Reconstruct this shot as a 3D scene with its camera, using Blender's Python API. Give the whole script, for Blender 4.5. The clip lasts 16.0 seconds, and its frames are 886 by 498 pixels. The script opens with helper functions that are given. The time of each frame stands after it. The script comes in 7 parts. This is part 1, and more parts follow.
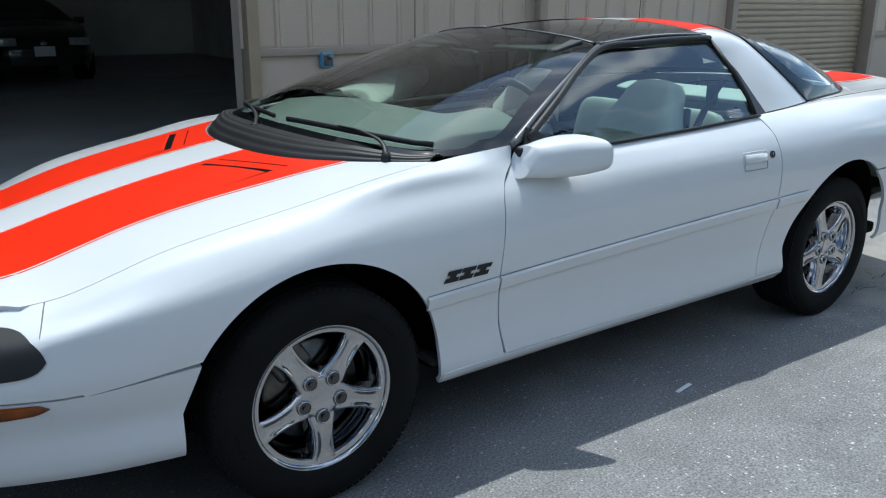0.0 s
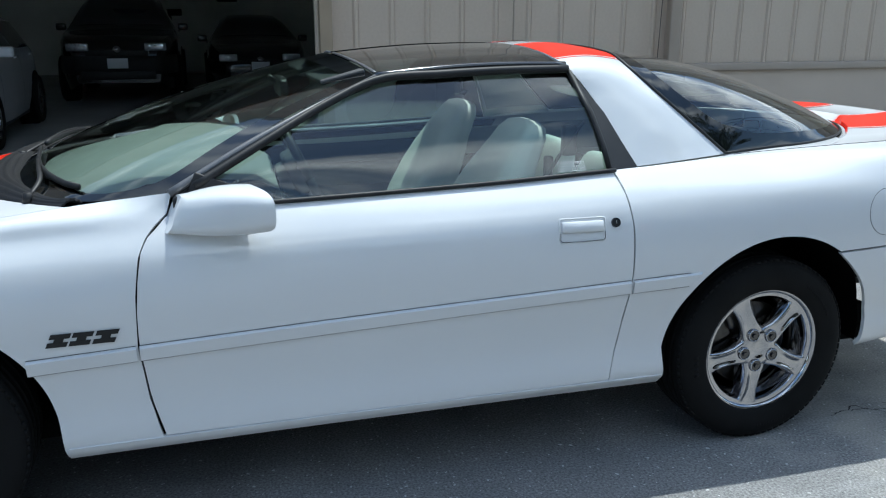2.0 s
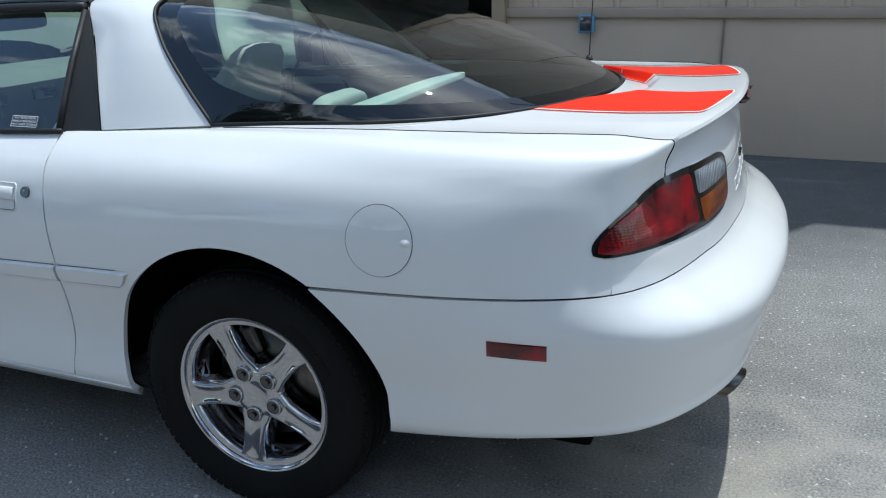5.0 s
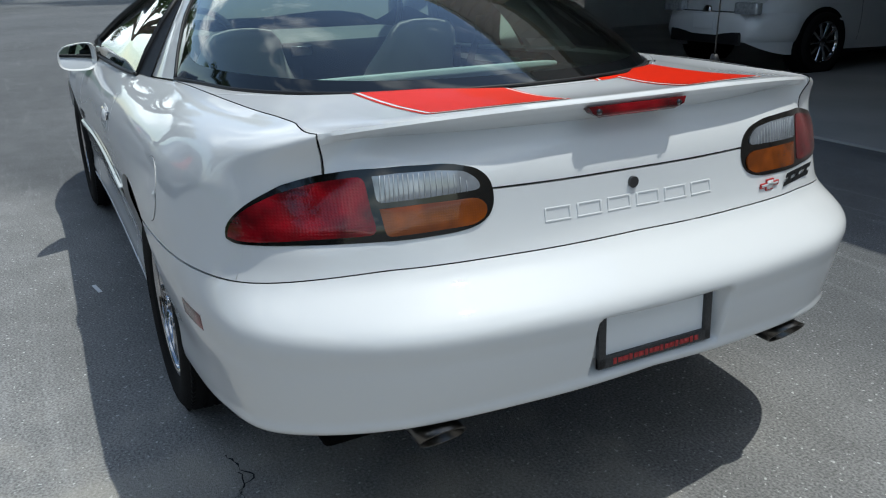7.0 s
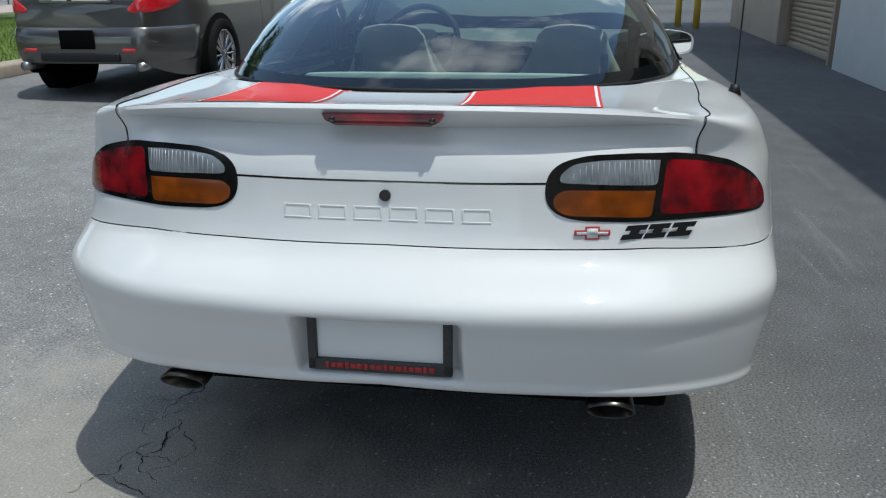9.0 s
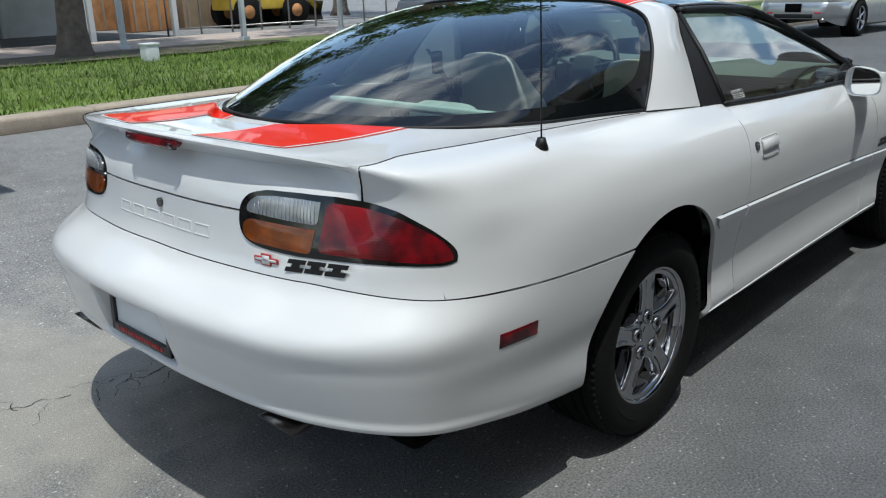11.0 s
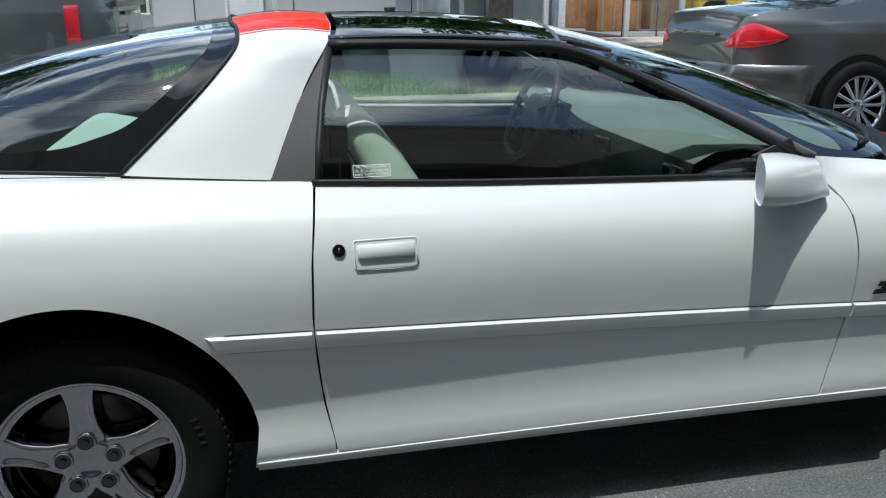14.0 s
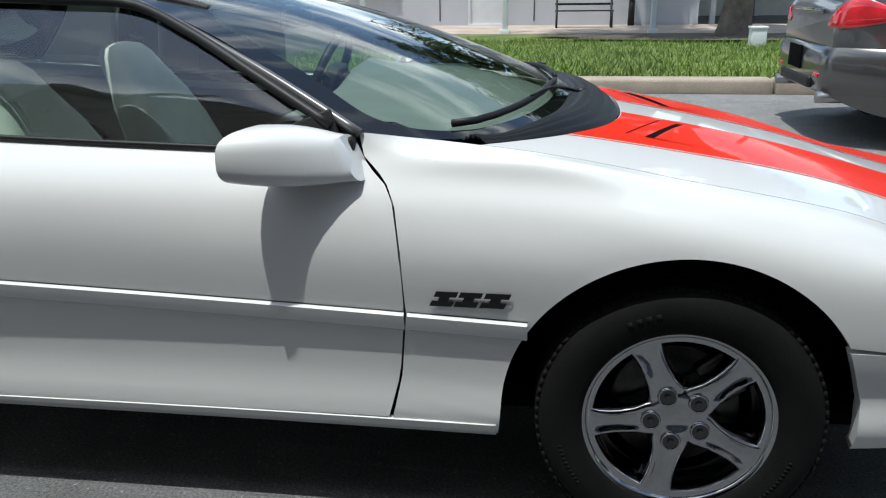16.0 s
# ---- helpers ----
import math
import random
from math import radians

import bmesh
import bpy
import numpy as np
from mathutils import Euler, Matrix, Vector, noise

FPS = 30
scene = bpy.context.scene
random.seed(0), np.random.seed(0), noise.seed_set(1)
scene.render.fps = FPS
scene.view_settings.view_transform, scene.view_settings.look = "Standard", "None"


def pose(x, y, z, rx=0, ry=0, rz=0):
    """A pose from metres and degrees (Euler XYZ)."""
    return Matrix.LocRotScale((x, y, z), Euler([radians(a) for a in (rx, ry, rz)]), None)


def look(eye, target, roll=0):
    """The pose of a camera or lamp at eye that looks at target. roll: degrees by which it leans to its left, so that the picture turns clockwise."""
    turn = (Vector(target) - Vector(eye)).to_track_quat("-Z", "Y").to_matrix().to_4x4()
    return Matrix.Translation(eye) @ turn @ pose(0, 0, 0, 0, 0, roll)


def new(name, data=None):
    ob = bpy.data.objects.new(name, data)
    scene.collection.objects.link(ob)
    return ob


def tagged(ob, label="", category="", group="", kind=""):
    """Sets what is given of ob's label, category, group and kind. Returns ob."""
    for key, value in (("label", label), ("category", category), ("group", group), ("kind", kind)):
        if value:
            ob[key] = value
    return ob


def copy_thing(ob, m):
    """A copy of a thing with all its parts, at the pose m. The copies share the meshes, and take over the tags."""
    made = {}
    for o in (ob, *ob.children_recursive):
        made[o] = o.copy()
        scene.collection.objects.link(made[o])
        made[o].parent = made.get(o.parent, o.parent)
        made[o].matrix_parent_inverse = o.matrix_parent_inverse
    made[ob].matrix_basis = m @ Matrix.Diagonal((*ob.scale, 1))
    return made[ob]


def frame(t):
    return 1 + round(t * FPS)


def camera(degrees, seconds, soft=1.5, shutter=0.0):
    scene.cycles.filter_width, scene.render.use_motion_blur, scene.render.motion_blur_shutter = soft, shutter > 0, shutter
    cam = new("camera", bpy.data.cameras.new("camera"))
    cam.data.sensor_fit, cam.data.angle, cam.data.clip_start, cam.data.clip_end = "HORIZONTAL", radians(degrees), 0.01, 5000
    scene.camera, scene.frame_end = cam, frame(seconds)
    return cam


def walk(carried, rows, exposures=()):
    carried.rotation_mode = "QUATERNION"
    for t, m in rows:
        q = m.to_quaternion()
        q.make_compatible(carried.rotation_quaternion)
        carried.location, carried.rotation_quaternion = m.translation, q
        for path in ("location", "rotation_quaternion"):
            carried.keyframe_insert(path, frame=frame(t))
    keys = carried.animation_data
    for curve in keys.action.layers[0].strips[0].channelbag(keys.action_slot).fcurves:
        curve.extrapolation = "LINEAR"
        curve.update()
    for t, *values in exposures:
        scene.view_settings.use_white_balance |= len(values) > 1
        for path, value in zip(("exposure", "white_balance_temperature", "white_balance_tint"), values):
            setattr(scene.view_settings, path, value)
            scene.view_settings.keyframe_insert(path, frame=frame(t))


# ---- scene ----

# ---- the camera and its walk ----
cam = camera(56.86, 16.0, soft=1.15)
PATH = [  # seconds, place in metres, yaw, pitch, lean
    (0.0, 2.227, 2.7, 1.372, 143.96, -16.72, 0.37),
    (0.5, 1.793, 2.855, 1.377, 148.88, -16.22, 0.19),
    (1.0, 1.359, 2.946, 1.373, 153.9, -15.86, 0.17),
    (1.5, 0.91, 2.968, 1.381, 158.96, -15.77, 0.2),
    (2.0, 0.464, 3.01, 1.393, 163.74, -15.68, 0.14),
    (2.5, 0.019, 2.95, 1.404, 168.06, -16.17, 0.14),
    (3.0, -0.484, 2.951, 1.397, 173.24, -15.99, -0.07),
    (3.5, -0.946, 2.821, 1.41, 178.13, -16.93, -0.15),
    (4.0, -1.449, 2.723, 1.4, 184.39, -17.52, -0.22),
    (4.5, -1.944, 2.55, 1.357, 192.58, -18.26, -0.69),
    (5.0, -2.393, 2.364, 1.336, 201.27, -19.28, -1.21),
    (5.2, -2.579, 2.313, 1.335, 204.8, -19.44, -1.31),
    (7.3, -3.803, 0.907, 1.274, 249.25, -19.05, -1.49),
    (7.5, -3.867, 0.763, 1.266, 253.13, -18.71, -1.55),
    (8.0, -3.92, 0.393, 1.258, 262.15, -18.79, -1.19),
    (8.5, -3.997, -0.008, 1.307, 270.96, -20.3, -1.06),
    (9.0, -3.993, -0.384, 1.284, 279.08, -19.0, -0.58),
    (9.2, -3.971, -0.513, 1.287, 281.75, -18.71, -0.45),
    (11.3, -3.168, -2.111, 1.362, 317.83, -17.85, -1.49),
    (11.5, -3.019, -2.186, 1.371, 320.38, -17.82, -1.31),
    (12.0, -2.602, -2.41, 1.402, 326.4, -17.72, -0.78),
    (12.5, -2.197, -2.523, 1.411, 331.37, -17.6, -0.36),
    (13.0, -1.761, -2.6, 1.398, 336.75, -17.25, -0.42),
    (13.5, -1.304, -2.656, 1.368, 342.25, -16.95, -0.48),
    (14.0, -0.833, -2.64, 1.361, 347.82, -17.34, -0.31),
    (14.5, -0.383, -2.675, 1.349, 353.15, -17.57, -0.28),
    (15.0, 0.064, -2.632, 1.315, 358.76, -17.39, -0.63),
    (15.5, 0.541, -2.631, 1.294, 363.64, -17.59, -0.68),
    (16.0, 0.996, -2.526, 1.266, 368.11, -18.16, -0.71),
]
EXPOSURES = [(0.0, 0.47, 6050, 1), (2.5, 0.74, 5950, 0), (3.5, 0.66, 5950, 0), (5.2, 0.44, 6100, 2), (7.5, 0.08, 6300, 2), (9.2, 0.04, 6300, 2), (11.5, 0.24, 6350, 3), (14.0, 0.46, 6300, 2), (16.0, 0.52, 6400, 3)]
walk(cam, [(t, pose(x, y, z, 90 + pitch, 0, yaw) @ pose(0, 0, 0, 0, 0, lean)) for t, x, y, z, yaw, pitch, lean in PATH], EXPOSURES)

# ---- world, sun ----
SUN = Vector((-0.16, -0.25, 1.0)).normalized()  # towards the sun: high, over the car's right side
world = bpy.data.worlds.new("world")
scene.world = world
world.use_nodes = True
wn, wl = world.node_tree.nodes, world.node_tree.links
wn.clear()
sky = wn.new("ShaderNodeTexSky")
sky.sky_type, sky.sun_disc = "NISHITA", False
sky.sun_elevation, sky.sun_rotation = math.asin(SUN.z), math.atan2(SUN.x, SUN.y)
sky.air_density, sky.dust_density = 1.0, 0.6
wcoord, wmap = wn.new("ShaderNodeTexCoord"), wn.new("ShaderNodeMapping")
wmap.inputs["Scale"].default_value = (1.0, 1.0, 2.6)
wnoise, wramp = wn.new("ShaderNodeTexNoise"), wn.new("ShaderNodeValToRGB")
wnoise.inputs["Scale"].default_value, wnoise.inputs["Detail"].default_value, wnoise.inputs["Roughness"].default_value = 2.1, 8.0, 0.58
wramp.color_ramp.elements[0].position, wramp.color_ramp.elements[1].position = 0.50, 0.68
wmix, wback, wout = wn.new("ShaderNodeMix"), wn.new("ShaderNodeBackground"), wn.new("ShaderNodeOutputWorld")
wmix.data_type = "RGBA"
wmix.inputs["B"].default_value = (12.0, 12.2, 12.6, 1)
wl.new(wcoord.outputs["Generated"], wmap.inputs["Vector"])
wl.new(wmap.outputs["Vector"], wnoise.inputs["Vector"])
wl.new(wnoise.outputs["Fac"], wramp.inputs["Fac"])
wl.new(wramp.outputs["Color"], wmix.inputs["Factor"])
wl.new(sky.outputs["Color"], wmix.inputs["A"])
wl.new(wmix.outputs["Result"], wback.inputs["Color"])
wback.inputs["Strength"].default_value = 0.142
wl.new(wback.outputs["Background"], wout.inputs["Surface"])
sun_data = bpy.data.lights.new("sun", "SUN")
sun_data.energy, sun_data.angle, sun_data.color = 2.85, radians(0.55), (1.0, 0.97, 0.93)
sun = new("sun", sun_data)
sun.matrix_world = look(SUN * 40, (0, 0, 0))

# ---- materials ----


def surf(name, base, rough=0.5, metal=0.0, coat=0.0, vary=0.0, vary_scale=4.0, bump=0.0, bump_scale=60.0, grain=0.0, rough_vary=0.0, spec=0.5, random_piece=0.0):
    """A principled surface with stains at one scale, grain at another and fine relief."""
    m = bpy.data.materials.new(name)
    m.use_nodes = True
    n, l = m.node_tree.nodes, m.node_tree.links
    b = n["Principled BSDF"]
    b.inputs["Base Color"].default_value = (*base, 1)
    b.inputs["Roughness"].default_value, b.inputs["Metallic"].default_value = rough, metal
    b.inputs["Coat Weight"].default_value, b.inputs["Coat Roughness"].default_value = coat, 0.02
    b.inputs["Specular IOR Level"].default_value = spec
    co = n.new("ShaderNodeTexCoord")
    last = None
    for amount, scale, detail in ((vary, vary_scale, 5.0), (grain, bump_scale, 3.0)):
        if amount:
            t, r = n.new("ShaderNodeTexNoise"), n.new("ShaderNodeMapRange")
            t.inputs["Scale"].default_value, t.inputs["Detail"].default_value = scale, detail
            r.inputs["From Min"].default_value, r.inputs["From Max"].default_value = 0.3, 0.7
            r.inputs["To Min"].default_value, r.inputs["To Max"].default_value = 1 - amount, 1 + amount
            l.new(co.outputs["Object"], t.inputs["Vector"])
            l.new(t.outputs["Fac"], r.inputs["Value"])
            v = n.new("ShaderNodeVectorMath")
            v.operation = "SCALE"
            if last is None:
                v.inputs[0].default_value = base
            else:
                l.new(last, v.inputs[0])
            l.new(r.outputs["Result"], v.inputs["Scale"])
            last = v.outputs["Vector"]
            if rough_vary and amount == vary:
                q = n.new("ShaderNodeMapRange")
                q.inputs["To Min"].default_value, q.inputs["To Max"].default_value = max(0, rough - rough_vary), min(1, rough + rough_vary)
                l.new(t.outputs["Fac"], q.inputs["Value"])
                l.new(q.outputs["Result"], b.inputs["Roughness"])
    if random_piece:
        o, r, v = n.new("ShaderNodeObjectInfo"), n.new("ShaderNodeMapRange"), n.new("ShaderNodeVectorMath")
        v.operation = "SCALE"
        r.inputs["To Min"].default_value, r.inputs["To Max"].default_value = 1 - random_piece, 1 + random_piece
        l.new(o.outputs["Random"], r.inputs["Value"])
        if last is None:
            v.inputs[0].default_value = base
        else:
            l.new(last, v.inputs[0])
        l.new(r.outputs["Result"], v.inputs["Scale"])
        last = v.outputs["Vector"]
    if last is not None:
        l.new(last, b.inputs["Base Color"])
    if bump:
        t, p = n.new("ShaderNodeTexNoise"), n.new("ShaderNodeBump")
        t.inputs["Scale"].default_value, t.inputs["Detail"].default_value = bump_scale, 4.0
        p.inputs["Strength"].default_value, p.inputs["Distance"].default_value = bump, 0.01
        l.new(co.outputs["Object"], t.inputs["Vector"])
        l.new(t.outputs["Fac"], p.inputs["Height"])
        l.new(p.outputs["Normal"], b.inputs["Normal"])
    return m


def glazing(name, tint, gloss=1.0):
    """Thin tinted glass: what lies behind shows through, the sky mirrors in it by Fresnel."""
    m = bpy.data.materials.new(name)
    m.use_nodes = True
    n, l = m.node_tree.nodes, m.node_tree.links
    n.clear()
    out, mix, fr = n.new("ShaderNodeOutputMaterial"), n.new("ShaderNodeMixShader"), n.new("ShaderNodeFresnel")
    tr, gl, mul = n.new("ShaderNodeBsdfTransparent"), n.new("ShaderNodeBsdfGlossy"), n.new("ShaderNodeMath")
    tr.inputs["Color"].default_value = (*tint, 1)
    gl.inputs["Roughness"].default_value, gl.inputs["Color"].default_value = 0.01, (1, 1, 1, 1)
    fr.inputs["IOR"].default_value = 1.52
    mul.operation, mul.use_clamp = "MULTIPLY", True
    mul.inputs[1].default_value = 2.0 * gloss
    l.new(fr.outputs["Fac"], mul.inputs[0])
    l.new(mul.outputs["Value"], mix.inputs["Fac"])
    l.new(tr.outputs["BSDF"], mix.inputs[1])
    l.new(gl.outputs["BSDF"], mix.inputs[2])
    l.new(mix.outputs["Shader"], out.inputs["Surface"])
    return m


M_WHITE = surf("white_paint", (0.66, 0.665, 0.67), 0.5, coat=1.0, vary=0.012, vary_scale=3.0, spec=0.25)
M_RED = surf("orange_red_paint", (0.74, 0.019, 0.001), 0.5, spec=0.12, coat=0.35, vary=0.03, vary_scale=5.0)
M_PIN = surf("white_pinstripe", (0.82, 0.80, 0.78), 0.4)
M_BLACK = surf("black_trim", (0.011, 0.011, 0.012), 0.5, spec=0.35, vary=0.15, vary_scale=9)
M_GLOSSBLACK = surf("gloss_black", (0.006, 0.006, 0.008), 0.12, coat=1.0)
M_HOUSING = surf("lamp_housing", (0.003, 0.003, 0.003), 0.12, spec=0.4, coat=0.5)
M_MATTE = surf("black_plastic", (0.012, 0.0125, 0.014), 0.68, vary=0.15, vary_scale=14, bump=0.1, bump_scale=500)
M_COWL = surf("cowl_plastic", (0.007, 0.007, 0.008), 0.5, spec=0.4, vary=0.2, vary_scale=20, bump=0.1, bump_scale=400)
M_DARK = surf("underbody", (0.004, 0.004, 0.004), 0.95, spec=0.05)
M_RUBBER = surf("tyre_rubber", (0.0075, 0.0075, 0.0075), 0.8, spec=0.14, vary=0.25, vary_scale=9, bump=0.15, bump_scale=260)
M_CHROME = surf("chrome", (0.43, 0.43, 0.445), 0.02, metal=1.0)
M_STEEL = surf("steel", (0.33, 0.32, 0.31), 0.35, metal=1.0, vary=0.2, vary_scale=20)
M_GUNMETAL = surf("dark_steel", (0.10, 0.095, 0.09), 0.3, metal=1.0, vary=0.3, vary_scale=25)
M_GREYTRIM = surf("grey_trim", (0.13, 0.13, 0.135), 0.32, metal=0.3, vary=0.1)
M_GLASS = glazing("tinted_glass", (0.77, 0.91, 0.845), 0.95)
M_WINDSHIELD = glazing("windshield_glass", (0.78, 0.91, 0.85), 0.6)
M_REARGLASS = glazing("rear_glass", (0.70, 0.84, 0.79), 0.95)
M_ROOFGLASS = glazing("roof_glass", (0.12, 0.13, 0.14), 0.75)
M_FRIT = surf("glass_border", (0.005, 0.006, 0.007), 0.05, coat=0.3)
M_SEAT = surf("grey_leather", (0.60, 0.60, 0.575), 0.55, vary=0.06, vary_scale=9, bump=0.15, bump_scale=220)
M_CABIN = surf("grey_cabin_plastic", (0.34, 0.345, 0.34), 0.7, vary=0.08, vary_scale=8, bump=0.1, bump_scale=300)
M_DASH = surf("dash_plastic", (0.19, 0.195, 0.187), 0.75, vary=0.08, vary_scale=8, bump=0.15, bump_scale=300)
M_CABINDARK = surf("dark_cabin_plastic_and_shade", (0.035, 0.036, 0.038), 0.7, vary=0.1, bump=0.1, bump_scale=300)
M_CARPET = surf("carpet", (0.04, 0.04, 0.042), 0.95, vary=0.2, vary_scale=30, bump=0.4, bump_scale=400)
M_SHADEROLL = surf("cargo_cover", (0.60, 0.62, 0.60), 0.8, vary=0.05, bump=0.2, bump_scale=150)


def lens(name, base, bright, pitch):
    """A moulded lamp lens: fine ribs both ways, and random brighter patches put into its colour for light off a
    reflector.
    """
    m = surf(name, base, 0.15, coat=0.55, spec=0.3)
    n, l = m.node_tree.nodes, m.node_tree.links
    b, co = n["Principled BSDF"], n["Texture Coordinate"]
    waves = []
    for axis in ("Y", "Z"):
        w = n.new("ShaderNodeTexWave")
        w.bands_direction = axis
        w.inputs["Scale"].default_value = .314 / pitch
        l.new(co.outputs["Object"], w.inputs["Vector"])
        waves.append(w)
    k, p = n.new("ShaderNodeMath"), n.new("ShaderNodeBump")
    k.operation = "MULTIPLY"
    l.new(waves[0].outputs["Fac"], k.inputs[0])
    l.new(waves[1].outputs["Fac"], k.inputs[1])
    p.inputs["Strength"].default_value, p.inputs["Distance"].default_value = .12, .002
    l.new(k.outputs["Value"], p.inputs["Height"])
    l.new(p.outputs["Normal"], b.inputs["Normal"])
    # noise lightens the colour in patches, as returned light would; no reflector is built
    t, r, mix = n.new("ShaderNodeTexNoise"), n.new("ShaderNodeMapRange"), n.new("ShaderNodeMix")
    t.inputs["Scale"].default_value, t.inputs["Detail"].default_value = 13.0, 2.0
    r.inputs["From Min"].default_value, r.inputs["From Max"].default_value = .42, .66
    mix.data_type = "RGBA"
    l.new(co.outputs["Object"], t.inputs["Vector"])
    l.new(t.outputs["Fac"], r.inputs["Value"])
    a = n.new("ShaderNodeMath")
    a.operation = "MULTIPLY_ADD"
    a.inputs[1].default_value = .09
    l.new(k.outputs["Value"], a.inputs[0])
    l.new(r.outputs["Result"], a.inputs[2])
    a.use_clamp = True
    l.new(a.outputs["Value"], mix.inputs["Factor"])
    mix.inputs["A"].default_value, mix.inputs["B"].default_value = (*base, 1), (*bright, 1)
    l.new(mix.outputs["Result"], b.inputs["Base Color"])
    return m


M_REDLENS = lens("red_lens", (0.055, 0.0007, 0.003), (0.24, 0.002, 0.007), .006)
M_AMBER = lens("amber_lens", (0.13, 0.028, 0.001), (0.27, 0.058, 0.002), .005)
M_CLEARLENS = surf("clear_lens", (0.27, 0.29, 0.32), 0.12, metal=0.3, coat=1.0, vary=0.25, vary_scale=30)
M_CLEARRIB = surf("clear_lens_rib", (0.42, 0.44, 0.46), 0.1, metal=0.2, coat=1.0)
M_PLATE = surf("plate_white", (0.74, 0.75, 0.76), 0.45, vary=0.03)
M_CARBON = surf("carbon_weave", (0.03, 0.03, 0.032), 0.35, grain=0.5, bump_scale=240, bump=0.2)
M_TEXTRED = surf("dull_red", (0.42, 0.03, 0.03), 0.5)
M_MIRROR = surf("mirror_glass", (0.85, 0.87, 0.88), 0.01, metal=1.0)
M_STICKER = surf("sticker_white", (0.75, 0.76, 0.75), 0.6)

# ---- mesh helpers ----


def part(name, bm, material, parent=None, label="", smooth=True):
    """Links a bmesh as one mesh object, under a thing or a part."""
    me = bpy.data.meshes.new(name)
    bm.normal_update()
    for f in bm.faces:
        f.smooth = smooth
    bm.to_mesh(me)
    bm.free()
    for m in material if isinstance(material, (list, tuple)) else [material]:
        me.materials.append(m)
    ob = new(name, me)
    if parent is not None:
        ob.parent = parent
    return tagged(ob, label)


def thing(name, label, category, group="", kind=""):
    return tagged(new(name), label, category, group, kind)


def sharpen(bm, degrees=32):
    bm.normal_update()
    for e in bm.edges:
        if len(e.link_faces) == 2 and e.calc_face_angle(0) > radians(degrees):
            e.smooth = False
    return bm


def box(bm, c, s, bevel=0.0, m=None, seg=2, index=0):
    """A bevelled block at c of the size s, turned by m."""
    r = bmesh.ops.create_cube(bm, size=1.0, matrix=Matrix.Translation(c) @ (m or Matrix()) @ Matrix.Diagonal((*s, 1)))
    vs = r["verts"]
    fs = {f for v in vs for f in v.link_faces}
    for f in fs:
        f.material_index = index
    if bevel:
        es = list({e for v in vs for e in v.link_edges})
        bmesh.ops.bevel(bm, geom=es, offset=bevel, segments=seg, affect="EDGES", profile=0.6)
    return bm


def cyl(bm, a, b, r1, r2=None, n=20, caps=True):
    """A round bar from a to b."""
    a, b = Vector(a), Vector(b)
    q = (b - a).to_track_quat("Z", "Y").to_matrix().to_4x4()
    bmesh.ops.create_cone(bm, cap_ends=caps, segments=n, radius1=r1, radius2=r1 if r2 is None else r2, depth=(b - a).length, matrix=Matrix.Translation((a + b) / 2) @ q)
    return bm


def tube(bm, path, r, n=8, flat=1.0):
    """A bar of radius r along a row of points; flat squeezes it in its second direction."""
    rows, path = [], [Vector(p) for p in path]
    up = Vector((0, 0, 1))
    for i, p in enumerate(path):
        d = (path[min(i + 1, len(path) - 1)] - path[max(i - 1, 0)]).normalized()
        s = d.cross(up)
        s = s.normalized() if s.length > 1e-4 else Vector((1, 0, 0))
        w = s.cross(d)
        rr = r(i / (len(path) - 1)) if callable(r) else r
        rows.append([bm.verts.new(p + s * rr * math.cos(a) + w * rr * flat * math.sin(a)) for a in (2 * math.pi * k / n for k in range(n))])
    for a, b in zip(rows, rows[1:]):
        for k in range(n):
            bm.faces.new((a[k], a[(k + 1) % n], b[(k + 1) % n], b[k]))
    bm.faces.new(rows[0][::-1])
    bm.faces.new(rows[-1])
    bmesh.ops.recalc_face_normals(bm, faces=bm.faces[:])
    return bm


def sheet(rows, outward=None, index=0, bm=None):
    """A sheet of quads through rows of points, facing away from the point outward."""
    bm = bm or bmesh.new()
    vs = [[bm.verts.new(p) for p in row] for row in rows]
    fs = []
    for a, b in zip(vs, vs[1:]):
        for k in range(len(a) - 1):
            q = (a[k], a[k + 1], b[k + 1], b[k])
            if (a[k].co - a[k + 1].co).length < 1e-5:
                q = (a[k], b[k + 1], b[k])
            elif (b[k].co - b[k + 1].co).length < 1e-5:
                q = (a[k], a[k + 1], b[k])
            f = bm.faces.new(q)
            f.material_index = index
            fs.append(f)
    if outward is not None:
        total = 0.0
        for f in fs:
            f.normal_update()
            total += f.normal.dot(f.calc_center_median() - Vector(outward)) * f.calc_area()
        if total < 0:
            bmesh.ops.reverse_faces(bm, faces=fs)
    return bm


def flange(bm, depth=0.014):
    """Turns the open edges of a panel inwards, so that it has a visible thickness."""
    bmesh.ops.remove_doubles(bm, verts=bm.verts[:], dist=1e-5)
    bm.normal_update()
    es = [e for e in bm.edges if e.is_boundary]
    for e in es:
        e.smooth = False
    normals = {tuple(round(c, 5) for c in v.co): v.normal.copy() for e in es for v in e.verts}
    made = bmesh.ops.extrude_edge_only(bm, edges=es)["geom"]
    for v in made:
        if isinstance(v, bmesh.types.BMVert):
            v.co -= normals.get(tuple(round(c, 5) for c in v.co), Vector()) * depth
    return bm


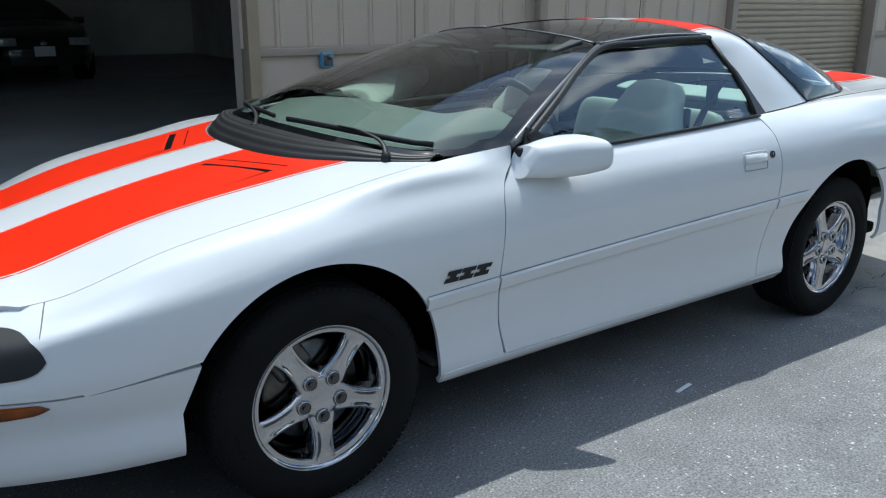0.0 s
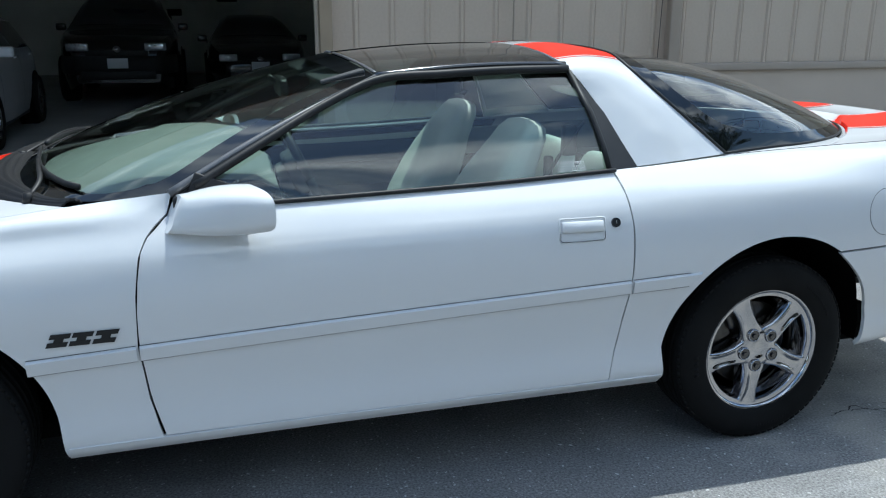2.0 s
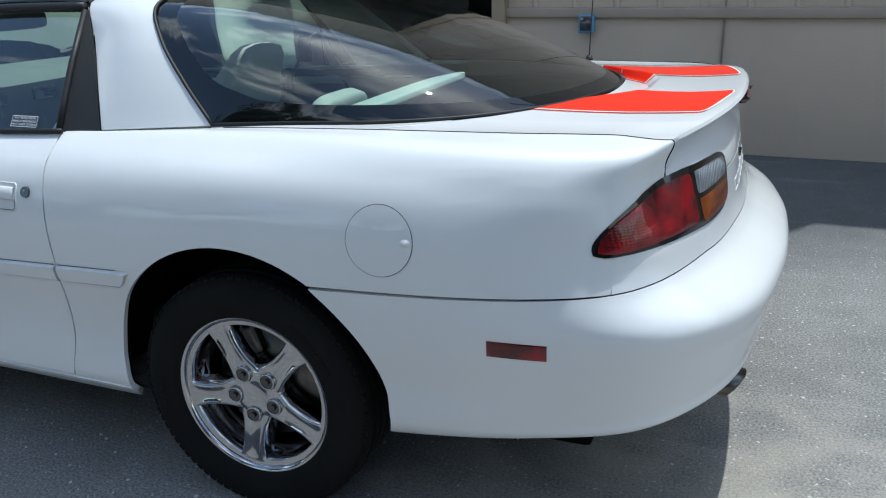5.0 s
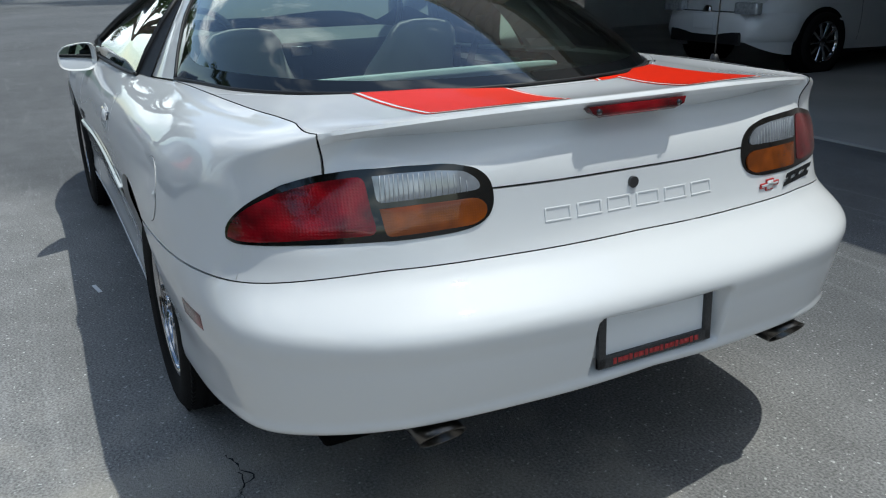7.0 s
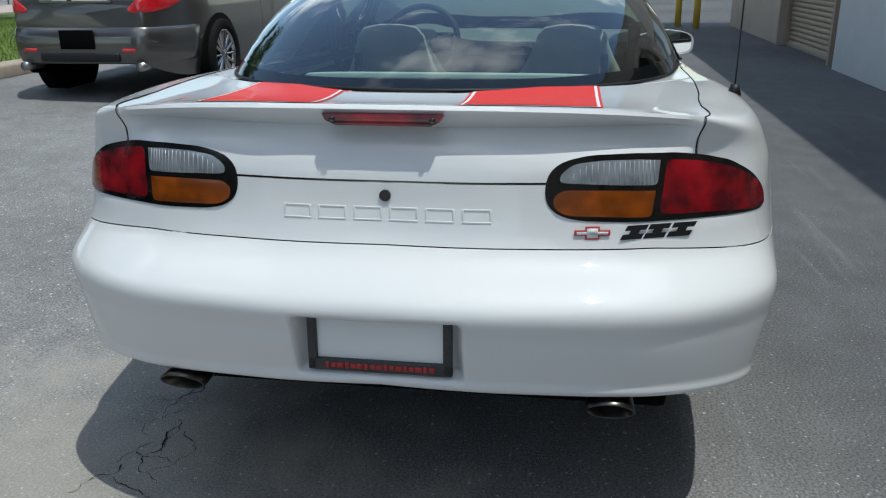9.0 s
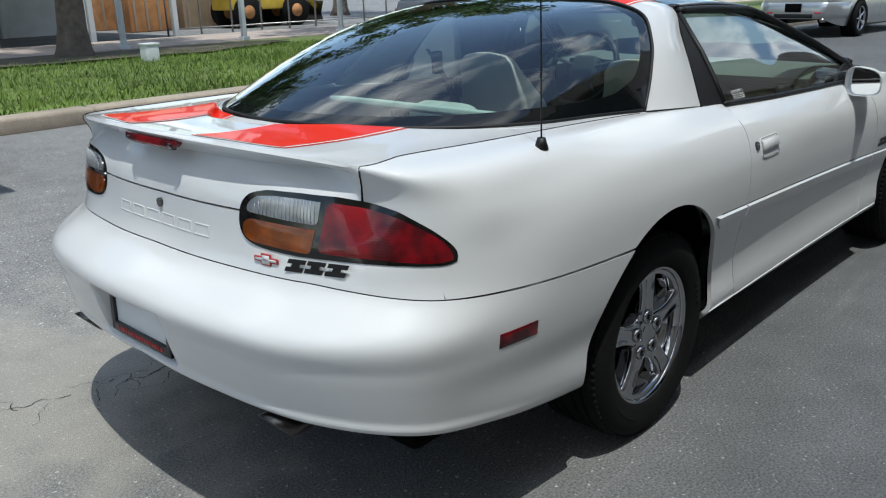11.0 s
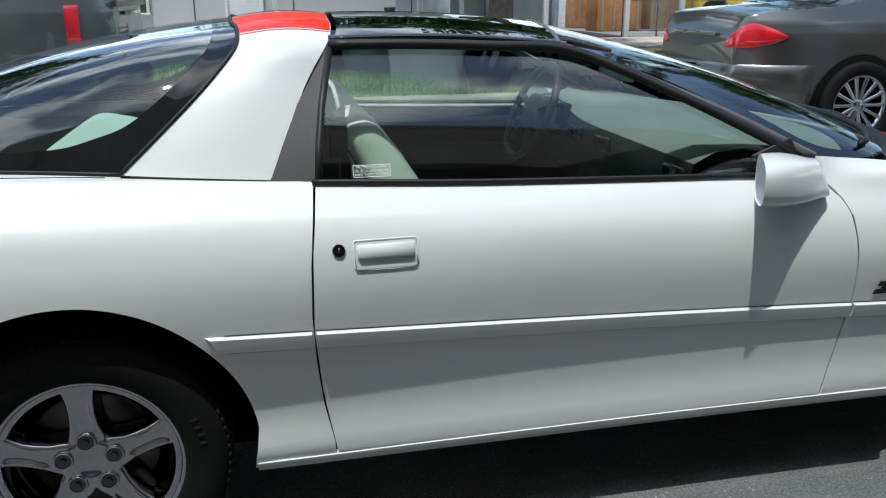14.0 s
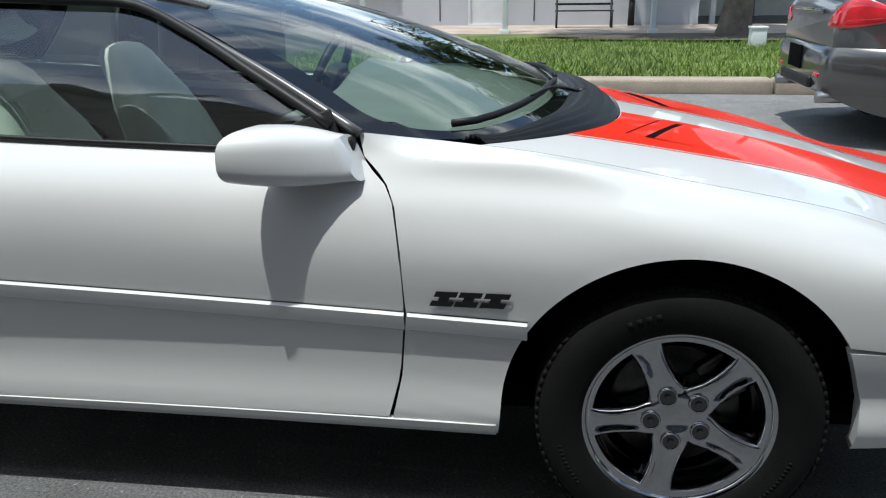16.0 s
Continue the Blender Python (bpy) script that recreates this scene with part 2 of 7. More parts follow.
def lathe(profile, n=64, axis="Y", bm=None, index=0):
    """Turns (radius, across) points about the y axis through the origin."""
    bm = bm or bmesh.new()
    rows = [[bm.verts.new((r * math.cos(2 * math.pi * k / n), y, r * math.sin(2 * math.pi * k / n))) for k in range(n)] for r, y in profile]
    for a, b in zip(rows, rows[1:]):
        for k in range(n):
            f = bm.faces.new((a[k], a[(k + 1) % n], b[(k + 1) % n], b[k]))
            f.material_index = index
    return bm


def keyed(keys):
    """A smooth curve through (place, value) keys that does not overshoot."""
    xs, ys = np.array([k[0] for k in keys], float), np.array([k[1] for k in keys], float)
    h, d = np.diff(xs), np.diff(ys) / np.diff(xs)
    m = np.concatenate([[d[0]], np.where(d[:-1] * d[1:] > 0, 2 * d[:-1] * d[1:] / np.where(d[:-1] + d[1:] == 0, 1, d[:-1] + d[1:]), 0), [d[-1]]])

    def at(x):
        x = np.clip(x, xs[0], xs[-1])
        i = np.clip(np.searchsorted(xs, x, side="right") - 1, 0, len(xs) - 2)
        s = (x - xs[i]) / h[i]
        return (1 + 2 * s) * (1 - s) ** 2 * ys[i] + s * (1 - s) ** 2 * h[i] * m[i] + s * s * (3 - 2 * s) * ys[i + 1] + s * s * (s - 1) * h[i] * m[i + 1]

    return at


def flow(points, n):
    """n points evenly along a smooth line through the given 3D points."""
    p = np.array(points, float)
    t = np.concatenate([[0], np.cumsum(np.linalg.norm(np.diff(p, axis=0), axis=1))])
    m = np.gradient(p, t, axis=0) if len(p) > 2 else np.repeat(np.diff(p, axis=0) / t[-1], 2, axis=0)
    out = []
    for x in np.linspace(0, t[-1], n):
        i = min(max(np.searchsorted(t, x, side="right") - 1, 0), len(t) - 2)
        h = t[i + 1] - t[i]
        s = (x - t[i]) / h
        out.append(Vector((1 + 2 * s) * (1 - s) ** 2 * p[i] + s * (1 - s) ** 2 * h * m[i] + s * s * (3 - 2 * s) * p[i + 1] + s * s * (s - 1) * h * m[i + 1]))
    return out

# ---- the coupe: its lower body is one lofted skin, cut into panels ----
# x towards the nose, y towards the driver's side, origin on the ground between the axles
OUTLINE = [(2.40, 0), (2.36, .40), (2.22, .66), (1.95, .80), (1.62, .868), (1.28, .893), (.9, .888), (.3, .884), (-.3, .890),
           (-.8, .900), (-1.28, .910), (-1.7, .906), (-2.02, .882), (-2.26, .815), (-2.42, .60), (-2.485, .29), (-2.50, 0)]
LEVELS = [  # heights and insets of the lines that run round the body, keyed along the outline
    ([(0, .20), (3, .20), (5, .20), (6, .185), (9, .20), (11, .27), (13, .345), (16, .405)], [(0, -.15), (4, -.12), (6, -.13), (10, -.13), (12, -.12), (16, -.12)]),
    ([(0, .255), (3, .262), (4, .258), (5, .250), (6, .244), (9, .258), (10, .272), (11, .303), (13, .386), (14.5, .420), (16, .436)], [(0, -.04), (3, -.04), (5, -.06), (6, -.068), (9, -.068), (11, -.055), (13, -.035), (16, -.038)]),
    ([(0, .32), (4, .31), (6, .287), (9, .299), (11, .35), (13, .42), (16, .476)], [(0, -.02), (4, -.025), (6, -.038), (9, -.041), (11, -.035), (13, -.028), (16, -.030)]),
    ([(0, .39), (4, .39), (6, .38), (9, .39), (11, .44), (13, .475), (16, .512)], [(0, -.01), (4, -.03), (6, -.043), (9, -.049), (10, -.050), (11, -.03), (13, -.017), (16, -.018)]),
    ([(0, .46), (4, .47), (6, .475), (9, .49), (11, .53), (13, .545), (16, .56)], [(0, 0), (4, -.012), (6, -.036), (9, -.038), (11, -.012), (13, -.005), (16, -.007)]),
    ([(0, .50), (4, .54), (6, .565), (9, .61), (11, .62), (13, .625), (16, .635)], [(0, -.005), (4, -.002), (6, -.022), (9, -.011), (11, -.003), (12, -.002), (13, .001), (16, .001)]),
    ([(0, .55), (2, .55), (4, .64), (5, .68), (6, .69), (9, .73), (11, .735), (12, .715), (13, .70), (16, .712)], [(0, -.03), (3, -.015), (4, -.003), (6, -.012), (9, -.003), (11, -.002), (12, -.018), (13, -.065), (14, -.095), (16, -.10)]),
    ([(0, .58), (2, .585), (4, .70), (5, .755), (6, .785), (9, .82), (11, .825), (12, .79), (13, .765), (16, .775)], [(0, -.08), (3, -.03), (4, -.02), (5, -.02), (6, -.035), (8, -.018), (9, -.018), (11, -.014), (12, -.03), (13, -.085), (14, -.12), (16, -.135)]),
    ([(0, .60), (2, .610), (3, .645), (4, .745), (5, .808), (6, .850), (8, .875), (9, .89), (11, .90), (12, .882), (12.6, .892), (13, .905), (13.5, .91), (16, .90)], [(0, -.14), (3, -.07), (4, -.06), (5, -.06), (6, -.075), (8, -.055), (9, -.055), (11, -.045), (12, -.044), (12.5, -.075), (13, -.120), (13.42, -.147), (14, -.148), (16, -.152)]),
    ([(0, .615), (2, .628), (3, .666), (4, .772), (5, .838), (6, .896), (7, .905), (8, .922), (9, .945), (10, .963), (11, .968), (12, .962), (12.6, .964), (13, .968), (13.45, .973), (14, .955), (16, .94)], [(0, -.20), (3, -.11), (4, -.098), (5, -.104), (6, -.098), (8, -.11), (9, -.125), (10, -.14), (11, -.105), (12, -.090), (12.5, -.096), (13, -.110), (13.42, -.127), (14, -.150), (16, -.165)]),
    ([(0, .63), (2, .645), (3, .683), (4, .785), (5, .848), (5.5, .880), (6, .911), (6.25, .925), (6.42, .937), (6.63, .951), (6.8, .932), (7, .912), (9, .95), (10, .974), (11, .985), (12, .988), (12.6, .990), (13, .989), (13.42, .985), (16, .965)], [(0, -.30), (3, -.15), (4, -.150), (5, -.153), (6, -.148), (6.25, -.152), (6.42, -.134), (6.63, -.113), (6.8, -.128), (7, -.14), (8, -.13), (9, -.14), (10, -.19), (11, -.20), (11.5, -.205), (12, -.207), (12.5, -.199), (13, -.178), (13.42, -.130), (14, -.128), (16, -.20)]),
]
NU, TOP = 640, len(LEVELS) - 1
US = np.linspace(0, 16, NU)


def smooth_outline():
    p = np.array(OUTLINE, float)
    m = np.gradient(p, axis=0)
    m[0], m[-1] = (0, .5), (0, -.3)
    i = np.clip(US.astype(int), 0, 15)
    s = (US - i)[:, None]
    return (1 + 2 * s) * (1 - s) ** 2 * p[i] + s * (1 - s) ** 2 * m[i] + s * s * (3 - 2 * s) * p[i + 1] + s * s * (s - 1) * m[i + 1]


RING = smooth_outline()
_d = np.gradient(RING, axis=0)
OUT = np.stack([_d[:, 1], -_d[:, 0]], 1)
OUT /= np.linalg.norm(OUT, axis=1)[:, None]
OUT *= np.where((OUT * (RING - [0, 0])).sum(1) < 0, -1, 1)[:, None]
NT = 141
TS = np.linspace(0, TOP, NT)
_z, _o = np.array([keyed(z)(US) for z, o in LEVELS]), np.array([keyed(o)(US) for z, o in LEVELS])


def across_levels(a):
    """Smooths from level to level, for all places along the outline at once."""
    m = np.gradient(a, axis=0)
    i = np.clip(TS.astype(int), 0, TOP - 1)
    s = (TS - i)[:, None]
    return (1 + 2 * s) * (1 - s) ** 2 * a[i] + s * (1 - s) ** 2 * m[i] + s * s * (3 - 2 * s) * a[i + 1] + s * s * (s - 1) * m[i + 1]


SKIN_Z, SKIN_O = across_levels(_z), across_levels(_o)
SKIN = np.stack([RING[None, :, 0] + OUT[None, :, 0] * SKIN_O, RING[None, :, 1] + OUT[None, :, 1] * SKIN_O, SKIN_Z], -1)


def skin(u, t, lift=0.0):
    """A point of the skin; lift moves it outwards."""
    a, b = min(max(u / 16 * (NU - 1), 0), NU - 1.001), min(max(t / TOP * (NT - 1), 0), NT - 1.001)
    i, j = int(a), int(b)
    fa, fb = a - i, b - j
    q = SKIN[j:j + 2, i:i + 2]
    p = (q[0, 0] * (1 - fa) + q[0, 1] * fa) * (1 - fb) + (q[1, 0] * (1 - fa) + q[1, 1] * fa) * fb
    if lift:
        du = (q[0, 1] - q[0, 0]) + (q[1, 1] - q[1, 0])
        dt = (q[1, 0] - q[0, 0]) + (q[1, 1] - q[0, 1])
        n = np.cross(dt, du)
        n = n / (np.linalg.norm(n) + 1e-9)
        if n[0] * OUT[i, 0] + n[1] * OUT[i, 1] + 0.3 * n[2] < 0:
            n = -n
        p = p + n * lift
    return Vector(p)


def along(x):
    """Where on the outline a side point with that x lies."""
    return float(np.interp(-x, -RING[:, 0], US))


def level(u, z):
    """The level at which the skin has the height z."""
    a = min(max(u / 16 * (NU - 1), 0), NU - 1.001)
    i = int(a)
    col = SKIN_Z[:, i] * (1 - a + i) + SKIN_Z[:, i + 1] * (a - i)
    return float(np.interp(z, col, TS))


def at(x, z):
    u = along(x)
    return u, (level(u, z) if z < 9 else TOP if z > 90 else z - 9)


EDGE, BELT = 99, 9 + 9  # heights that stand for the skin's upper edge, and for the belt line


def mirrored(v, s):
    return Vector((v.x, v.y * s, v.z))


def panel(pairs, across, s=1, lift=0.0, cut=True, depth=0.014, even=None):
    """A body panel ruled between two rows of (u, level) points on the skin. even: how far a row runs by height instead of by level."""
    rows = []
    for i, (a, b) in enumerate(pairs):
        w = even(i / (len(pairs) - 1)) if even else 0.0
        za, zb = skin(*a).z, skin(*b).z
        row = []
        for k in range(across + 1):
            f = k / across
            u, t = a[0] + (b[0] - a[0]) * f, a[1] + (b[1] - a[1]) * f
            if w:
                t += (level(u, za + (zb - za) * f) - t) * w
            row.append(mirrored(skin(u, t, lift), s))
        rows.append(row)
    bm = sheet(rows, (rows[0][0].x * .5, 0, .3))
    return flange(bm, depth) if cut else bm


def between(keys, step=0.035):
    """Pairs of points, filled in evenly between key pairs."""
    out = []
    for (a, b), (c, d) in zip(keys, keys[1:]):
        n = max(1, int(math.ceil(max(math.hypot((c[0] - a[0]) * .45, (c[1] - a[1]) * .08), math.hypot((d[0] - b[0]) * .45, (d[1] - b[1]) * .08)) / step)))
        bend = isinstance(a, Arc) and isinstance(c, Arc)
        if bend:
            n = max(n, int(abs(c.spec[1] - a.spec[1]) / 2.5) + 1)
        for k in range(n):
            first = arch(a.spec[0], a.spec[1] + (c.spec[1] - a.spec[1]) * k / n, *a.spec[2:]) if bend else tuple(p + (q - p) * k / n for p, q in zip(a, c))
            out.append((first, tuple(p + (q - p) * k / n for p, q in zip(b, d))))
    return out + [keys[-1]]


HUB_F, HUB_R, HUB_Z, HUB_Y = 1.284, -1.284, 0.322, 0.835


class Arc(tuple):
    """A skin point that remembers its wheel arch, so that rows between two of them follow the curve."""


def arch(xc, a, rf=.390, rr=.398, rz=.394):
    """A point of a wheel arch at the angle a: 0 to the nose, 90 up, 180 to the tail."""
    c, s = math.cos(radians(a)), math.sin(radians(a))
    p = Arc(at(xc + (rf if c > 0 else rr) * c, HUB_Z + rz * s))
    p.spec = (xc, a, rf, rr, rz)
    return p


def door_front(z):
    return float(np.interp(z, [.2, .275, .40, .56, .65, .757, .815, .845, .870, .90, .96], [.622, .622, .655, .671, .669, .658, .646, .628, .600, .572, .534]))


def door_rear(z):
    return float(np.interp(z, [.2, .287, .45, .625, .80, .90, .95], [-.712, -.714, -.742, -.758, -.752, -.738, -.722]))


def seam_height(u):
    """The joint between the rear bumper and what is above it."""
    return float(np.interp(u, [along(-1.53), along(-2.0), 13, 14, 16], [.662, .684, .703, .722, .728]))


car = thing("sports_coupe", "white two-door sports coupe with orange-red stripes and chrome wheels", "car")
GAP = 0.0025
SILL = .281

# inner shell, dark, behind all joints
for s in (1, -1):
    for u0, u1, name in ((along(.86), along(-.9), "inner_body"),):
        part(name, panel([((u, .4), (u, 8.9)) for u in np.linspace(u0, u1, 60)], 20, s, -.022, False), M_DARK, car)

for s in (1, -1):
    side = "driver" if s > 0 else "passenger"
    # front fender, round the wheel arch
    keys = [(arch(HUB_F, 31), at(1.885, .487)), (arch(HUB_F, 45), at(1.93, .55)), (arch(HUB_F, 58), at(1.965, .62)), (arch(HUB_F, 64), at(1.965, EDGE)),
            (arch(HUB_F, 90), at(1.40, EDGE)), (arch(HUB_F, 112), at(.86, EDGE)), (arch(HUB_F, 128), at(.56, EDGE))]
    keys += [(arch(HUB_F, a), at(door_front(z) + GAP, z)) for a, z in ((132, .90), (138, .845), (143, .80), (152, .70), (163, .56), (176, .40))]
    keys += [(at(HUB_F - .404, .262), at(door_front(.3) + GAP, .285)), (at(HUB_F - .404, .248), at(.622 + GAP, .245))]
    part("front_fender", panel(between(keys), 26, s, even=lambda f: max(0, 1 - f / .22) ** .7), M_WHITE, car)
    # door
    zs = [SILL + .008, .30, .34, .38, .42, .46, .50, .54, .58, .62, .66, .70, .74, .78, .81, .83, .845, .87, .89]
    pairs = [(at(door_front(z) - GAP, z), at(door_rear(z) + GAP, z)) for z in zs]
    pairs.append((at(.545, BELT), at(-.7275, BELT)))
    door = part("door", panel(pairs, 44, s), M_WHITE, car)
    # quarter panel, round the rear arch
    keys = [(at(HUB_R + .372, .256), at(-.712, .256)), (at(HUB_R + .378, .30), at(door_rear(.3) - GAP, .32))]
    keys += [(arch(HUB_R, a, .392, .404, .410), at(door_rear(z) - GAP, z)) for a, z in ((8, .42), (20, .55), (33, .66), (43, .78), (52, .88))]
    keys += [(arch(HUB_R, 57, .392, .404, .410), at(-.722 - GAP, EDGE)), (arch(HUB_R, 78, .392, .404, .410), at(-1.155, EDGE)), (arch(HUB_R, 96, .392, .404, .410), at(-1.60, EDGE)),
             (arch(HUB_R, 108, .392, .404, .410), (12.3, TOP)), (arch(HUB_R, 114, .392, .404, .410), (13.42, TOP)), (arch(HUB_R, 117, .392, .404, .410), (13.42, level(13.42, .90))),
             (arch(HUB_R, 120, .392, .404, .410), (12.62, level(12.62, .80))), (arch(HUB_R, 122.5, .392, .404, .410), (12.55, level(12.55, seam_height(12.55) + .0014)))]
    part("quarter_panel", panel(between(keys), 30, s, even=lambda f: max(0, (f - .70) / .30) ** .7), M_WHITE, car)
    # sill
    pairs = [(at(x, .247), at(x, SILL + .004)) for x in np.linspace(.875, -.905, 50)]
    part("rocker_panel", panel(pairs, 6, s, .004), M_WHITE, car)
    # side mouldings
    for x0, x1 in ((.944, .677), (.669, -.752), (-.762, -.982)):
        def strip_point(x, k):
            z0 = .520 + (.675 - x) * .0446
            if x1 < -.9:  # the last length is cut along the wheel arch
                x = x0 + (x - x0) * (1 + .10 * (k - 2.6) / 2)
            u = along(x)
            d = [.0, .007, .0085, .0095, .0][k]
            return mirrored(skin(u, level(u, z0 + [.0, .002, .016, .0385, .043][k]), d), s)
        bm = sheet([[strip_point(x, k) for k in range(5)] for x in np.linspace(x0, x1, 24)], (0, 0, .5))
        moulding = part("side_moulding", sharpen(flange(bm, .006), 28), M_WHITE, car)
        # thin dark lines drawn in along both edges stand in for edge shadows
        for dz in (-.0012, .0446):
            joint = [mirrored(skin(along(x), level(along(x), .520 + dz + (.675 - x) * .0446), .0008), s) for x in np.linspace(x0, max(x1, -.955), 20)]
            part("moulding_shade_line", tube(bmesh.new(), joint, .0014 if dz < 0 else .0007, 5), M_DARK, moulding)
    # door handle and lock
    def on_door(x, z, d):
        u = along(x)
        return mirrored(skin(u, level(u, z), d), s)
    rim = [(-.512, .770), (-.512, .826), (-.516, .830), (-.654, .830), (-.658, .826), (-.658, .770), (-.652, .762), (-.518, .762), (-.512, .770)]
    part("handle_recess", tube(bmesh.new(), [on_door(x + (x2 - x) * f, z + (z2 - z) * f, -.0006) for (x, z), (x2, z2) in zip(rim, rim[1:]) for f in (0, .34, .67)], .0026, 6), M_WHITE, door)
    gap = [(-.514, .790), (-.514, .770), (-.520, .764), (-.586, .763), (-.650, .764), (-.656, .770), (-.656, .790)]
    part("handle_gap", tube(bmesh.new(), [on_door(x, z, .0022) for x, z in gap], .0008, 5), M_BLACK, door)
    part("handle_shade", sheet([[on_door(x, z, .0007) for z in (.767, .789)] for x in np.linspace(-.516, -.654, 6)], (0, 0, .5)), M_WHITE, door)
    bm = sheet([[on_door(x, z, (.010 if 0 < i < 4 else .004) - (.004 if k in (0, 3) else 0)) for k, z in enumerate((.790, .794, .818, .821))] for i, x in enumerate((-.519, -.523, -.585, -.647, -.651))], (0, 0, .5))
    part("door_handle", flange(bm, .012), M_WHITE, door)
    c, n = on_door(-.692, .812, 0), on_door(-.692, .812, .01) - on_door(-.692, .812, 0)
    bm = cyl(bmesh.new(), c - n * .2, c + n * .45, .0155, .014, 24)
    lock = part("door_lock", sharpen(bm), M_GLOSSBLACK, door)
    part("keyhole", box(bmesh.new(), c + n * .46, (.002, .002, .010)), M_STEEL, lock)
    # belt line weatherstrip
    tube_path = [mirrored(skin(along(x), 9.0, .004), s) + Vector((0, 0, .004)) for x in np.linspace(.50, -.735, 40)]
    part("belt_weatherstrip", tube(bmesh.new(), tube_path, .0068, 8), M_COWL, door)

# fuel door, on the driver's side
def on_quarter(x, z, d=0.0):
    u = along(x)
    return skin(u, level(u, z), d)


rows = [[on_quarter(-1.678 + r * math.cos(a), .787 + r * math.sin(a), .0016) for a in (2 * math.pi * k / 48 for k in range(49))] for r in (.0001, .03, .06, .0755)]
fuel = part("fuel_door", flange(sheet(rows, (-1.6, 0, .5)), .004), M_WHITE, car)
rows = [[on_quarter(-1.678 + r * math.cos(a), .787 + r * math.sin(a), .0008) for a in (2 * math.pi * k / 48 for k in range(49))] for r in (.0755, .0769)]
part("fuel_door_gap", sheet(rows, (-1.6, 0, .5)), M_DARK, fuel)
rows = [[on_quarter(-1.738 + r * math.cos(a) * .8, .788 + r * math.sin(a) * .55, .0022 + .004 * (1 - r / .016)) for a in (2 * math.pi * k / 20 for k in range(21))] for r in (.0001, .008, .016)]
part("finger_notch", sheet(rows, (-1.6, 0, .5)), M_WHITE, fuel)

# rear bumper: one cover across the tail, from wheel arch to wheel arch
def plate_recess(y, z):
    """How far the cover is pressed in round the number plate."""
    a = min(max((.184 - abs(y)) / .022, 0), 1)
    b = min(max((z - .454) / .010, 0), 1) * min(max((.602 - z) / .014, 0), 1)
    return .052 * (a * a * (3 - 2 * a)) * (b * b * (3 - 2 * b))


BUMPER_ARCH = keyed([(.29, -1.664), (.34, -1.674), (.40, -1.672), (.45, -1.660), (.51, -1.636), (.56, -1.605), (.62, -1.551), (.662, -1.503)])


def bumper_rows(m=44):
    gs = sorted(set(np.round(np.concatenate([np.linspace(-1, 1, 97), np.linspace(-.16, .16, 49)]), 4)))
    rows = []
    for i in range(m + 1):
        f = i / m
        row = []
        for g in gs:
            s = 1 if g >= 0 else -1
            w = 1 - abs(g)
            xa = float(BUMPER_ARCH(.30 + .362 * f))
            ua = along(xa)
            u = ua + (16 - ua) * w
            z0 = skin(u, 1).z
            z = z0 + (seam_height(u) - .0012 - z0) * f
            v = mirrored(skin(u, level(u, z)), s)
            v.x += plate_recess(v.y, v.z)
            row.append(v)
        rows.append(row)
    return rows


bumper = part("rear_bumper", flange(sheet(bumper_rows(), (-1.5, 0, .5)), .014), M_WHITE, car)

# rear fascia, between the quarter panels
def fascia_rows(z_lo, z_hi, u0, n=60, m=8, lift=0.0):
    rows = []
    for i in range(m + 1):
        row = []
        for k in range(n + 1):
            g = -1 + 2 * k / n
            s = 1 if g >= 0 else -1
            u = 16 - (16 - u0) * abs(g)
            z = z_lo(u) + (z_hi(u) - z_lo(u)) * i / m
            row.append(mirrored(skin(u, level(u, z), lift), s))
        rows.append(row)
    return rows


part("rear_fascia", flange(sheet(fascia_rows(lambda u: seam_height(u) + .0012, lambda u: .855, 12.56), (-1.5, 0, .7)), .012), M_WHITE, car)

# hatch lid: the panel over the joint, the deck and the ducktail lip
_edge = [skin(u, TOP) for u in np.linspace(10, 13.42, 60)][::-1]


def lid_side(x):
    """Half the lid's width at x, up to the quarter panels' upper edges, and its height there."""
    xs = [p.x for p in _edge]
    return float(np.interp(x, xs, [p.y for p in _edge])) - .003, float(np.interp(x, xs, [p.z for p in _edge]))


TIP_X = _edge[0].x


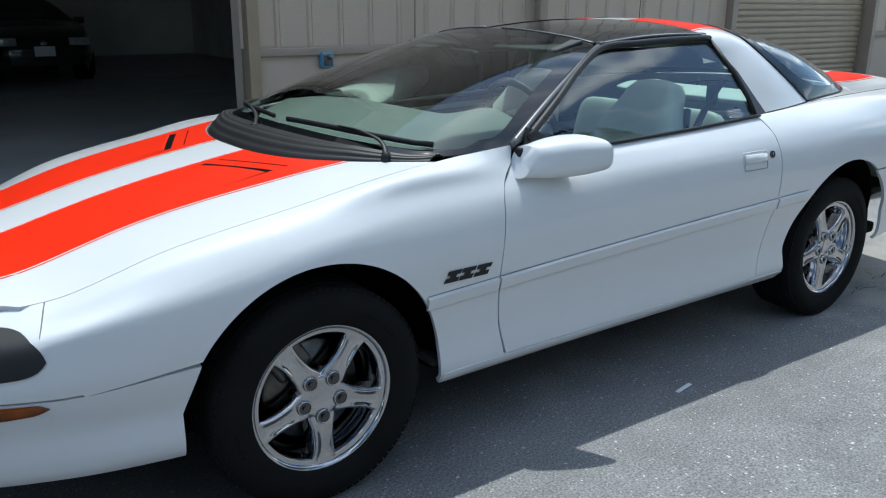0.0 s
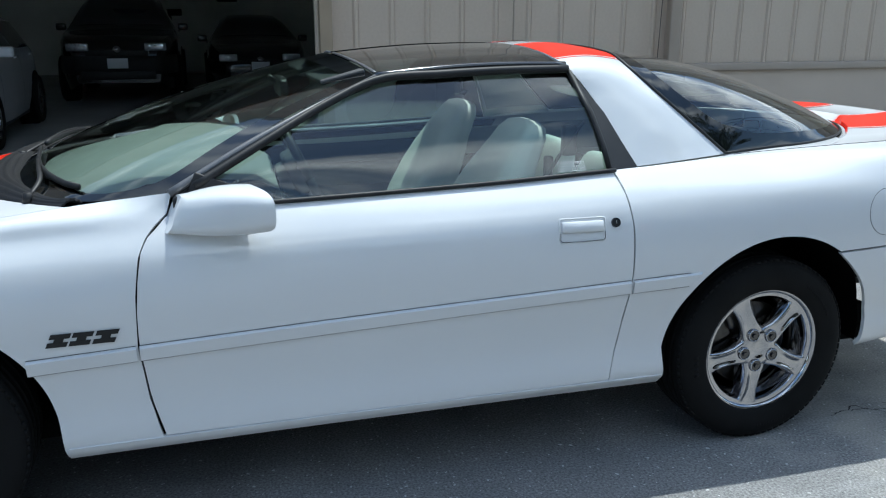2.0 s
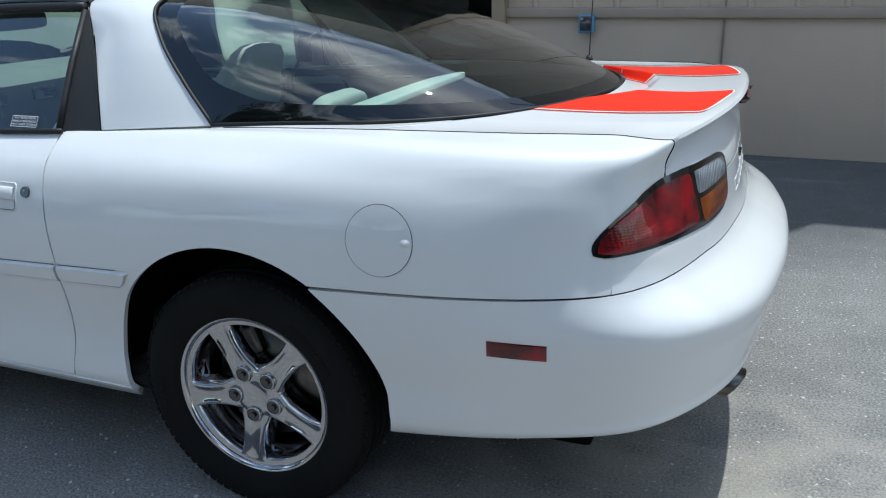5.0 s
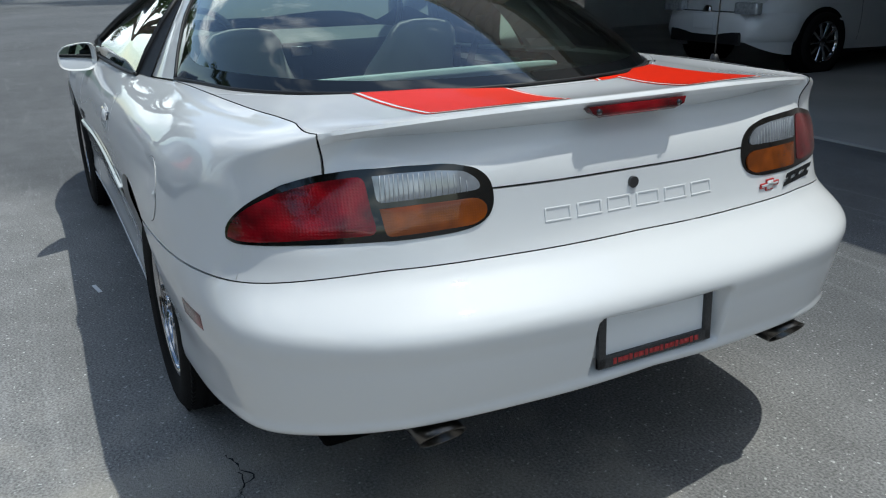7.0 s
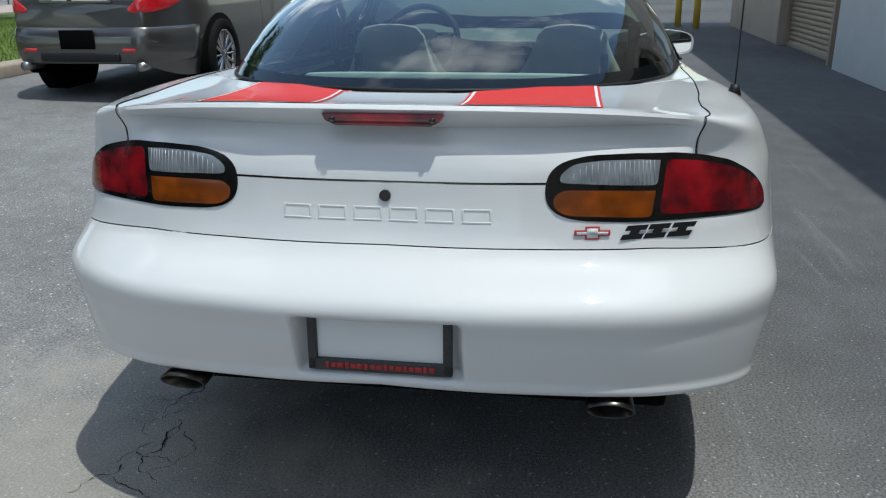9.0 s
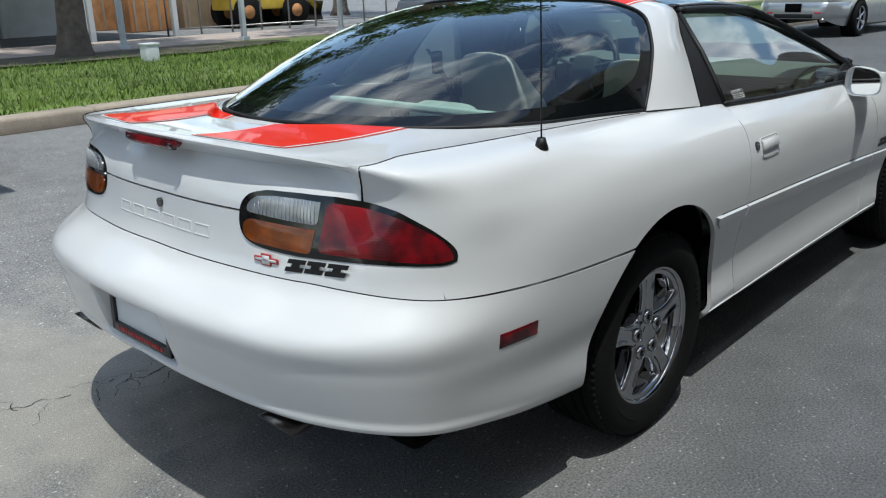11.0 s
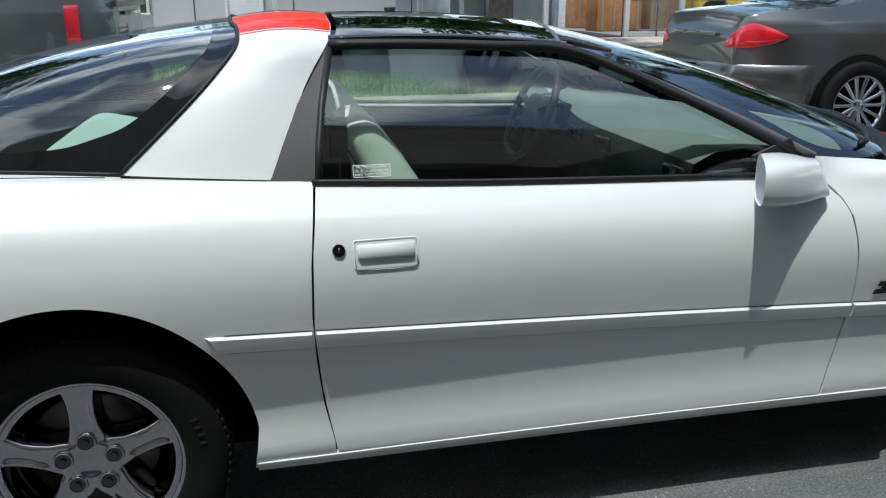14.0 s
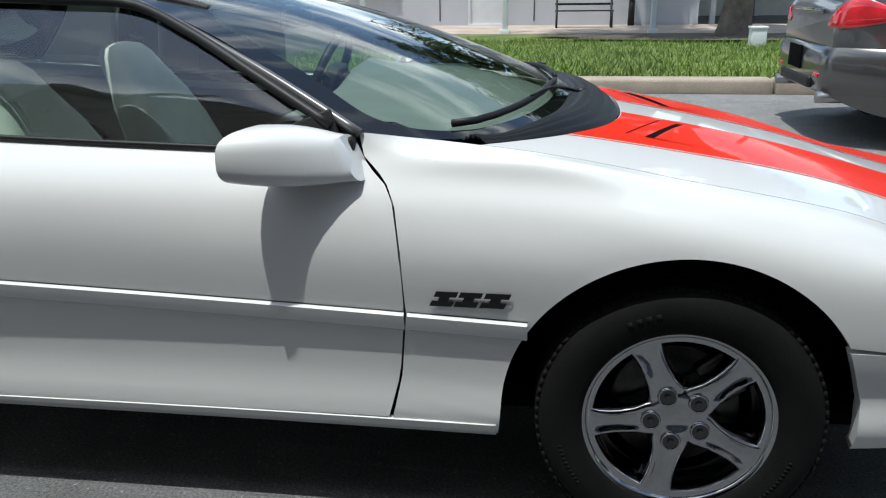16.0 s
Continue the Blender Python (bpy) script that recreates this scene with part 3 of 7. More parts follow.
def lid_rows():
    rows = []
    for k in range(121):
        g = -1 + 2 * k / 120
        a = abs(g)
        u = 16 - (16 - 13.45) * a
        base = mirrored(skin(u, level(u, .860)), 1 if g > 0 else -1)
        mid = mirrored(skin(u, level(u, .915)), 1 if g > 0 else -1)
        tip_x, tip_z = -2.362 + (TIP_X + 2.362) * a ** 2.6, 1.018 - .0335 * a ** 3.0
        end = a ** 5
        w = lid_side(tip_x)[0] * g
        row = [base, mid]
        # under the lip the panel is hollowed out; at its ends it meets the quarter panels
        for x, z in ((mid.x + .022, .938), (tip_x + .055, .966), (tip_x + .018, tip_z - .022), (tip_x + .004, tip_z - .015)):
            e = mirrored(skin(13.45, level(13.45, min(z, .974))), 1 if g > 0 else -1)
            row.append(Vector((x, w if z > .95 else mid.y, z)).lerp(Vector((e.x + .002, e.y * a, min(z, .974))), end))
        row += [Vector((tip_x - .001 + .003 * end, w, tip_z - .007)), Vector((tip_x + .004, w, tip_z))]
        glass_x = -2.022 + (.46 * a ** 2.6)
        # the raised deck ends at a crisp edge; a hollow runs between it and the glass
        yy = a * .645
        brink = min(glass_x - .012, -2.118 + .52 * max(0, (yy - .08) / .43) ** 1.8)
        drop = .026 * (1 - a ** 3)
        for f in DECK:
            x = tip_x + (brink - tip_x) * f
            y, ze = lid_side(x)
            z = tip_z - .010 * f - .006 * math.sin(math.pi * f) + .002
            z += (.988 - z) * a ** 3 * f
            row.append(Vector((x, y * g, z + (ze - z) * max(0, a - .8) * 5)))
        top = row[-1].z
        for f in (.16, .30, .62, 1.0):
            x = brink + (glass_x - brink) * f
            y, ze = lid_side(x)
            fall = min(1, f / .30)
            z = top - drop * (fall * fall * (3 - 2 * fall)) + (.986 + .010 * (1 - a * a) - top + drop) * max(0, (f - .3) / .7)
            row.append(Vector((x, y * g, z + (ze - z) * max(0, a - .8) * 5)))
        rows.append(row)
    return rows


DECK = (.04, .13, .28, .46, .64, .82, .97, 1.0)
lid = lid_rows()
hatch = part("hatch_lid", sharpen(flange(sheet(lid, (-2.1, 0, .8)), .012), 50), M_WHITE, car)


def lid_at(y, i, lift=0.0):
    """The point of the lid's top at that y, i steps from the lip towards the glass."""
    j, f = min(int(i), 11), i - min(int(i), 11)
    g = y / .64
    for _ in range(6):
        a = min(max((g + 1) * 60, 0), 119.999)
        k, h = int(a), a - int(a)
        p = [lid[k][7 + j + d].lerp(lid[k + 1][7 + j + d], h) for d in (0, 1)]
        q = p[0].lerp(p[1], f)
        g *= y / q.y if abs(q.y) > 1e-6 else 1
    return q + Vector((0, 0, lift))


for s in (1, -1):
    for inset, e, name, m, lift in ((0, 1.25, "stripe_outline", M_RED, .0012), (.006, 1.40, "stripe_edge", M_PIN, .0020), (.013, 1.57, "stripe", M_RED, .0028)):
        rows = []
        for y in np.linspace(.150 + inset, .448 - inset, 25):
            corner = .45 * (max(0, abs(y - .299) / .149 - .72) / .28) ** 2
            steps = [e + corner] + [v for v in np.arange(0, 12, .5) if v > e + corner + .1] + [11.97]
            rows.append([lid_at(s * y, v, lift) for v in ([steps[0]] * (26 - len(steps)) + steps)[-22:]])
        part(name, sheet(rows, (-2.1, 0, .5)), m, hatch)

# the joints between lid and quarter panels, dark
for s in (1, -1):
    path = [mirrored(skin(u, TOP), s) + Vector((0, -s * .0015, .0006)) for u in np.linspace(along(-1.19), 13.42, 60)]
    path += [mirrored(skin(13.435, level(13.435, z), .0005), s) for z in np.linspace(.982, .905, 12)]
    part("lid_joint", tube(bmesh.new(), path, .0013, 5), M_DARK, hatch)

# high brake lamp in the lip
bm = sheet([[Vector((x, y, z)) for y, z in ((-w, z1) for z1 in (z,)) for x in (xx,)] + [Vector((xx, w, z))] for w, z, xx in ((.128, 1.002, -2.364), (.120, .988, -2.368), (.100, .977, -2.360), (.095, .975, -2.345))], (-2.0, 0, 1.0))
brake = part("high_brake_lamp", flange(bm, .02), M_REDLENS, hatch, "dark red high brake lamp")
for y in (-.105, .105):
    part("screw", cyl(bmesh.new(), (-2.362, y, .992), (-2.371, y, .990), .006, n=12), M_GLOSSBLACK, brake)

# boot lock
part("boot_lock", sharpen(cyl(bmesh.new(), skin(16, level(16, .829)) + Vector((.02, 0, 0)), skin(16, level(16, .829)) - Vector((.006, 0, 0)), .0125, n=24)), M_GLOSSBLACK, car)

# tail lamps: black housing on the skin, with red, clear and amber lenses
def lamp_patch(poly, lift, dome, s, n=56, rings=5, by_y=True):
    """A patch on the skin inside a closed outline given in (y, height) on the tail, or in (u, height)."""
    p = np.array(poly + [poly[0]], float)
    if by_y:
        us = np.linspace(12, 16, 160)
        for row in p:
            row[0] = float(np.interp(-row[0], [-skin(u, level(u, row[1])).y for u in us], us))
    t = np.concatenate([[0], np.cumsum(np.hypot(np.diff(p[:, 0]) * .25, np.diff(p[:, 1])))])
    q = np.linspace(0, t[-1], n + 1)
    pu, pz = np.interp(q, t, p[:, 0]), np.interp(q, t, p[:, 1])
    for _ in range(2):  # round the corners a little
        pu[1:-1], pz[1:-1] = (pu[:-2] + 2 * pu[1:-1] + pu[2:]) / 4, (pz[:-2] + 2 * pz[1:-1] + pz[2:]) / 4
    cu, cz = float(np.mean(pu[:-1])), float(np.mean(pz[:-1]))
    rows = []
    for r in range(rings + 1):
        f = max(r / rings, 1e-4)
        rows.append([mirrored(skin(cu + (a - cu) * f, level(cu + (a - cu) * f, cz + (b - cz) * f), lift + dome * (1 - f ** 4)), s) for a, b in zip(pu, pz)])
    return flange(sheet(rows, (1.4 if cu < 8 else -1.9, 0, .8 if cu > 8 else .5)), .014)


for s in (1, -1):
    lamp = part("tail_lamp", lamp_patch([(12.385, .775), (12.355, .785), (12.365, .797), (12.40, .809), (12.46, .824), (12.60, .850), (12.76, .869), (12.95, .886), (13.3, .901), (13.7, .914), (14.15, .918), (14.5, .916), (14.69, .903), (14.78, .879), (14.80, .840), (14.78, .810), (14.70, .790), (14.55, .781), (14.2, .777), (13.7, .776), (13.2, .774), (12.75, .771), (12.5, .768), (12.43, .770)], .002, .003, s, 110, by_y=False), M_HOUSING, car, "tail lamp with red, amber and clear lenses")
    part("red_lens", lamp_patch([(12.42, .780), (12.402, .788), (12.43, .803), (12.52, .827), (12.68, .850), (12.9, .869), (13.2, .883), (13.5, .894), (13.81, .902), (13.86, .84), (13.92, .790), (13.3, .784), (12.8, .778), (12.52, .775)], .0055, .003, s, 72, by_y=False), M_REDLENS, lamp)
    clear = part("clear_lens", lamp_patch([(13.88, .901), (14.1, .905), (14.4, .905), (14.60, .899), (14.69, .880), (14.71, .860), (14.3, .854), (13.915, .850)], .0055, .0015, s, 64, by_y=False), M_CLEARLENS, lamp)
    for k in range(17):  # moulded ribs of the clear lens
        u = 13.945 + .0415 * k
        lo, hi = .8535 + .006 * (u - 13.9), .902 - (.02 * ((u - 14.4) / .2) ** 2 if u > 14.4 else 0)
        part("rib", tube(bmesh.new(), [mirrored(skin(u, level(u, z), .0072), s) for z in (lo, (lo + hi) / 2, hi)], .0010, 4), M_CLEARRIB, clear)
    part("amber_lens", lamp_patch([(13.935, .839), (14.3, .843), (14.68, .845), (14.745, .83), (14.735, .806), (14.65, .792), (14.2, .787), (13.985, .785)], .0055, .0015, s, 64, by_y=False), M_AMBER, lamp)
    # side marker
    rows = [[mirrored(on_quarter(x, z, .0016 if 0 < i < 8 and 0 < k < 6 else .0004), s) for k, z in enumerate((.553, .556, .564, .572, .580, .587, .590))] for i, x in enumerate((-1.912, -1.916, -1.93, -1.95, -1.97, -1.99, -2.01, -2.034, -2.038))]
    part("side_marker", flange(sheet(rows, (-1.9, 0, .5)), .004), M_REDLENS, bumper)

# exhaust tips: flat ovals, cut at a slant
for s in (1, -1):
    bm = bmesh.new()
    rows = []
    for x, r in ((-2.05, .8), (-2.36, 1.0), (-2.40, 1.02), (-2.40, .92), (-2.25, .86), (-2.24, .01)):
        rows.append([Vector((x - (.03 * math.sin(a) if x < -2.1 else 0), s * .492 + .052 * r * math.cos(a), .372 + .034 * r * math.sin(a))) for a in (2 * math.pi * k / 28 for k in range(29))])
    part("exhaust_tip", sheet(rows, (-2.0, s * .50, .350), bm=bm), M_GUNMETAL, car)

# number plate in its recess, with a frame
tilt = pose(-2.452, 0, .546, 0, 2, 0)
plate = part("license_plate", box(bmesh.new(), (0, 0, 0), (.006, .302, .150), .004), M_PLATE, car, "blank white license plate")
plate.matrix_local = tilt
bm = bmesh.new()
for y in (-.147, .147):
    box(bm, (-.006, y, 0), (.012, .020, .162), .003)
box(bm, (-.006, 0, -.068), (.012, .314, .027), .003)
box(bm, (-.006, 0, .071), (.012, .19, .014), .003)
part("plate_frame", bm, M_CARBON, plate, "black carbon-weave plate frame")
bm = bmesh.new()
for k in range(17):
    w = .008 + .003 * ((k * 7) % 3)
    box(bm, (-.0125, .114 - k * .0142, -.068), (.002, w, .011 if k % 3 else .014), 0)
part("lettering_bar", bm, M_TEXTRED, plate, "dull red bars of lettering")

# ---- hood, cowl, glass and roof of the coupe ----
_rim = [skin(u, TOP) for u in np.linspace(along(1.99), along(.78), 60)]
HOOD_EDGE = keyed([(-p.x, p.y) for p in _rim])
HOOD_EDGE_Z = keyed([(-p.x, p.z) for p in _rim])
HOOD_MID_Z = keyed([(-2.34, .62), (-2.2, .655), (-1.95, .725), (-1.6, .820), (-1.3, .880), (-1.0, .926), (-.82, .944)])


def hood_rear(y):
    """The curved rear edge of the hood."""
    return 1.176 - .356 * (abs(y) / .742) ** 2.6


def hood_point(x, y, lift=0.0):
    """The crowned top of the hood; it rolls down at the nose."""
    ex = max(-1.98, min(-.82, -x))
    w = float(HOOD_EDGE(ex))
    lo, hi = float(HOOD_EDGE_Z(ex)), float(HOOD_MID_Z(-x))
    if x > 1.98:
        lo -= (x - 1.98) * .12
    a = min(1, abs(y) / w)
    z = lo + (hi - lo) * (1 - a ** 2.3)
    return Vector((x, y, z + lift))


def hood_front(y):
    return 2.33 - .36 * (abs(y) / .64) ** 2.2


rows = []
for k in range(61):
    g = -1 + 2 * k / 60
    row = []
    for f in np.linspace(0, 1, 40):
        y = g * .70
        for _ in range(4):
            x = hood_front(min(.64, abs(y))) * (1 - f) + hood_rear(y) * f
            y = g * (float(HOOD_EDGE(max(-1.98, min(-.82, -x)))) - .003)
        row.append(hood_point(x, y))
    rows.append(row)
hood = part("hood", flange(sheet(rows, (1.5, 0, 0)), .02), M_WHITE, car)
for s in (1, -1):
    for y0, y1, name, m, lift in ((.116, .458, "stripe_outline", M_RED, .0008), (.121, .453, "stripe_edge", M_PIN, .0014), (.126, .448, "stripe", M_RED, .0022)):
        rows = []
        for k in range(17):
            row = []
            for f in np.linspace(0, 1, 40):
                wide = f ** 1.5
                a0, a1 = y0, y1 + .09 * wide
                y = a0 + (a1 - a0) * k / 16
                x = (hood_front(y) - .02) * (1 - f) + (hood_rear(y) + .003) * f
                row.append(mirrored(hood_point(x, y, lift), s))
            rows.append(row)
        part(name, sheet(rows, (1.5, 0, 0)), m, hood)
    # scoop slot in each stripe, with a raised lip ahead of it
    def slot(k, d, h):
        p = hood_point(1.345 - .110 * k / 10 + d, .17 + .265 * k / 10, .0028 + h)
        return mirrored(p, s)
    swell = lambda k: math.sin(math.pi * min(1, max(0, (k + .6) / 11.2))) ** .6
    part("scoop", sheet([[slot(k, d, h * swell(k)) for d, h in ((.13, -.0003), (.09, .001), (.05, .003), (.018, .005), (.004, .0055), (.002, .003))] for k in range(11)], (1.4, 0, 0)), M_RED, hood)
    part("scoop_slot", sheet([[slot(k, d, h * swell(k)) for d, h in ((.003, .0045), (-.004, .001), (-.021, .0004))] for k in range(11)], (1.4, 0, 0)), M_DARK, hood)
    part("hood_slit", sheet([[slot(k, d, .0004) for d in (-.066, -.070)] for k in range(11)], (1.4, 0, 0)), M_DARK, hood)

# front end: bumper cover, dark headlamps, turn signals
def front_rows(z_lo, z_hi, u1, n=70, m=12, lift=0.0):
    rows = []
    for i in range(m + 1):
        row = []
        for k in range(n + 1):
            g = -1 + 2 * k / n
            s = 1 if g >= 0 else -1
            u = u1(i / m) * abs(g)
            z = z_lo(u) + (z_hi(u) - z_lo(u)) * i / m
            row.append(mirrored(skin(u, level(u, z), lift), s))
        rows.append(row)
    return rows


ARCH_FRONT = lambda f: along(float(np.interp(f, [0, .5, 1], [1.672, 1.672, 1.622])))
BUMPER_TOP = keyed([(0, .52), (2, .50), (3, .488), (4, .515), (5, .53)])
front = part("front_bumper", flange(sheet(front_rows(lambda u: skin(u, 1).z, lambda u: float(BUMPER_TOP(u)) - .003, ARCH_FRONT, m=16), (1.5, 0, .5)), .03), M_WHITE, car)
part("header_panel", flange(sheet(front_rows(lambda u: float(BUMPER_TOP(u)) + .003, lambda u: skin(u, TOP).z, lambda f: along(float(np.interp(f, [0, .35, .76, 1], [1.8885, 1.9335, 1.9685, 1.9685])))), (1.5, 0, .3)), .012), M_WHITE, car)
part("air_intake", sheet(front_rows(lambda u: .30, lambda u: .40, lambda f: 1.3, lift=.004), (1.5, 0, .4)), M_DARK, front)
for s in (1, -1):
    part("headlamp", lamp_patch([(2.985, .580), (2.97, .600), (2.92, .620), (2.83, .635), (2.70, .642), (2.3, .634), (1.8, .616), (1.72, .605), (1.7, .58), (1.8, .552), (2.3, .543), (2.6, .543), (2.8, .547), (2.90, .553), (2.955, .563)], .004, .006, s, by_y=False), M_MATTE, car, "dark headlamp recess")
    part("turn_signal", lamp_patch([(2.97, .468), (2.9, .482), (2.6, .485), (2.2, .482), (2.15, .465), (2.3, .452), (2.6, .448), (2.88, .455)], .004, .004, s, by_y=False), M_AMBER, front)

# windshield: from the cowl to the roof header
WS_LOW = [(.527, .773, .954), (.633, .753, .940), (.752, .732, .929), (.84, .69, .928), (.93, .57, .936), (1.0, .35, .945), (1.02, .17, .949), (1.03, 0, .951)]
WS_TOP = [(-.045, .533, 1.226), (-.022, .42, 1.247), (.0, .28, 1.263), (.014, .14, 1.272), (.018, .07, 1.274), (.02, 0, 1.275)]


def both(points):
    return [(x, -y, z) for x, y, z in points] + [(x, y, z) for x, y, z in points[::-1][1:]]


low, high = flow(both(WS_LOW), 49), flow(both(WS_TOP), 49)


def ws_point(k, f, lift=0.0):
    a, b = low[k], high[k]
    return a.lerp(b, f) + Vector((.35, 0, .94)) * (.030 * math.sin(math.pi * f) + lift)


# a dark printed border runs round each glued pane, with a smooth rounded inner edge
def pane_ring(wide, lo, hi, power, f, n=192):
    """A closed line on a pane in (across, along) from -1..1 and 0..1: f 0 its middle, 1 the border's inner edge, 2 the pane's edge."""
    line = []
    for k in range(n + 1):
        a = 2 * math.pi * k / n
        c, d = math.cos(a), math.sin(a)
        r = (abs(c) ** power + abs(d) ** power) ** (-1 / power)
        mid = (lo + hi) / 2
        p = Vector((wide * r * c, mid + (hi - lo) / 2 * r * d, 0))
        q = Vector((c, d, 0)) / max(abs(c), abs(d))
        q = Vector((q.x, .5 + .5 * q.y, 0))
        line.append(Vector((0, mid, 0)).lerp(p, f) if f <= 1 else p.lerp(q, f - 1))
    return line


def on_pane(lines, point, across, f):
    """A point of a pane ruled by counted lines, at a fraction across all of them."""
    k = (across + 1) / 2 * (lines - 1)
    i = min(int(k), lines - 2)
    return point(i, f).lerp(point(i + 1, f), k - i)


def bordered_pane(lines, point, outward, wide, lo, hi, power):
    """The clear glass and its dark border."""
    rows = [[on_pane(lines, point, p.x, p.y) for p in pane_ring(wide, lo, hi, power, f)] for f in (.0005, .12, .25, .38, .5, .62, .74, .86, .94, 1)]
    edge = [[on_pane(lines, point, p.x, p.y) for p in pane_ring(wide, lo, hi, power, f)] for f in (1, 1.25, 1.5, 1.75, 2)]
    return sheet(rows, outward), sheet(edge, outward)


clear, dark = bordered_pane(49, ws_point, (0, 0, 0), .90, .035, .925, 12)
windshield = part("windshield", clear, M_WINDSHIELD, car, "green-tinted windshield glass")
part("windshield_border", dark, M_FRIT, windshield)

# cowl between hood and windshield, ribbed black plastic
rows = []
for k in range(49):
    y = low[k].y
    h = hood_point(hood_rear(y) - .006, y, -.004)
    a = low[k]
    h.x = max(h.x, a.x + .012)
    row = []
    for n, f in enumerate(np.linspace(0, 1, 21)):
        p = h.lerp(a, f)
        p.z += .022 * math.sin(math.pi * f) * min(1, (h - a).length / .08) + (.005 if n % 4 == 2 else 0) * min(1, (h - a).length / .08)
        row.append(p)
    rows.append(row)
inner = [k for k in range(49) if abs(low[k].y) <= .722]
part("cowl_panel", flange(sheet([rows[k] for k in inner], (.5, 0, 0)), .006), M_COWL, car, "ribbed black plastic cowl")
for pivot, near, far in ((.60, .70, .06), (-.04, -.04, -.74)):
    # each wiper rests low on the glass; its arm runs beside the blade from a pivot in the cowl
    blade_line = [on_pane(49, lambda k, f: ws_point(k, f, .012), near + (far - near) * f, .050 + .012 * math.sin(math.pi * f)) for f in np.linspace(0, 1, 12)]
    foot = on_pane(49, lambda k, f: ws_point(k, f, .010), pivot, -.030)
    arm_line = [foot, foot.lerp(blade_line[3], .5) + Vector((0, 0, .006)), blade_line[4] + Vector((.012, 0, .008)), blade_line[6] + Vector((.004, 0, .010))]
    arm = part("wiper_arm", tube(bmesh.new(), flow(arm_line, 14), lambda f: .009 - .004 * f, 8, .6), M_BLACK, car)
    part("wiper_blade", tube(bmesh.new(), blade_line, .0065, 6, 1.5), M_BLACK, arm)
    part("wiper_pivot", cyl(bmesh.new(), foot - Vector((0, 0, .02)), foot + Vector((0, 0, .012)), .017, .013, 16), M_BLACK, arm)

# roof: black glass panels on both sides of a bar, a white hoop behind them
HOOP_F = [(-.830, .738, .950), (-.782, .675, 1.055), (-.725, .600, 1.165), (-.668, .535, 1.250), (-.652, .44, 1.276), (-.645, .28, 1.295), (-.64, .12, 1.304), (-.64, 0, 1.306)]
HOOP_R = [(-1.160, .722, .974), (-1.060, .680, 1.065), (-.955, .618, 1.165), (-.892, .545, 1.238), (-.888, .45, 1.271), (-.905, .28, 1.287), (-.912, .12, 1.294), (-.915, 0, 1.296)]
front_edge, rear_edge = flow(both(HOOP_F), 81), flow(both(HOOP_R), 81)


def hoop_point(k, f, lift=0.0):
    a, b = front_edge[k], rear_edge[k]
    p = a.lerp(b, f)
    n = Vector((0, p.y, (p.z - .9) * 1.6)).normalized()
    return p + n * (.012 * math.sin(math.pi * f) + lift)


rows = [[hoop_point(k, f) for f in np.linspace(0, 1, 13)] for k in range(81)]
hoop = part("roof_hoop", flange(sheet(rows, (-.9, 0, .6)), .02), M_WHITE, car)
for s in (1, -1):
    for y0, y1, name, m, lift in ((.116, .480, "stripe_outline", M_RED, .0008), (.122, .474, "stripe_edge", M_PIN, .0014), (.128, .468, "stripe", M_RED, .0022)):
        rows = []
        for y in np.linspace(y0, y1, 15):
            row = []
            for f in np.linspace(.01, .99, 13):
                line = [hoop_point(k, f, lift) for k in range(14, 67)]
                line.sort(key=lambda v: v.y)
                row.append(Vector((float(np.interp(s * y, [v.y for v in line], [v.x for v in line])), s * y, float(np.interp(s * y, [v.y for v in line], [v.z for v in line])))))
            rows.append(row)
        part(name, sheet(rows, (-.9, 0, .6)), m, hoop)

def roof_point(y, f, lift=0.0):
    """The roof between header and hoop."""
    a = abs(y) / .534
    x0, z0 = float(np.interp(a, [0, .13, .26, .52, .79, 1], [.02, .018, .014, .0, -.022, -.045])), float(np.interp(a, [0, .13, .26, .52, .79, 1], [1.275, 1.274, 1.272, 1.263, 1.247, 1.226]))
    x1, z1 = float(np.interp(a, [0, .22, .52, .82, 1], [-.64, -.64, -.645, -.652, -.668])), float(np.interp(a, [0, .22, .52, .82, 1], [1.306, 1.304, 1.295, 1.276, 1.250]))
    return Vector((x0 + (x1 - x0) * f, y, z0 + (z1 - z0) * f + .012 * math.sin(math.pi * f) + lift))


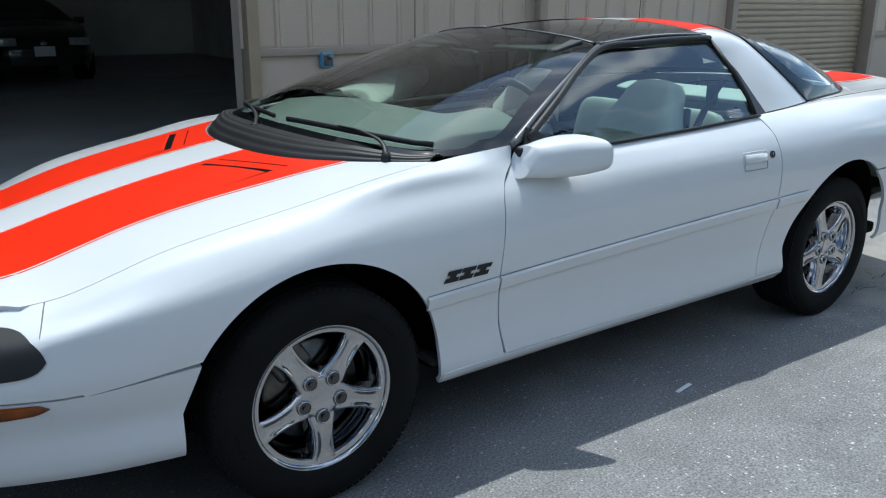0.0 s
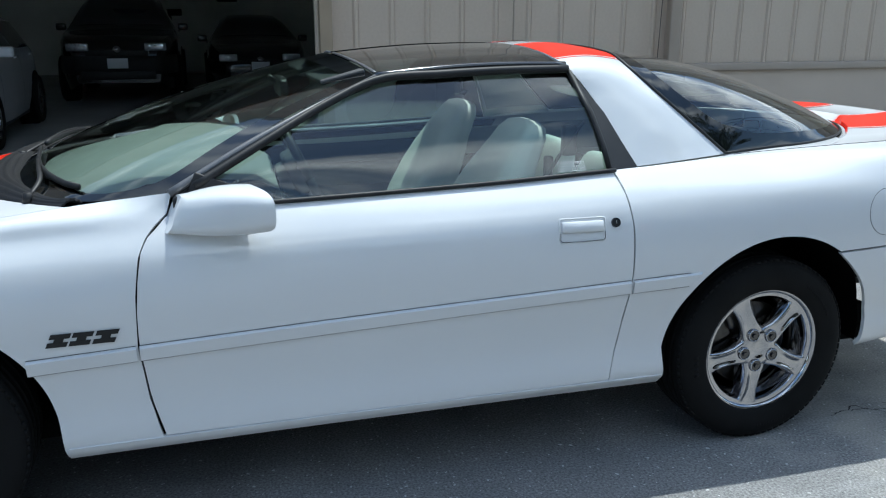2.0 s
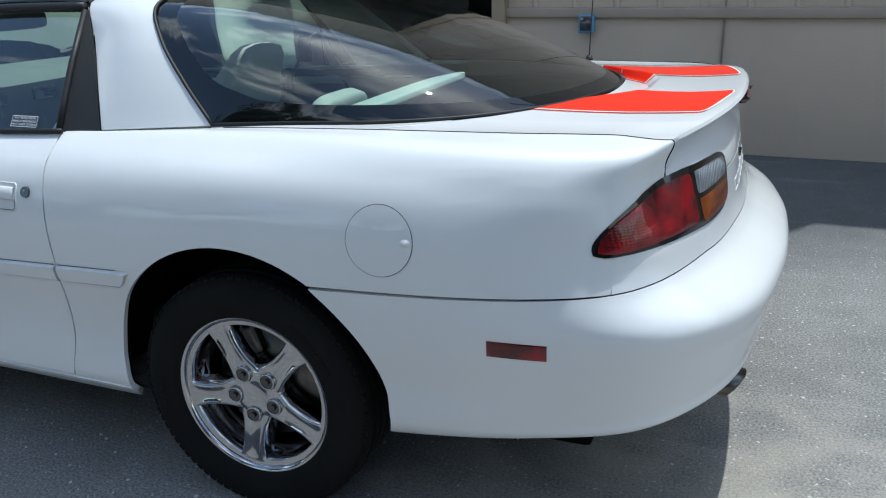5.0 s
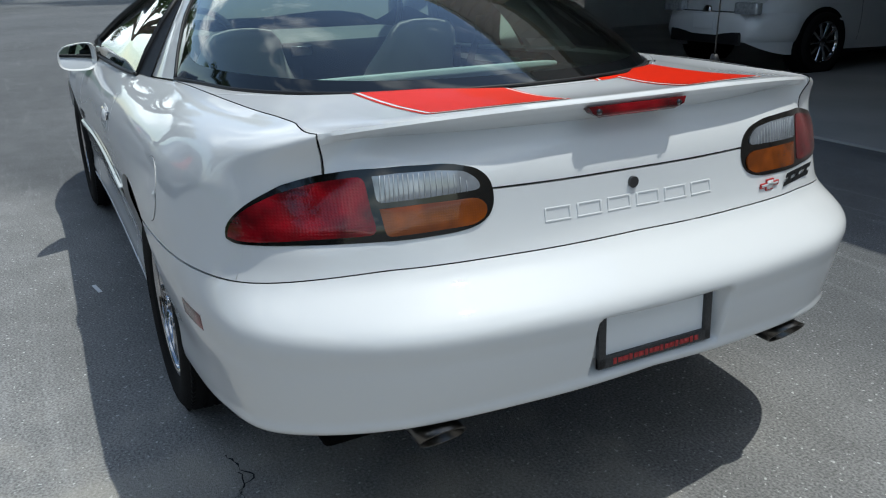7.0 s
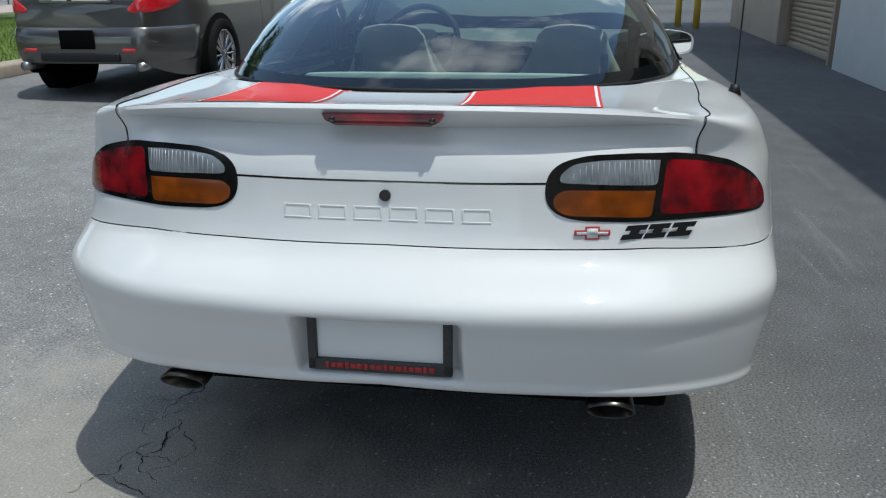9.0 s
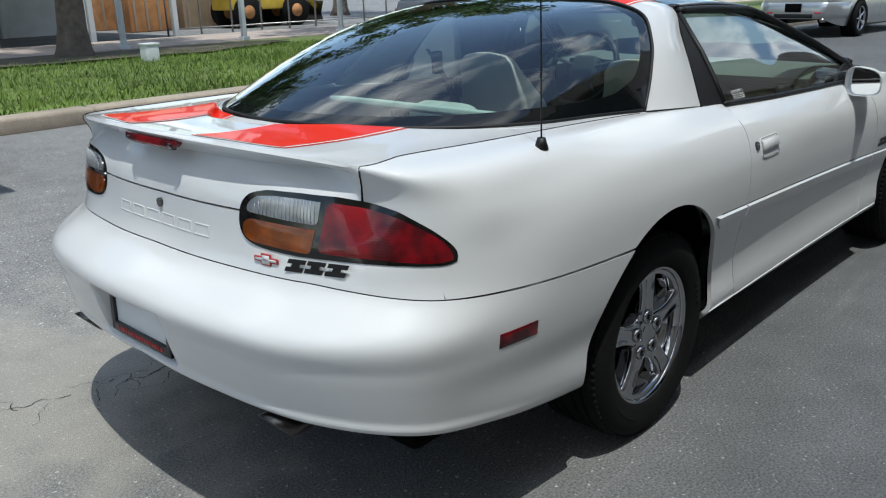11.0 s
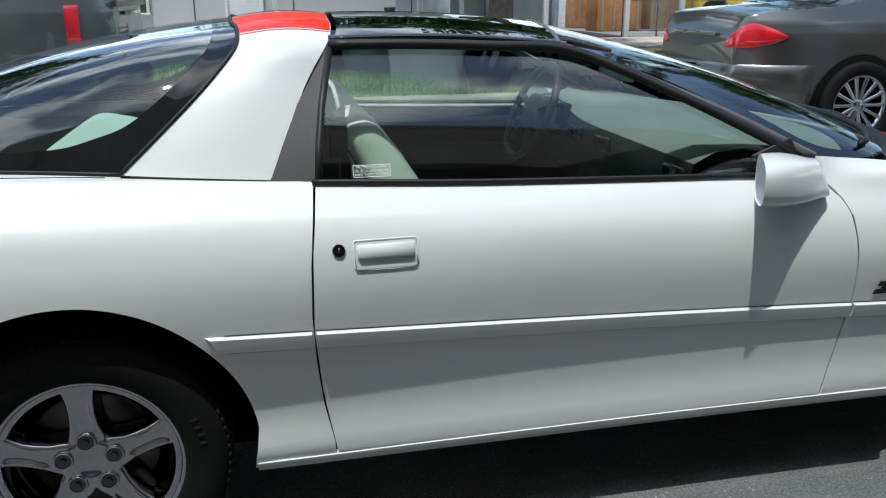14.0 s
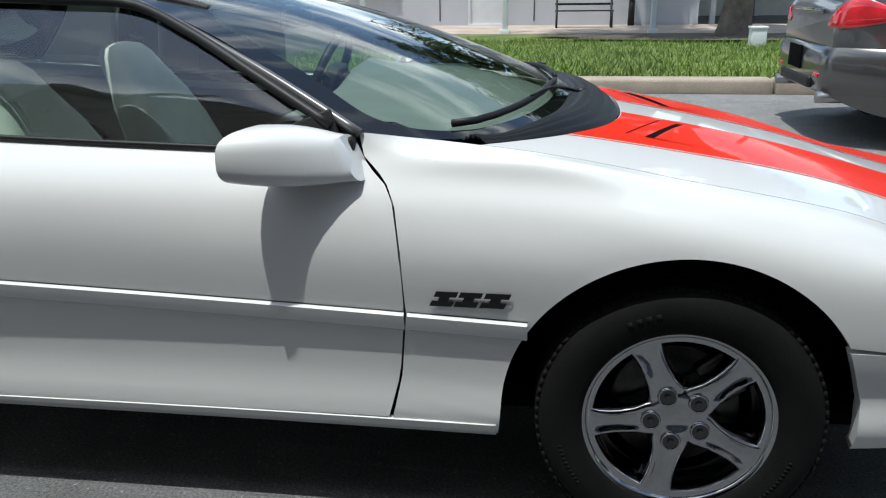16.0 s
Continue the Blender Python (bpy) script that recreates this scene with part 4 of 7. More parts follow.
part("roof_bar", flange(sheet([[roof_point(y, f) for f in np.linspace(0, 1, 17)] for y in np.linspace(-.052, .052, 7)], (-.3, 0, .6)), .03), M_GLOSSBLACK, car)
for s in (1, -1):
    rows = [[roof_point(s * y, f, .003) for f in np.linspace(.035, .975, 17)] for y in np.linspace(.056, .520, 17)]
    top = part("roof_panel", flange(sheet(rows, (-.3, 0, .6)), .012), M_ROOFGLASS, car, "removable dark glass roof panel")
    part("edge_trim", tube(bmesh.new(), [roof_point(s * .525, f, .002) for f in np.linspace(.0, 1, 17)], .016, 14, .6), M_GLOSSBLACK, top)
    part("edge_trim", tube(bmesh.new(), [roof_point(s * y, .02, .002) for y in np.linspace(.05, .525, 12)], .007, 8, .6), M_GREYTRIM, top)
    # side window
    belt = [mirrored(skin(along(x), 9.0, -.010), s) for x in np.linspace(.50, -.722, 33)]
    pillar = [mirrored(Vector(p), s) for p in flow([(.50, .770, .955), (.30, .690, 1.058), (.12, .605, 1.145), (-.045, .546, 1.208), (-.25, .546, 1.222), (-.45, .546, 1.230), (-.665, .550, 1.232)], 33)]
    rows = []
    for b, p in zip(belt, pillar):
        rows.append([b.lerp(p, f) + Vector((0, s, .4)) * .016 * math.sin(math.pi * f) for f in np.linspace(0, 1, 9)])
    part("side_window", sheet(rows, (0, 0, .8)), M_GLASS, car, "green-tinted door window")
    # frames round it
    part("window_seal", tube(bmesh.new(), [p + Vector((0, s * .006, .010)) for p in pillar], .013, 8), M_BLACK, car)
    a_top = [mirrored(Vector(p), s) for p in flow([(.565, .775, .948), (.34, .690, 1.062), (.13, .603, 1.154), (-.045, .536, 1.222)], 20)]
    part("pillar_trim", tube(bmesh.new(), a_top, .012, 8), M_GREYTRIM, car)
    part("pillar_cover", sheet([[a, b] for a, b in zip(a_top, [mirrored(Vector(p), s) for p in flow([(.535, .770, .940), (.31, .685, 1.052), (.115, .600, 1.146), (-.055, .54, 1.208)], 20)])], (0, 0, .8)), M_BLACK, car)
    rows = [[Vector((x0 + (x1 - x0) * g, s * (y0 + (y1 - y0) * g + .004), z)) for g in (0, .5, 1)] for x0, y0, x1, y1, z in ((-.722, .768, -.833, .742, .946), (-.715, .725, -.797, .697, 1.02), (-.700, .660, -.757, .640, 1.11), (-.668, .555, -.674, .548, 1.235))]
    part("quarter_trim", flange(sheet(rows, (-.7, 0, .9)), .01), M_COWL, car)
    part("window_seal", tube(bmesh.new(), [mirrored(Vector(p), s) for p in ((-.722, .772, .944), (-.715, .730, 1.02), (-.700, .667, 1.11), (-.668, .560, 1.232))], .009, 8), M_BLACK, car)
    # sail behind the mirror
    part("mirror_sail", box(bmesh.new(), (.455, s * .772, .945), (.12, .012, .075), .005, pose(0, 0, 0, s * 12, -22, 0)), M_BLACK, car)

# rear window: a bubble of glass, dark at its borders
BL_LOW = [(-1.160, .722, .974), (-1.36, .690, .982), (-1.56, .645, .985), (-1.76, .535, .989), (-1.92, .35, .994), (-1.995, .17, .998), (-2.018, 0, .999)]
gl_low = flow(both(BL_LOW), 81)


def back_point(k, f, lift=0.0):
    a, b = rear_edge[k], gl_low[k]
    p = a.lerp(b, f)
    d = (a - b).length
    n = Vector((-.25, .55 * p.y, .9)).normalized()
    return p + n * (.055 * min(1, d / 1.0) * math.sin(math.pi * f) ** .9 + lift)


clear, dark = bordered_pane(81, back_point, (-1.4, 0, .6), .82, .045, .955, 3.4)
backlight = part("rear_window", clear, M_REARGLASS, car, "tinted wraparound rear window")
part("glass_border", dark, M_FRIT, backlight)
part("window_seal", tube(bmesh.new(), [p + Vector((0, 0, .003)) for p in rear_edge], .005, 8), M_BLACK, backlight)
part("window_seal", tube(bmesh.new(), [p + Vector((0, 0, .002)) for p in gl_low], .0048, 8), M_BLACK, backlight)
# shelf of body colour between quarter panels and glass
for s in (1, -1):
    rows = []
    for k in range(33):
        g = gl_low[k] if s < 0 else gl_low[80 - k]
        u = along(max(g.x, -2.02))
        e = mirrored(skin(u, TOP), s)
        if g.x < -1.74:
            break
        rows.append([Vector((g.x, g.y, g.z - .002)), Vector((g.x, e.y if abs(e.y) > abs(g.y) else g.y + s * .004, e.z))])
    part("hatch_edge", sheet(rows, (-1.4, 0, .2)), M_WHITE, car)

# door mirrors: rounded shells, glass to the rear
for s in (1, -1):
    rows = []
    for i in range(17):
        f = min(1, i / 15)
        shut = .001 if i == 16 else 1
        high, broad = (1 + .10 * math.sin(math.pi * min(1, f * 1.15)) - .16 * f ** 1.6) * shut, (1 + .06 * math.sin(math.pi * f) - .52 * f ** 1.4) * shut
        row = []
        for k in range(33):
            a = 2 * math.pi * k / 32
            ca, sa = math.cos(a), math.sin(a)
            dy = .082 * abs(ca) ** .62 * (1 if ca > 0 else -1)
            dz = .058 * abs(sa) ** .62 * (1 if sa > 0 else -1)
            row.append(Vector((.345 + .215 * f - .040 * (dy / .082) * (1 - .75 * f) - .022 * f * dz / .058 * shut, s * (.880 - .062 * f ** 1.3 + dy * broad), .917 - .014 * f + dz * high * (1 - .12 * dy / .082 * (1 - f)))))
        rows.append(row if i < 16 else [Vector((.556, s * .818, .904))] * 33)
    inner = [[Vector((p.x + .016, s * .880 + (p.y - s * .880) * .90, .917 + (p.z - .917) * .90)) for p in rows[0]]]
    bm = sheet(inner + rows, (.42, s * .875, .90))
    bmesh.ops.remove_doubles(bm, verts=bm.verts[:], dist=1e-4)
    mirror = part("door_mirror", sharpen(bm, 50), M_WHITE, car)
    q = inner[0]
    bm = bmesh.new()
    bm.faces.new([bm.verts.new(p) for p in q[:-1]])
    bmesh.ops.recalc_face_normals(bm, faces=bm.faces[:])
    part("mirror_glass", bm, M_MIRROR, mirror, smooth=False)
    part("mirror_foot", box(bmesh.new(), (.530, s * .785, .905), (.055, .05, .08), .012), M_BLACK, mirror)

# ---- wheels ----
def build_wheel():
    """A wheel about the origin with its face towards +y: tyre, chrome five-spoke rim, brake."""
    w = bmesh.new()
    side = [(.213, .100), (.222, .108), (.232, .110), (.250, .1155), (.272, .117), (.290, .113), (.300, .108), (.306, .103), (.313, .096), (.3185, .084)]
    tread = [(.3205, .080), (.3205, .062), (.313, .060), (.313, .052), (.322, .050), (.322, .030), (.314, .028), (.314, .018), (.322, .016), (.322, .0)]
    prof = side + tread
    prof = prof + [(r, -y) for r, y in prof[::-1][1:]]
    lathe(prof, 96, bm=w)
    bmesh.ops.recalc_face_normals(w, faces=w.faces[:])
    sharpen(w, 40)
    wheel = part("wheel", w, M_RUBBER, None)
    # tread lugs over the shoulder
    b = bmesh.new()
    for k in range(84):
        a = 2 * math.pi * k / 84
        m = Matrix.Rotation(-a, 4, "Y")
        for s in (1, -1):
            box(b, m @ Vector((.3122, s * .0885, 0)), (.008, .020, .0185), .0, m @ Matrix.Rotation(s * -.35, 4, "Z"))
    tagged(part("tread_block", b, M_RUBBER, wheel), kind="stuff")
    b = bmesh.new()
    for a0, n, r in ((70, 4, .262), (205, 14, .258), (330, 10, .270)):
        for k in range(n):
            a = radians(a0 + k * (4.6 if n < 8 else 2.4))
            m = Matrix.Rotation(-a, 4, "Y")
            box(b, m @ Vector((r, .1165, 0)), (.018 if n < 8 else .009, .0015, .012 if n < 8 else .006), 0, m)
    tagged(part("sidewall_lettering", b, M_RUBBER, wheel), kind="stuff")
    # rim
    b = lathe([(.160, -.10), (.166, .0), (.172, .040), (.180, .050), (.184, .066), (.1865, .080), (.190, .086), (.196, .0875), (.202, .0885), (.2035, .094), (.208, .0985), (.214, .1000), (.218, .098), (.2185, .092), (.214, .088)], 96)
    bmesh.ops.recalc_face_normals(b, faces=b.faces[:])
    sharpen(b, 40)
    rim = part("rim", b, M_CHROME, wheel, "chrome five-spoke rim")
    # spokes: broad wedges with a raised middle, narrowing to the hub
    for k in range(5):
        rows = []
        for r, half, yb, yt, dip in ((.030, .034, .040, .0795, 0), (.050, .040, .040, .0815, 0), (.066, .0390, .042, .0835, 0), (.080, .0345, .044, .0855, .0008), (.095, .0305, .046, .0875, .0020), (.125, .0280, .052, .0890, .0030), (.150, .0285, .057, .0890, .0034), (.172, .0315, .062, .0885, .0030), (.186, .0360, .066, .0878, .0014), (.195, .0430, .068, .0875, 0), (.200, .0500, .068, .087, 0)):
            half_row = ((half + .008, yb - .012), (half + .006, yt - .034), (half + .004, yt - .026), (half + .0020, yt - .008), (half - .0010, yt - .0030), (half - .0045, yt - .0006), (half - .0080, yt - dip * .1), (half * .55, yt - dip * 1.5), (half * .2, yt - dip * 2.0))
            rows.append([Vector((r, y, -h)) for h, y in half_row] + [Vector((r, y, h)) for h, y in half_row[::-1]])
        b = sheet(rows, (.1, -1, 0))
        bmesh.ops.transform(b, matrix=Matrix.Rotation(-2 * math.pi * k / 5, 4, "Y"), verts=b.verts[:])
        part("spoke", sharpen(b, 38), M_CHROME, wheel)
    b = lathe([(.0001, .0815), (.030, .0815), (.034, .0835), (.050, .0835), (.066, .0815), (.074, .074), (.076, .050)], 60)
    bmesh.ops.recalc_face_normals(b, faces=b.faces[:])
    part("hub", b, M_CHROME, wheel)
    for k in range(5):
        a = 2 * math.pi * k / 5
        c = Vector((.059 * math.cos(a), 0, .059 * math.sin(a)))
        b = lathe([(.0175, .0815), (.0182, .0912), (.0195, .0920), (.0215, .0900), (.0235, .0815)], 24)
        bmesh.ops.translate(b, vec=c, verts=b.verts[:])
        part("lug_ring", b, M_CHROME, wheel)
        b = bmesh.new()
        cyl(b, c + Vector((0, .070, 0)), c + Vector((0, .0890, 0)), .0178, n=18)
        cyl(b, c + Vector((0, .090, 0)), c + Vector((0, .0945, 0)), .0085, .0075, 6)
        part("lug_nut", sharpen(b), M_GLOSSBLACK, wheel)
    b = lathe([(.06, .02), (.145, .02), (.150, .012), (.150, -.01)], 60)
    bmesh.ops.recalc_face_normals(b, faces=b.faces[:])
    part("brake_disc", b, M_GUNMETAL, wheel)
    part("brake_caliper", box(bmesh.new(), (-.105, .025, .07), (.075, .045, .11), .012, pose(0, 0, 0, 0, 30, 0)), M_GUNMETAL, wheel)
    b = lathe([(.0001, -.07), (.178, -.07), (.178, -.1)], 40)
    part("backing", b, M_DARK, wheel)
    return wheel


wheel = build_wheel()
wheel.parent = car
WHEELS = [(HUB_F, 1, 270), (HUB_R, 1, 262), (HUB_F, -1, 187), (HUB_R, -1, 92)]
for i, (x, s, turn) in enumerate(WHEELS):
    # turn: the way that one spoke points, as seen from outside with the angle from the right-hand side
    a = turn if s < 0 else 180 - turn
    m = Matrix.Translation((x, s * (HUB_Y - .082), HUB_Z)) @ (Matrix.Rotation(math.pi, 4, "Z") if s < 0 else Matrix())
    # with the face to +y the x axis points left in the picture on the driver's side
    m = m @ Matrix.Rotation(-radians(180 - turn), 4, "Y")
    w = wheel if i == 0 else copy_thing(wheel, m)
    w.matrix_basis = m
    # dark well above the wheel
    b = bmesh.new()
    rows = [[Vector((x + .44 * math.cos(a), s * y, HUB_Z + .42 * math.sin(a))) for y in (.45, .60, .72, .79, .79 + .068 * min(1, max(0, 1.5 * math.sin(a) - .4)))] for a in np.linspace(-.08, math.pi + .08, 30)]
    sheet(rows, None, bm=b)
    part("wheel_well", b, M_DARK, car)
    part("well_wall", box(bmesh.new(), (x, s * .46, .44), (.80, .02, .46)), M_DARK, car)
part("floor_pan", box(bmesh.new(), (0, 0, .25), (4.2, 1.30, .06), .02), M_DARK, car)
part("cabin_floor", box(bmesh.new(), (0, 0, .30), (1.76, 1.60, .03), .01), M_CARPET, car)
part("tail_floor", box(bmesh.new(), (-1.85, 0, .46), (.90, 1.30, .03), .01), M_CARPET, car)
part("rear_bulkhead", box(bmesh.new(), (-.84, 0, .45), (.04, 1.36, .36), .01), M_CARPET, car)
part("bulkhead", box(bmesh.new(), (.83, 0, .56), (.05, 1.5, .62), .02), M_DARK, car)

# side badges: slanted black shapes of the emblem's size
def badge(c, ex, ez, n, w, h, material, parent, name="emblem"):
    bm = bmesh.new()
    for k, (a, b) in enumerate(((0, .30), (.33, .63), (.67, 1.0))):
        q = [(a, 0), (b, 0), (b, 1), (a, 1)]
        for lo, hi in ((0, .36), (.64, 1)):
            cs = [(a + .10 * lo, lo), (b + .10 * lo, lo), (b + .10 * hi, hi), (a + .10 * hi, hi)]
            f0 = [bm.verts.new(c + ex * ((x - .5) * w) + ez * ((z - .5) * h) + n * .0005) for x, z in cs]
            f1 = [bm.verts.new(c + ex * ((x - .5) * w) + ez * ((z - .5) * h) + n * .0022) for x, z in cs]
            bm.faces.new(f1)
            for i in range(4):
                bm.faces.new((f0[i], f0[(i + 1) % 4], f1[(i + 1) % 4], f1[i]))
        x = a + (.02 if k == 0 else 0)
        m0 = (a + b) / 2
        cs = [(m0 - .07 + .03, .3), (m0 + .07 + .03, .3), (m0 + .07 + .07, .7), (m0 - .07 + .07, .7)]
        f1 = [bm.verts.new(c + ex * ((x - .5) * w) + ez * ((z - .5) * h) + n * .0018) for x, z in cs]
        bm.faces.new(f1)
    bmesh.ops.recalc_face_normals(bm, faces=bm.faces[:])
    return tagged(part(name, bm, material, parent, smooth=False), kind="stuff")


for s in (1, -1):
    c, c2 = mirrored(on_quarter(.81, .603, .002), s), mirrored(on_quarter(.81, .62, .002), s)
    ex = (mirrored(on_quarter(.73, .603, .002), s) - mirrored(on_quarter(.89, .603, .002), s)).normalized() * s
    ez = (c2 - c).normalized()
    badge(c, ex, ez, ex.cross(ez) * -1 if ex.cross(ez).y * s < 0 else ex.cross(ez), .165, .036, M_BLACK, car)
def rear_spot(y, z, lift=0.0):
    """A point of the tail at that y and height."""
    us = np.linspace(12.5, 16, 200)
    ys = [skin(u, level(u, z)).y for u in us]
    u = float(np.interp(-abs(y), [-v for v in ys], us))
    return mirrored(skin(u, level(u, z), lift), 1 if y >= 0 else -1)


c, ex = rear_spot(-.565, .757, .002), (rear_spot(-.64, .757) - rear_spot(-.50, .757)).normalized()
badge(c, ex, Vector((0, 0, 1)), Vector((-ex.y, ex.x, 0)) * (1 if -ex.y < 0 else -1), .155, .030, M_BLACK, car)
c = rear_spot(-.435, .757, .003)
bm = bmesh.new()
ex = (rear_spot(-.47, .757) - rear_spot(-.40, .757)).normalized()
q = Matrix((ex, Vector((0, 0, 1)), ex.cross(Vector((0, 0, 1))))).transposed().to_4x4()
box(bm, c, (.075, .012, .004), .001, q)
box(bm, c, (.030, .028, .004), .001, q)
red = part("red_emblem", bm, M_TEXTRED, car)
bm = bmesh.new()
box(bm, c + q.col[2].to_3d() * .0006 * (1 if q.col[2].x < 0 else -1), (.066, .006, .0042), 0, q)
box(bm, c + q.col[2].to_3d() * .0006 * (1 if q.col[2].x < 0 else -1), (.023, .021, .0042), 0, q)
part("emblem_field", bm, M_WHITE, red)
# raised bars where the maker's lettering is pressed into the tail
bm = bmesh.new()
for k in range(6):
    y = .195 - k * .078
    t = rear_spot(y + .02, .789) - rear_spot(y - .02, .789)
    turn = Matrix.Rotation(math.atan2(-t.x, t.y), 4, "Z")
    for dz in (.013, -.013):
        box(bm, rear_spot(y, .789 + dz), (.0028, .062, .0045), .001, turn)
    for dy in (-.029, .029):
        box(bm, rear_spot(y + dy, .789), (.0028, .0045, .026), .001, turn @ pose(0, 0, 0, 0, 6, 0))
tagged(part("pressed_lettering", bm, M_WHITE, car), kind="stuff")

# antenna
ab = mirrored(skin(along(-1.78), 9.1), -1)
bm = cyl(bmesh.new(), ab - Vector((0, 0, .006)), ab + Vector((0, 0, .022)), .018, .010, 20)
ant = part("antenna_base", bm, M_BLACK, car)
part("antenna_rod", cyl(bmesh.new(), ab + Vector((0, 0, .02)), ab + Vector((-.02, 0, .80)), .0022, .0016, 8), M_BLACK, ant)

# ---- cabin of the coupe ----
def cushion(c, s, bulge, m=None, n=10):
    """A padded block: its faces swell, its edges are round."""
    bm = bmesh.new()
    bmesh.ops.create_cube(bm, size=1.0)
    bmesh.ops.subdivide_edges(bm, edges=bm.edges[:], cuts=n, use_grid_fill=True)
    for v in bm.verts:
        p = v.co * 2
        r = max(abs(p.x), abs(p.y), abs(p.z))
        d = p.normalized()
        k = (abs(d.x) ** 5 + abs(d.y) ** 5 + abs(d.z) ** 5) ** (-1 / 5)
        q = d * k * r
        v.co = Vector((q.x * s[0], q.y * s[1], q.z * s[2])) * .5
    bmesh.ops.transform(bm, matrix=Matrix.Translation(c) @ (m or Matrix()), verts=bm.verts[:])
    return bm


for s in (1, -1):
    lean = pose(0, 0, 0, 0, -20, 0)
    seat = part("front_seat", cushion((-.12, s * .37, .46), (.60, .50, .18), .03, pose(0, 0, 0, 0, -8, 0)), M_SEAT, car, "pale grey leather bucket seat")
    # backrest: a slim curved shell with side bolsters, narrowing to the headrest
    rows = []
    for x, z, w, d in ((-.26, .48, .215, .09), (-.30, .58, .230, .10), (-.345, .68, .236, .10), (-.395, .79, .232, .09), (-.44, .88, .210, .078), (-.475, .95, .172, .066), (-.505, 1.00, .150, .060), (-.528, 1.04, .138, .054), (-.545, 1.070, .110, .040), (-.552, 1.082, .05, .02), (-.553, 1.083, .002, .002)):
        row = []
        for k in range(29):
            a = 2 * math.pi * k / 28
            ca, sa = math.cos(a), math.sin(a)
            y = w * abs(ca) ** .6 * (1 if ca > 0 else -1)
            h = d * abs(sa) ** .6 * (1 if sa > 0 else -1)
            hollow = .045 * max(0, 1 - (y / (w * .78)) ** 2) * (1 if sa > 0 else 0) * (1 if z < .95 else .2)
            row.append(Vector((x - .06 + h - hollow, s * .37 + y, z - .02 + .25 * h)))
        rows.append(row)
    back = part("backrest", sheet(rows, (-.42, s * .37, .75)), M_SEAT, seat)
    for k in (-1.5, -.5, .5, 1.5):
        part("back_seam", tube(bmesh.new(), [Vector((-.322 - .45 * z, s * .37 + k * .06, .58 + z)) for z in np.linspace(0, .26, 6)], .003, 6), M_CABIN, back)
    part("seat_lever", box(bmesh.new(), (-.635, s * .37 + s * .13, .91), (.03, .03, .09), .01), M_BLACK, seat)
    part("seat_belt", tube(bmesh.new(), flow([(-.70, s * .62, 1.08), (-.62, s * .60, .96), (-.50, s * .60, .70), (-.42, s * .60, .45)], 12), .020, 6, .15), M_BLACK, car)
    part("belt_guide", box(bmesh.new(), (-.66, s * .60, 1.02), (.05, .03, .10), .01), M_BLACK, car)
    rear = part("rear_seat", cushion((-.78, s * .26, .52), (.40, .38, .16), .03), M_SEAT, car)
    part("backrest", cushion((-.95, s * .26, .72), (.09, .37, .38), .03, pose(0, 0, 0, 0, -14, 0)), M_SEAT, rear)
    # door card: dark below a pale top
    part("door_card", panel([((along(x), 2.5), (along(x), 8.1)) for x in np.linspace(.70, -.72, 24)], 10, s, -.06, False), M_CABINDARK, car)
    part("door_card_top", panel([((along(x), 8.1), (along(x), 9.0)) for x in np.linspace(.70, -.72, 24)], 4, s, -.055, False), M_SHADEROLL, car)
    part("arm_rest", cushion((-.15, s * .735, .70), (.75, .10, .10), .02), M_CABINDARK, car)
    part("side_trim", panel([((along(x), level(along(x), .76)), (along(x), TOP)) for x in np.linspace(-.74, -1.9, 20)], 8, s, -.06, False), M_CABIN, car)
    part("pillar_lining", sheet([[mirrored(hoop_point(k, f, -.03), s) for f in np.linspace(.05, .95, 6)] for k in range(2, 26)], None), M_CABIN, car)
dash_rows = []
for y in np.linspace(-.69, .69, 31):
    a = abs(y) / .74
    pod = math.exp(-((y - .38) / .17) ** 2)
    dash_rows.append([Vector((x, y, z)) for x, z in ((.98 - .30 * a ** 2, .925), (.72 - .1 * a, .960), (.45, .965 + .02 * pod), (.33, .955 + .055 * pod), (.27, .925 + .05 * pod), (.26, .86), (.33, .72), (.45, .60), (.48, .40))])
dash = part("dashboard", sheet([r[:5] for r in dash_rows], (.6, 0, .5)), M_DASH, car, "grey dashboard with an instrument hood")
# the face is the same grey dash; its shade is put into a darker colour
part("shaded_dash_face", sheet([r[4:] for r in dash_rows], (.6, 0, .5)), M_CABINDARK, dash)
part("glove_box", tube(bmesh.new(), [Vector((.272 + (.86 - z) * .48, y, z)) for y, z in ((-.20, .84), (-.60, .84), (-.62, .82), (-.60, .72), (-.22, .72), (-.20, .74), (-.20, .84))], .004, 6), M_CABIN, dash)
part("instrument_face", box(bmesh.new(), (.262, .38, .925), (.01, .30, .09), .004, pose(0, 0, 0, 0, 15, 0)), M_GLOSSBLACK, dash)
part("centre_stack", box(bmesh.new(), (.30, 0, .76), (.06, .26, .28), .02, pose(0, 0, 0, 0, 15, 0)), M_CABINDARK, dash)
for y in (-.62, -.12, .12, .66):
    part("air_vent", box(bmesh.new(), (.252, y, .885), (.02, .11, .05), .008), M_GLOSSBLACK, dash)
part("centre_console", cushion((-.12, 0, .46), (.90, .22, .30), .03), M_CABINDARK, car)
part("gear_lever", tube(bmesh.new(), [(.10, 0, .58), (.07, 0, .70)], .018, 10), M_BLACK, car)
bm = bmesh.new()
ring = [Vector((.185 * math.cos(a) * .0, .185 * math.cos(a), .185 * math.sin(a))) for a in (2 * math.pi * k / 40 for k in range(41))]
tm = pose(.17, .38, .93, 0, 24, 0)
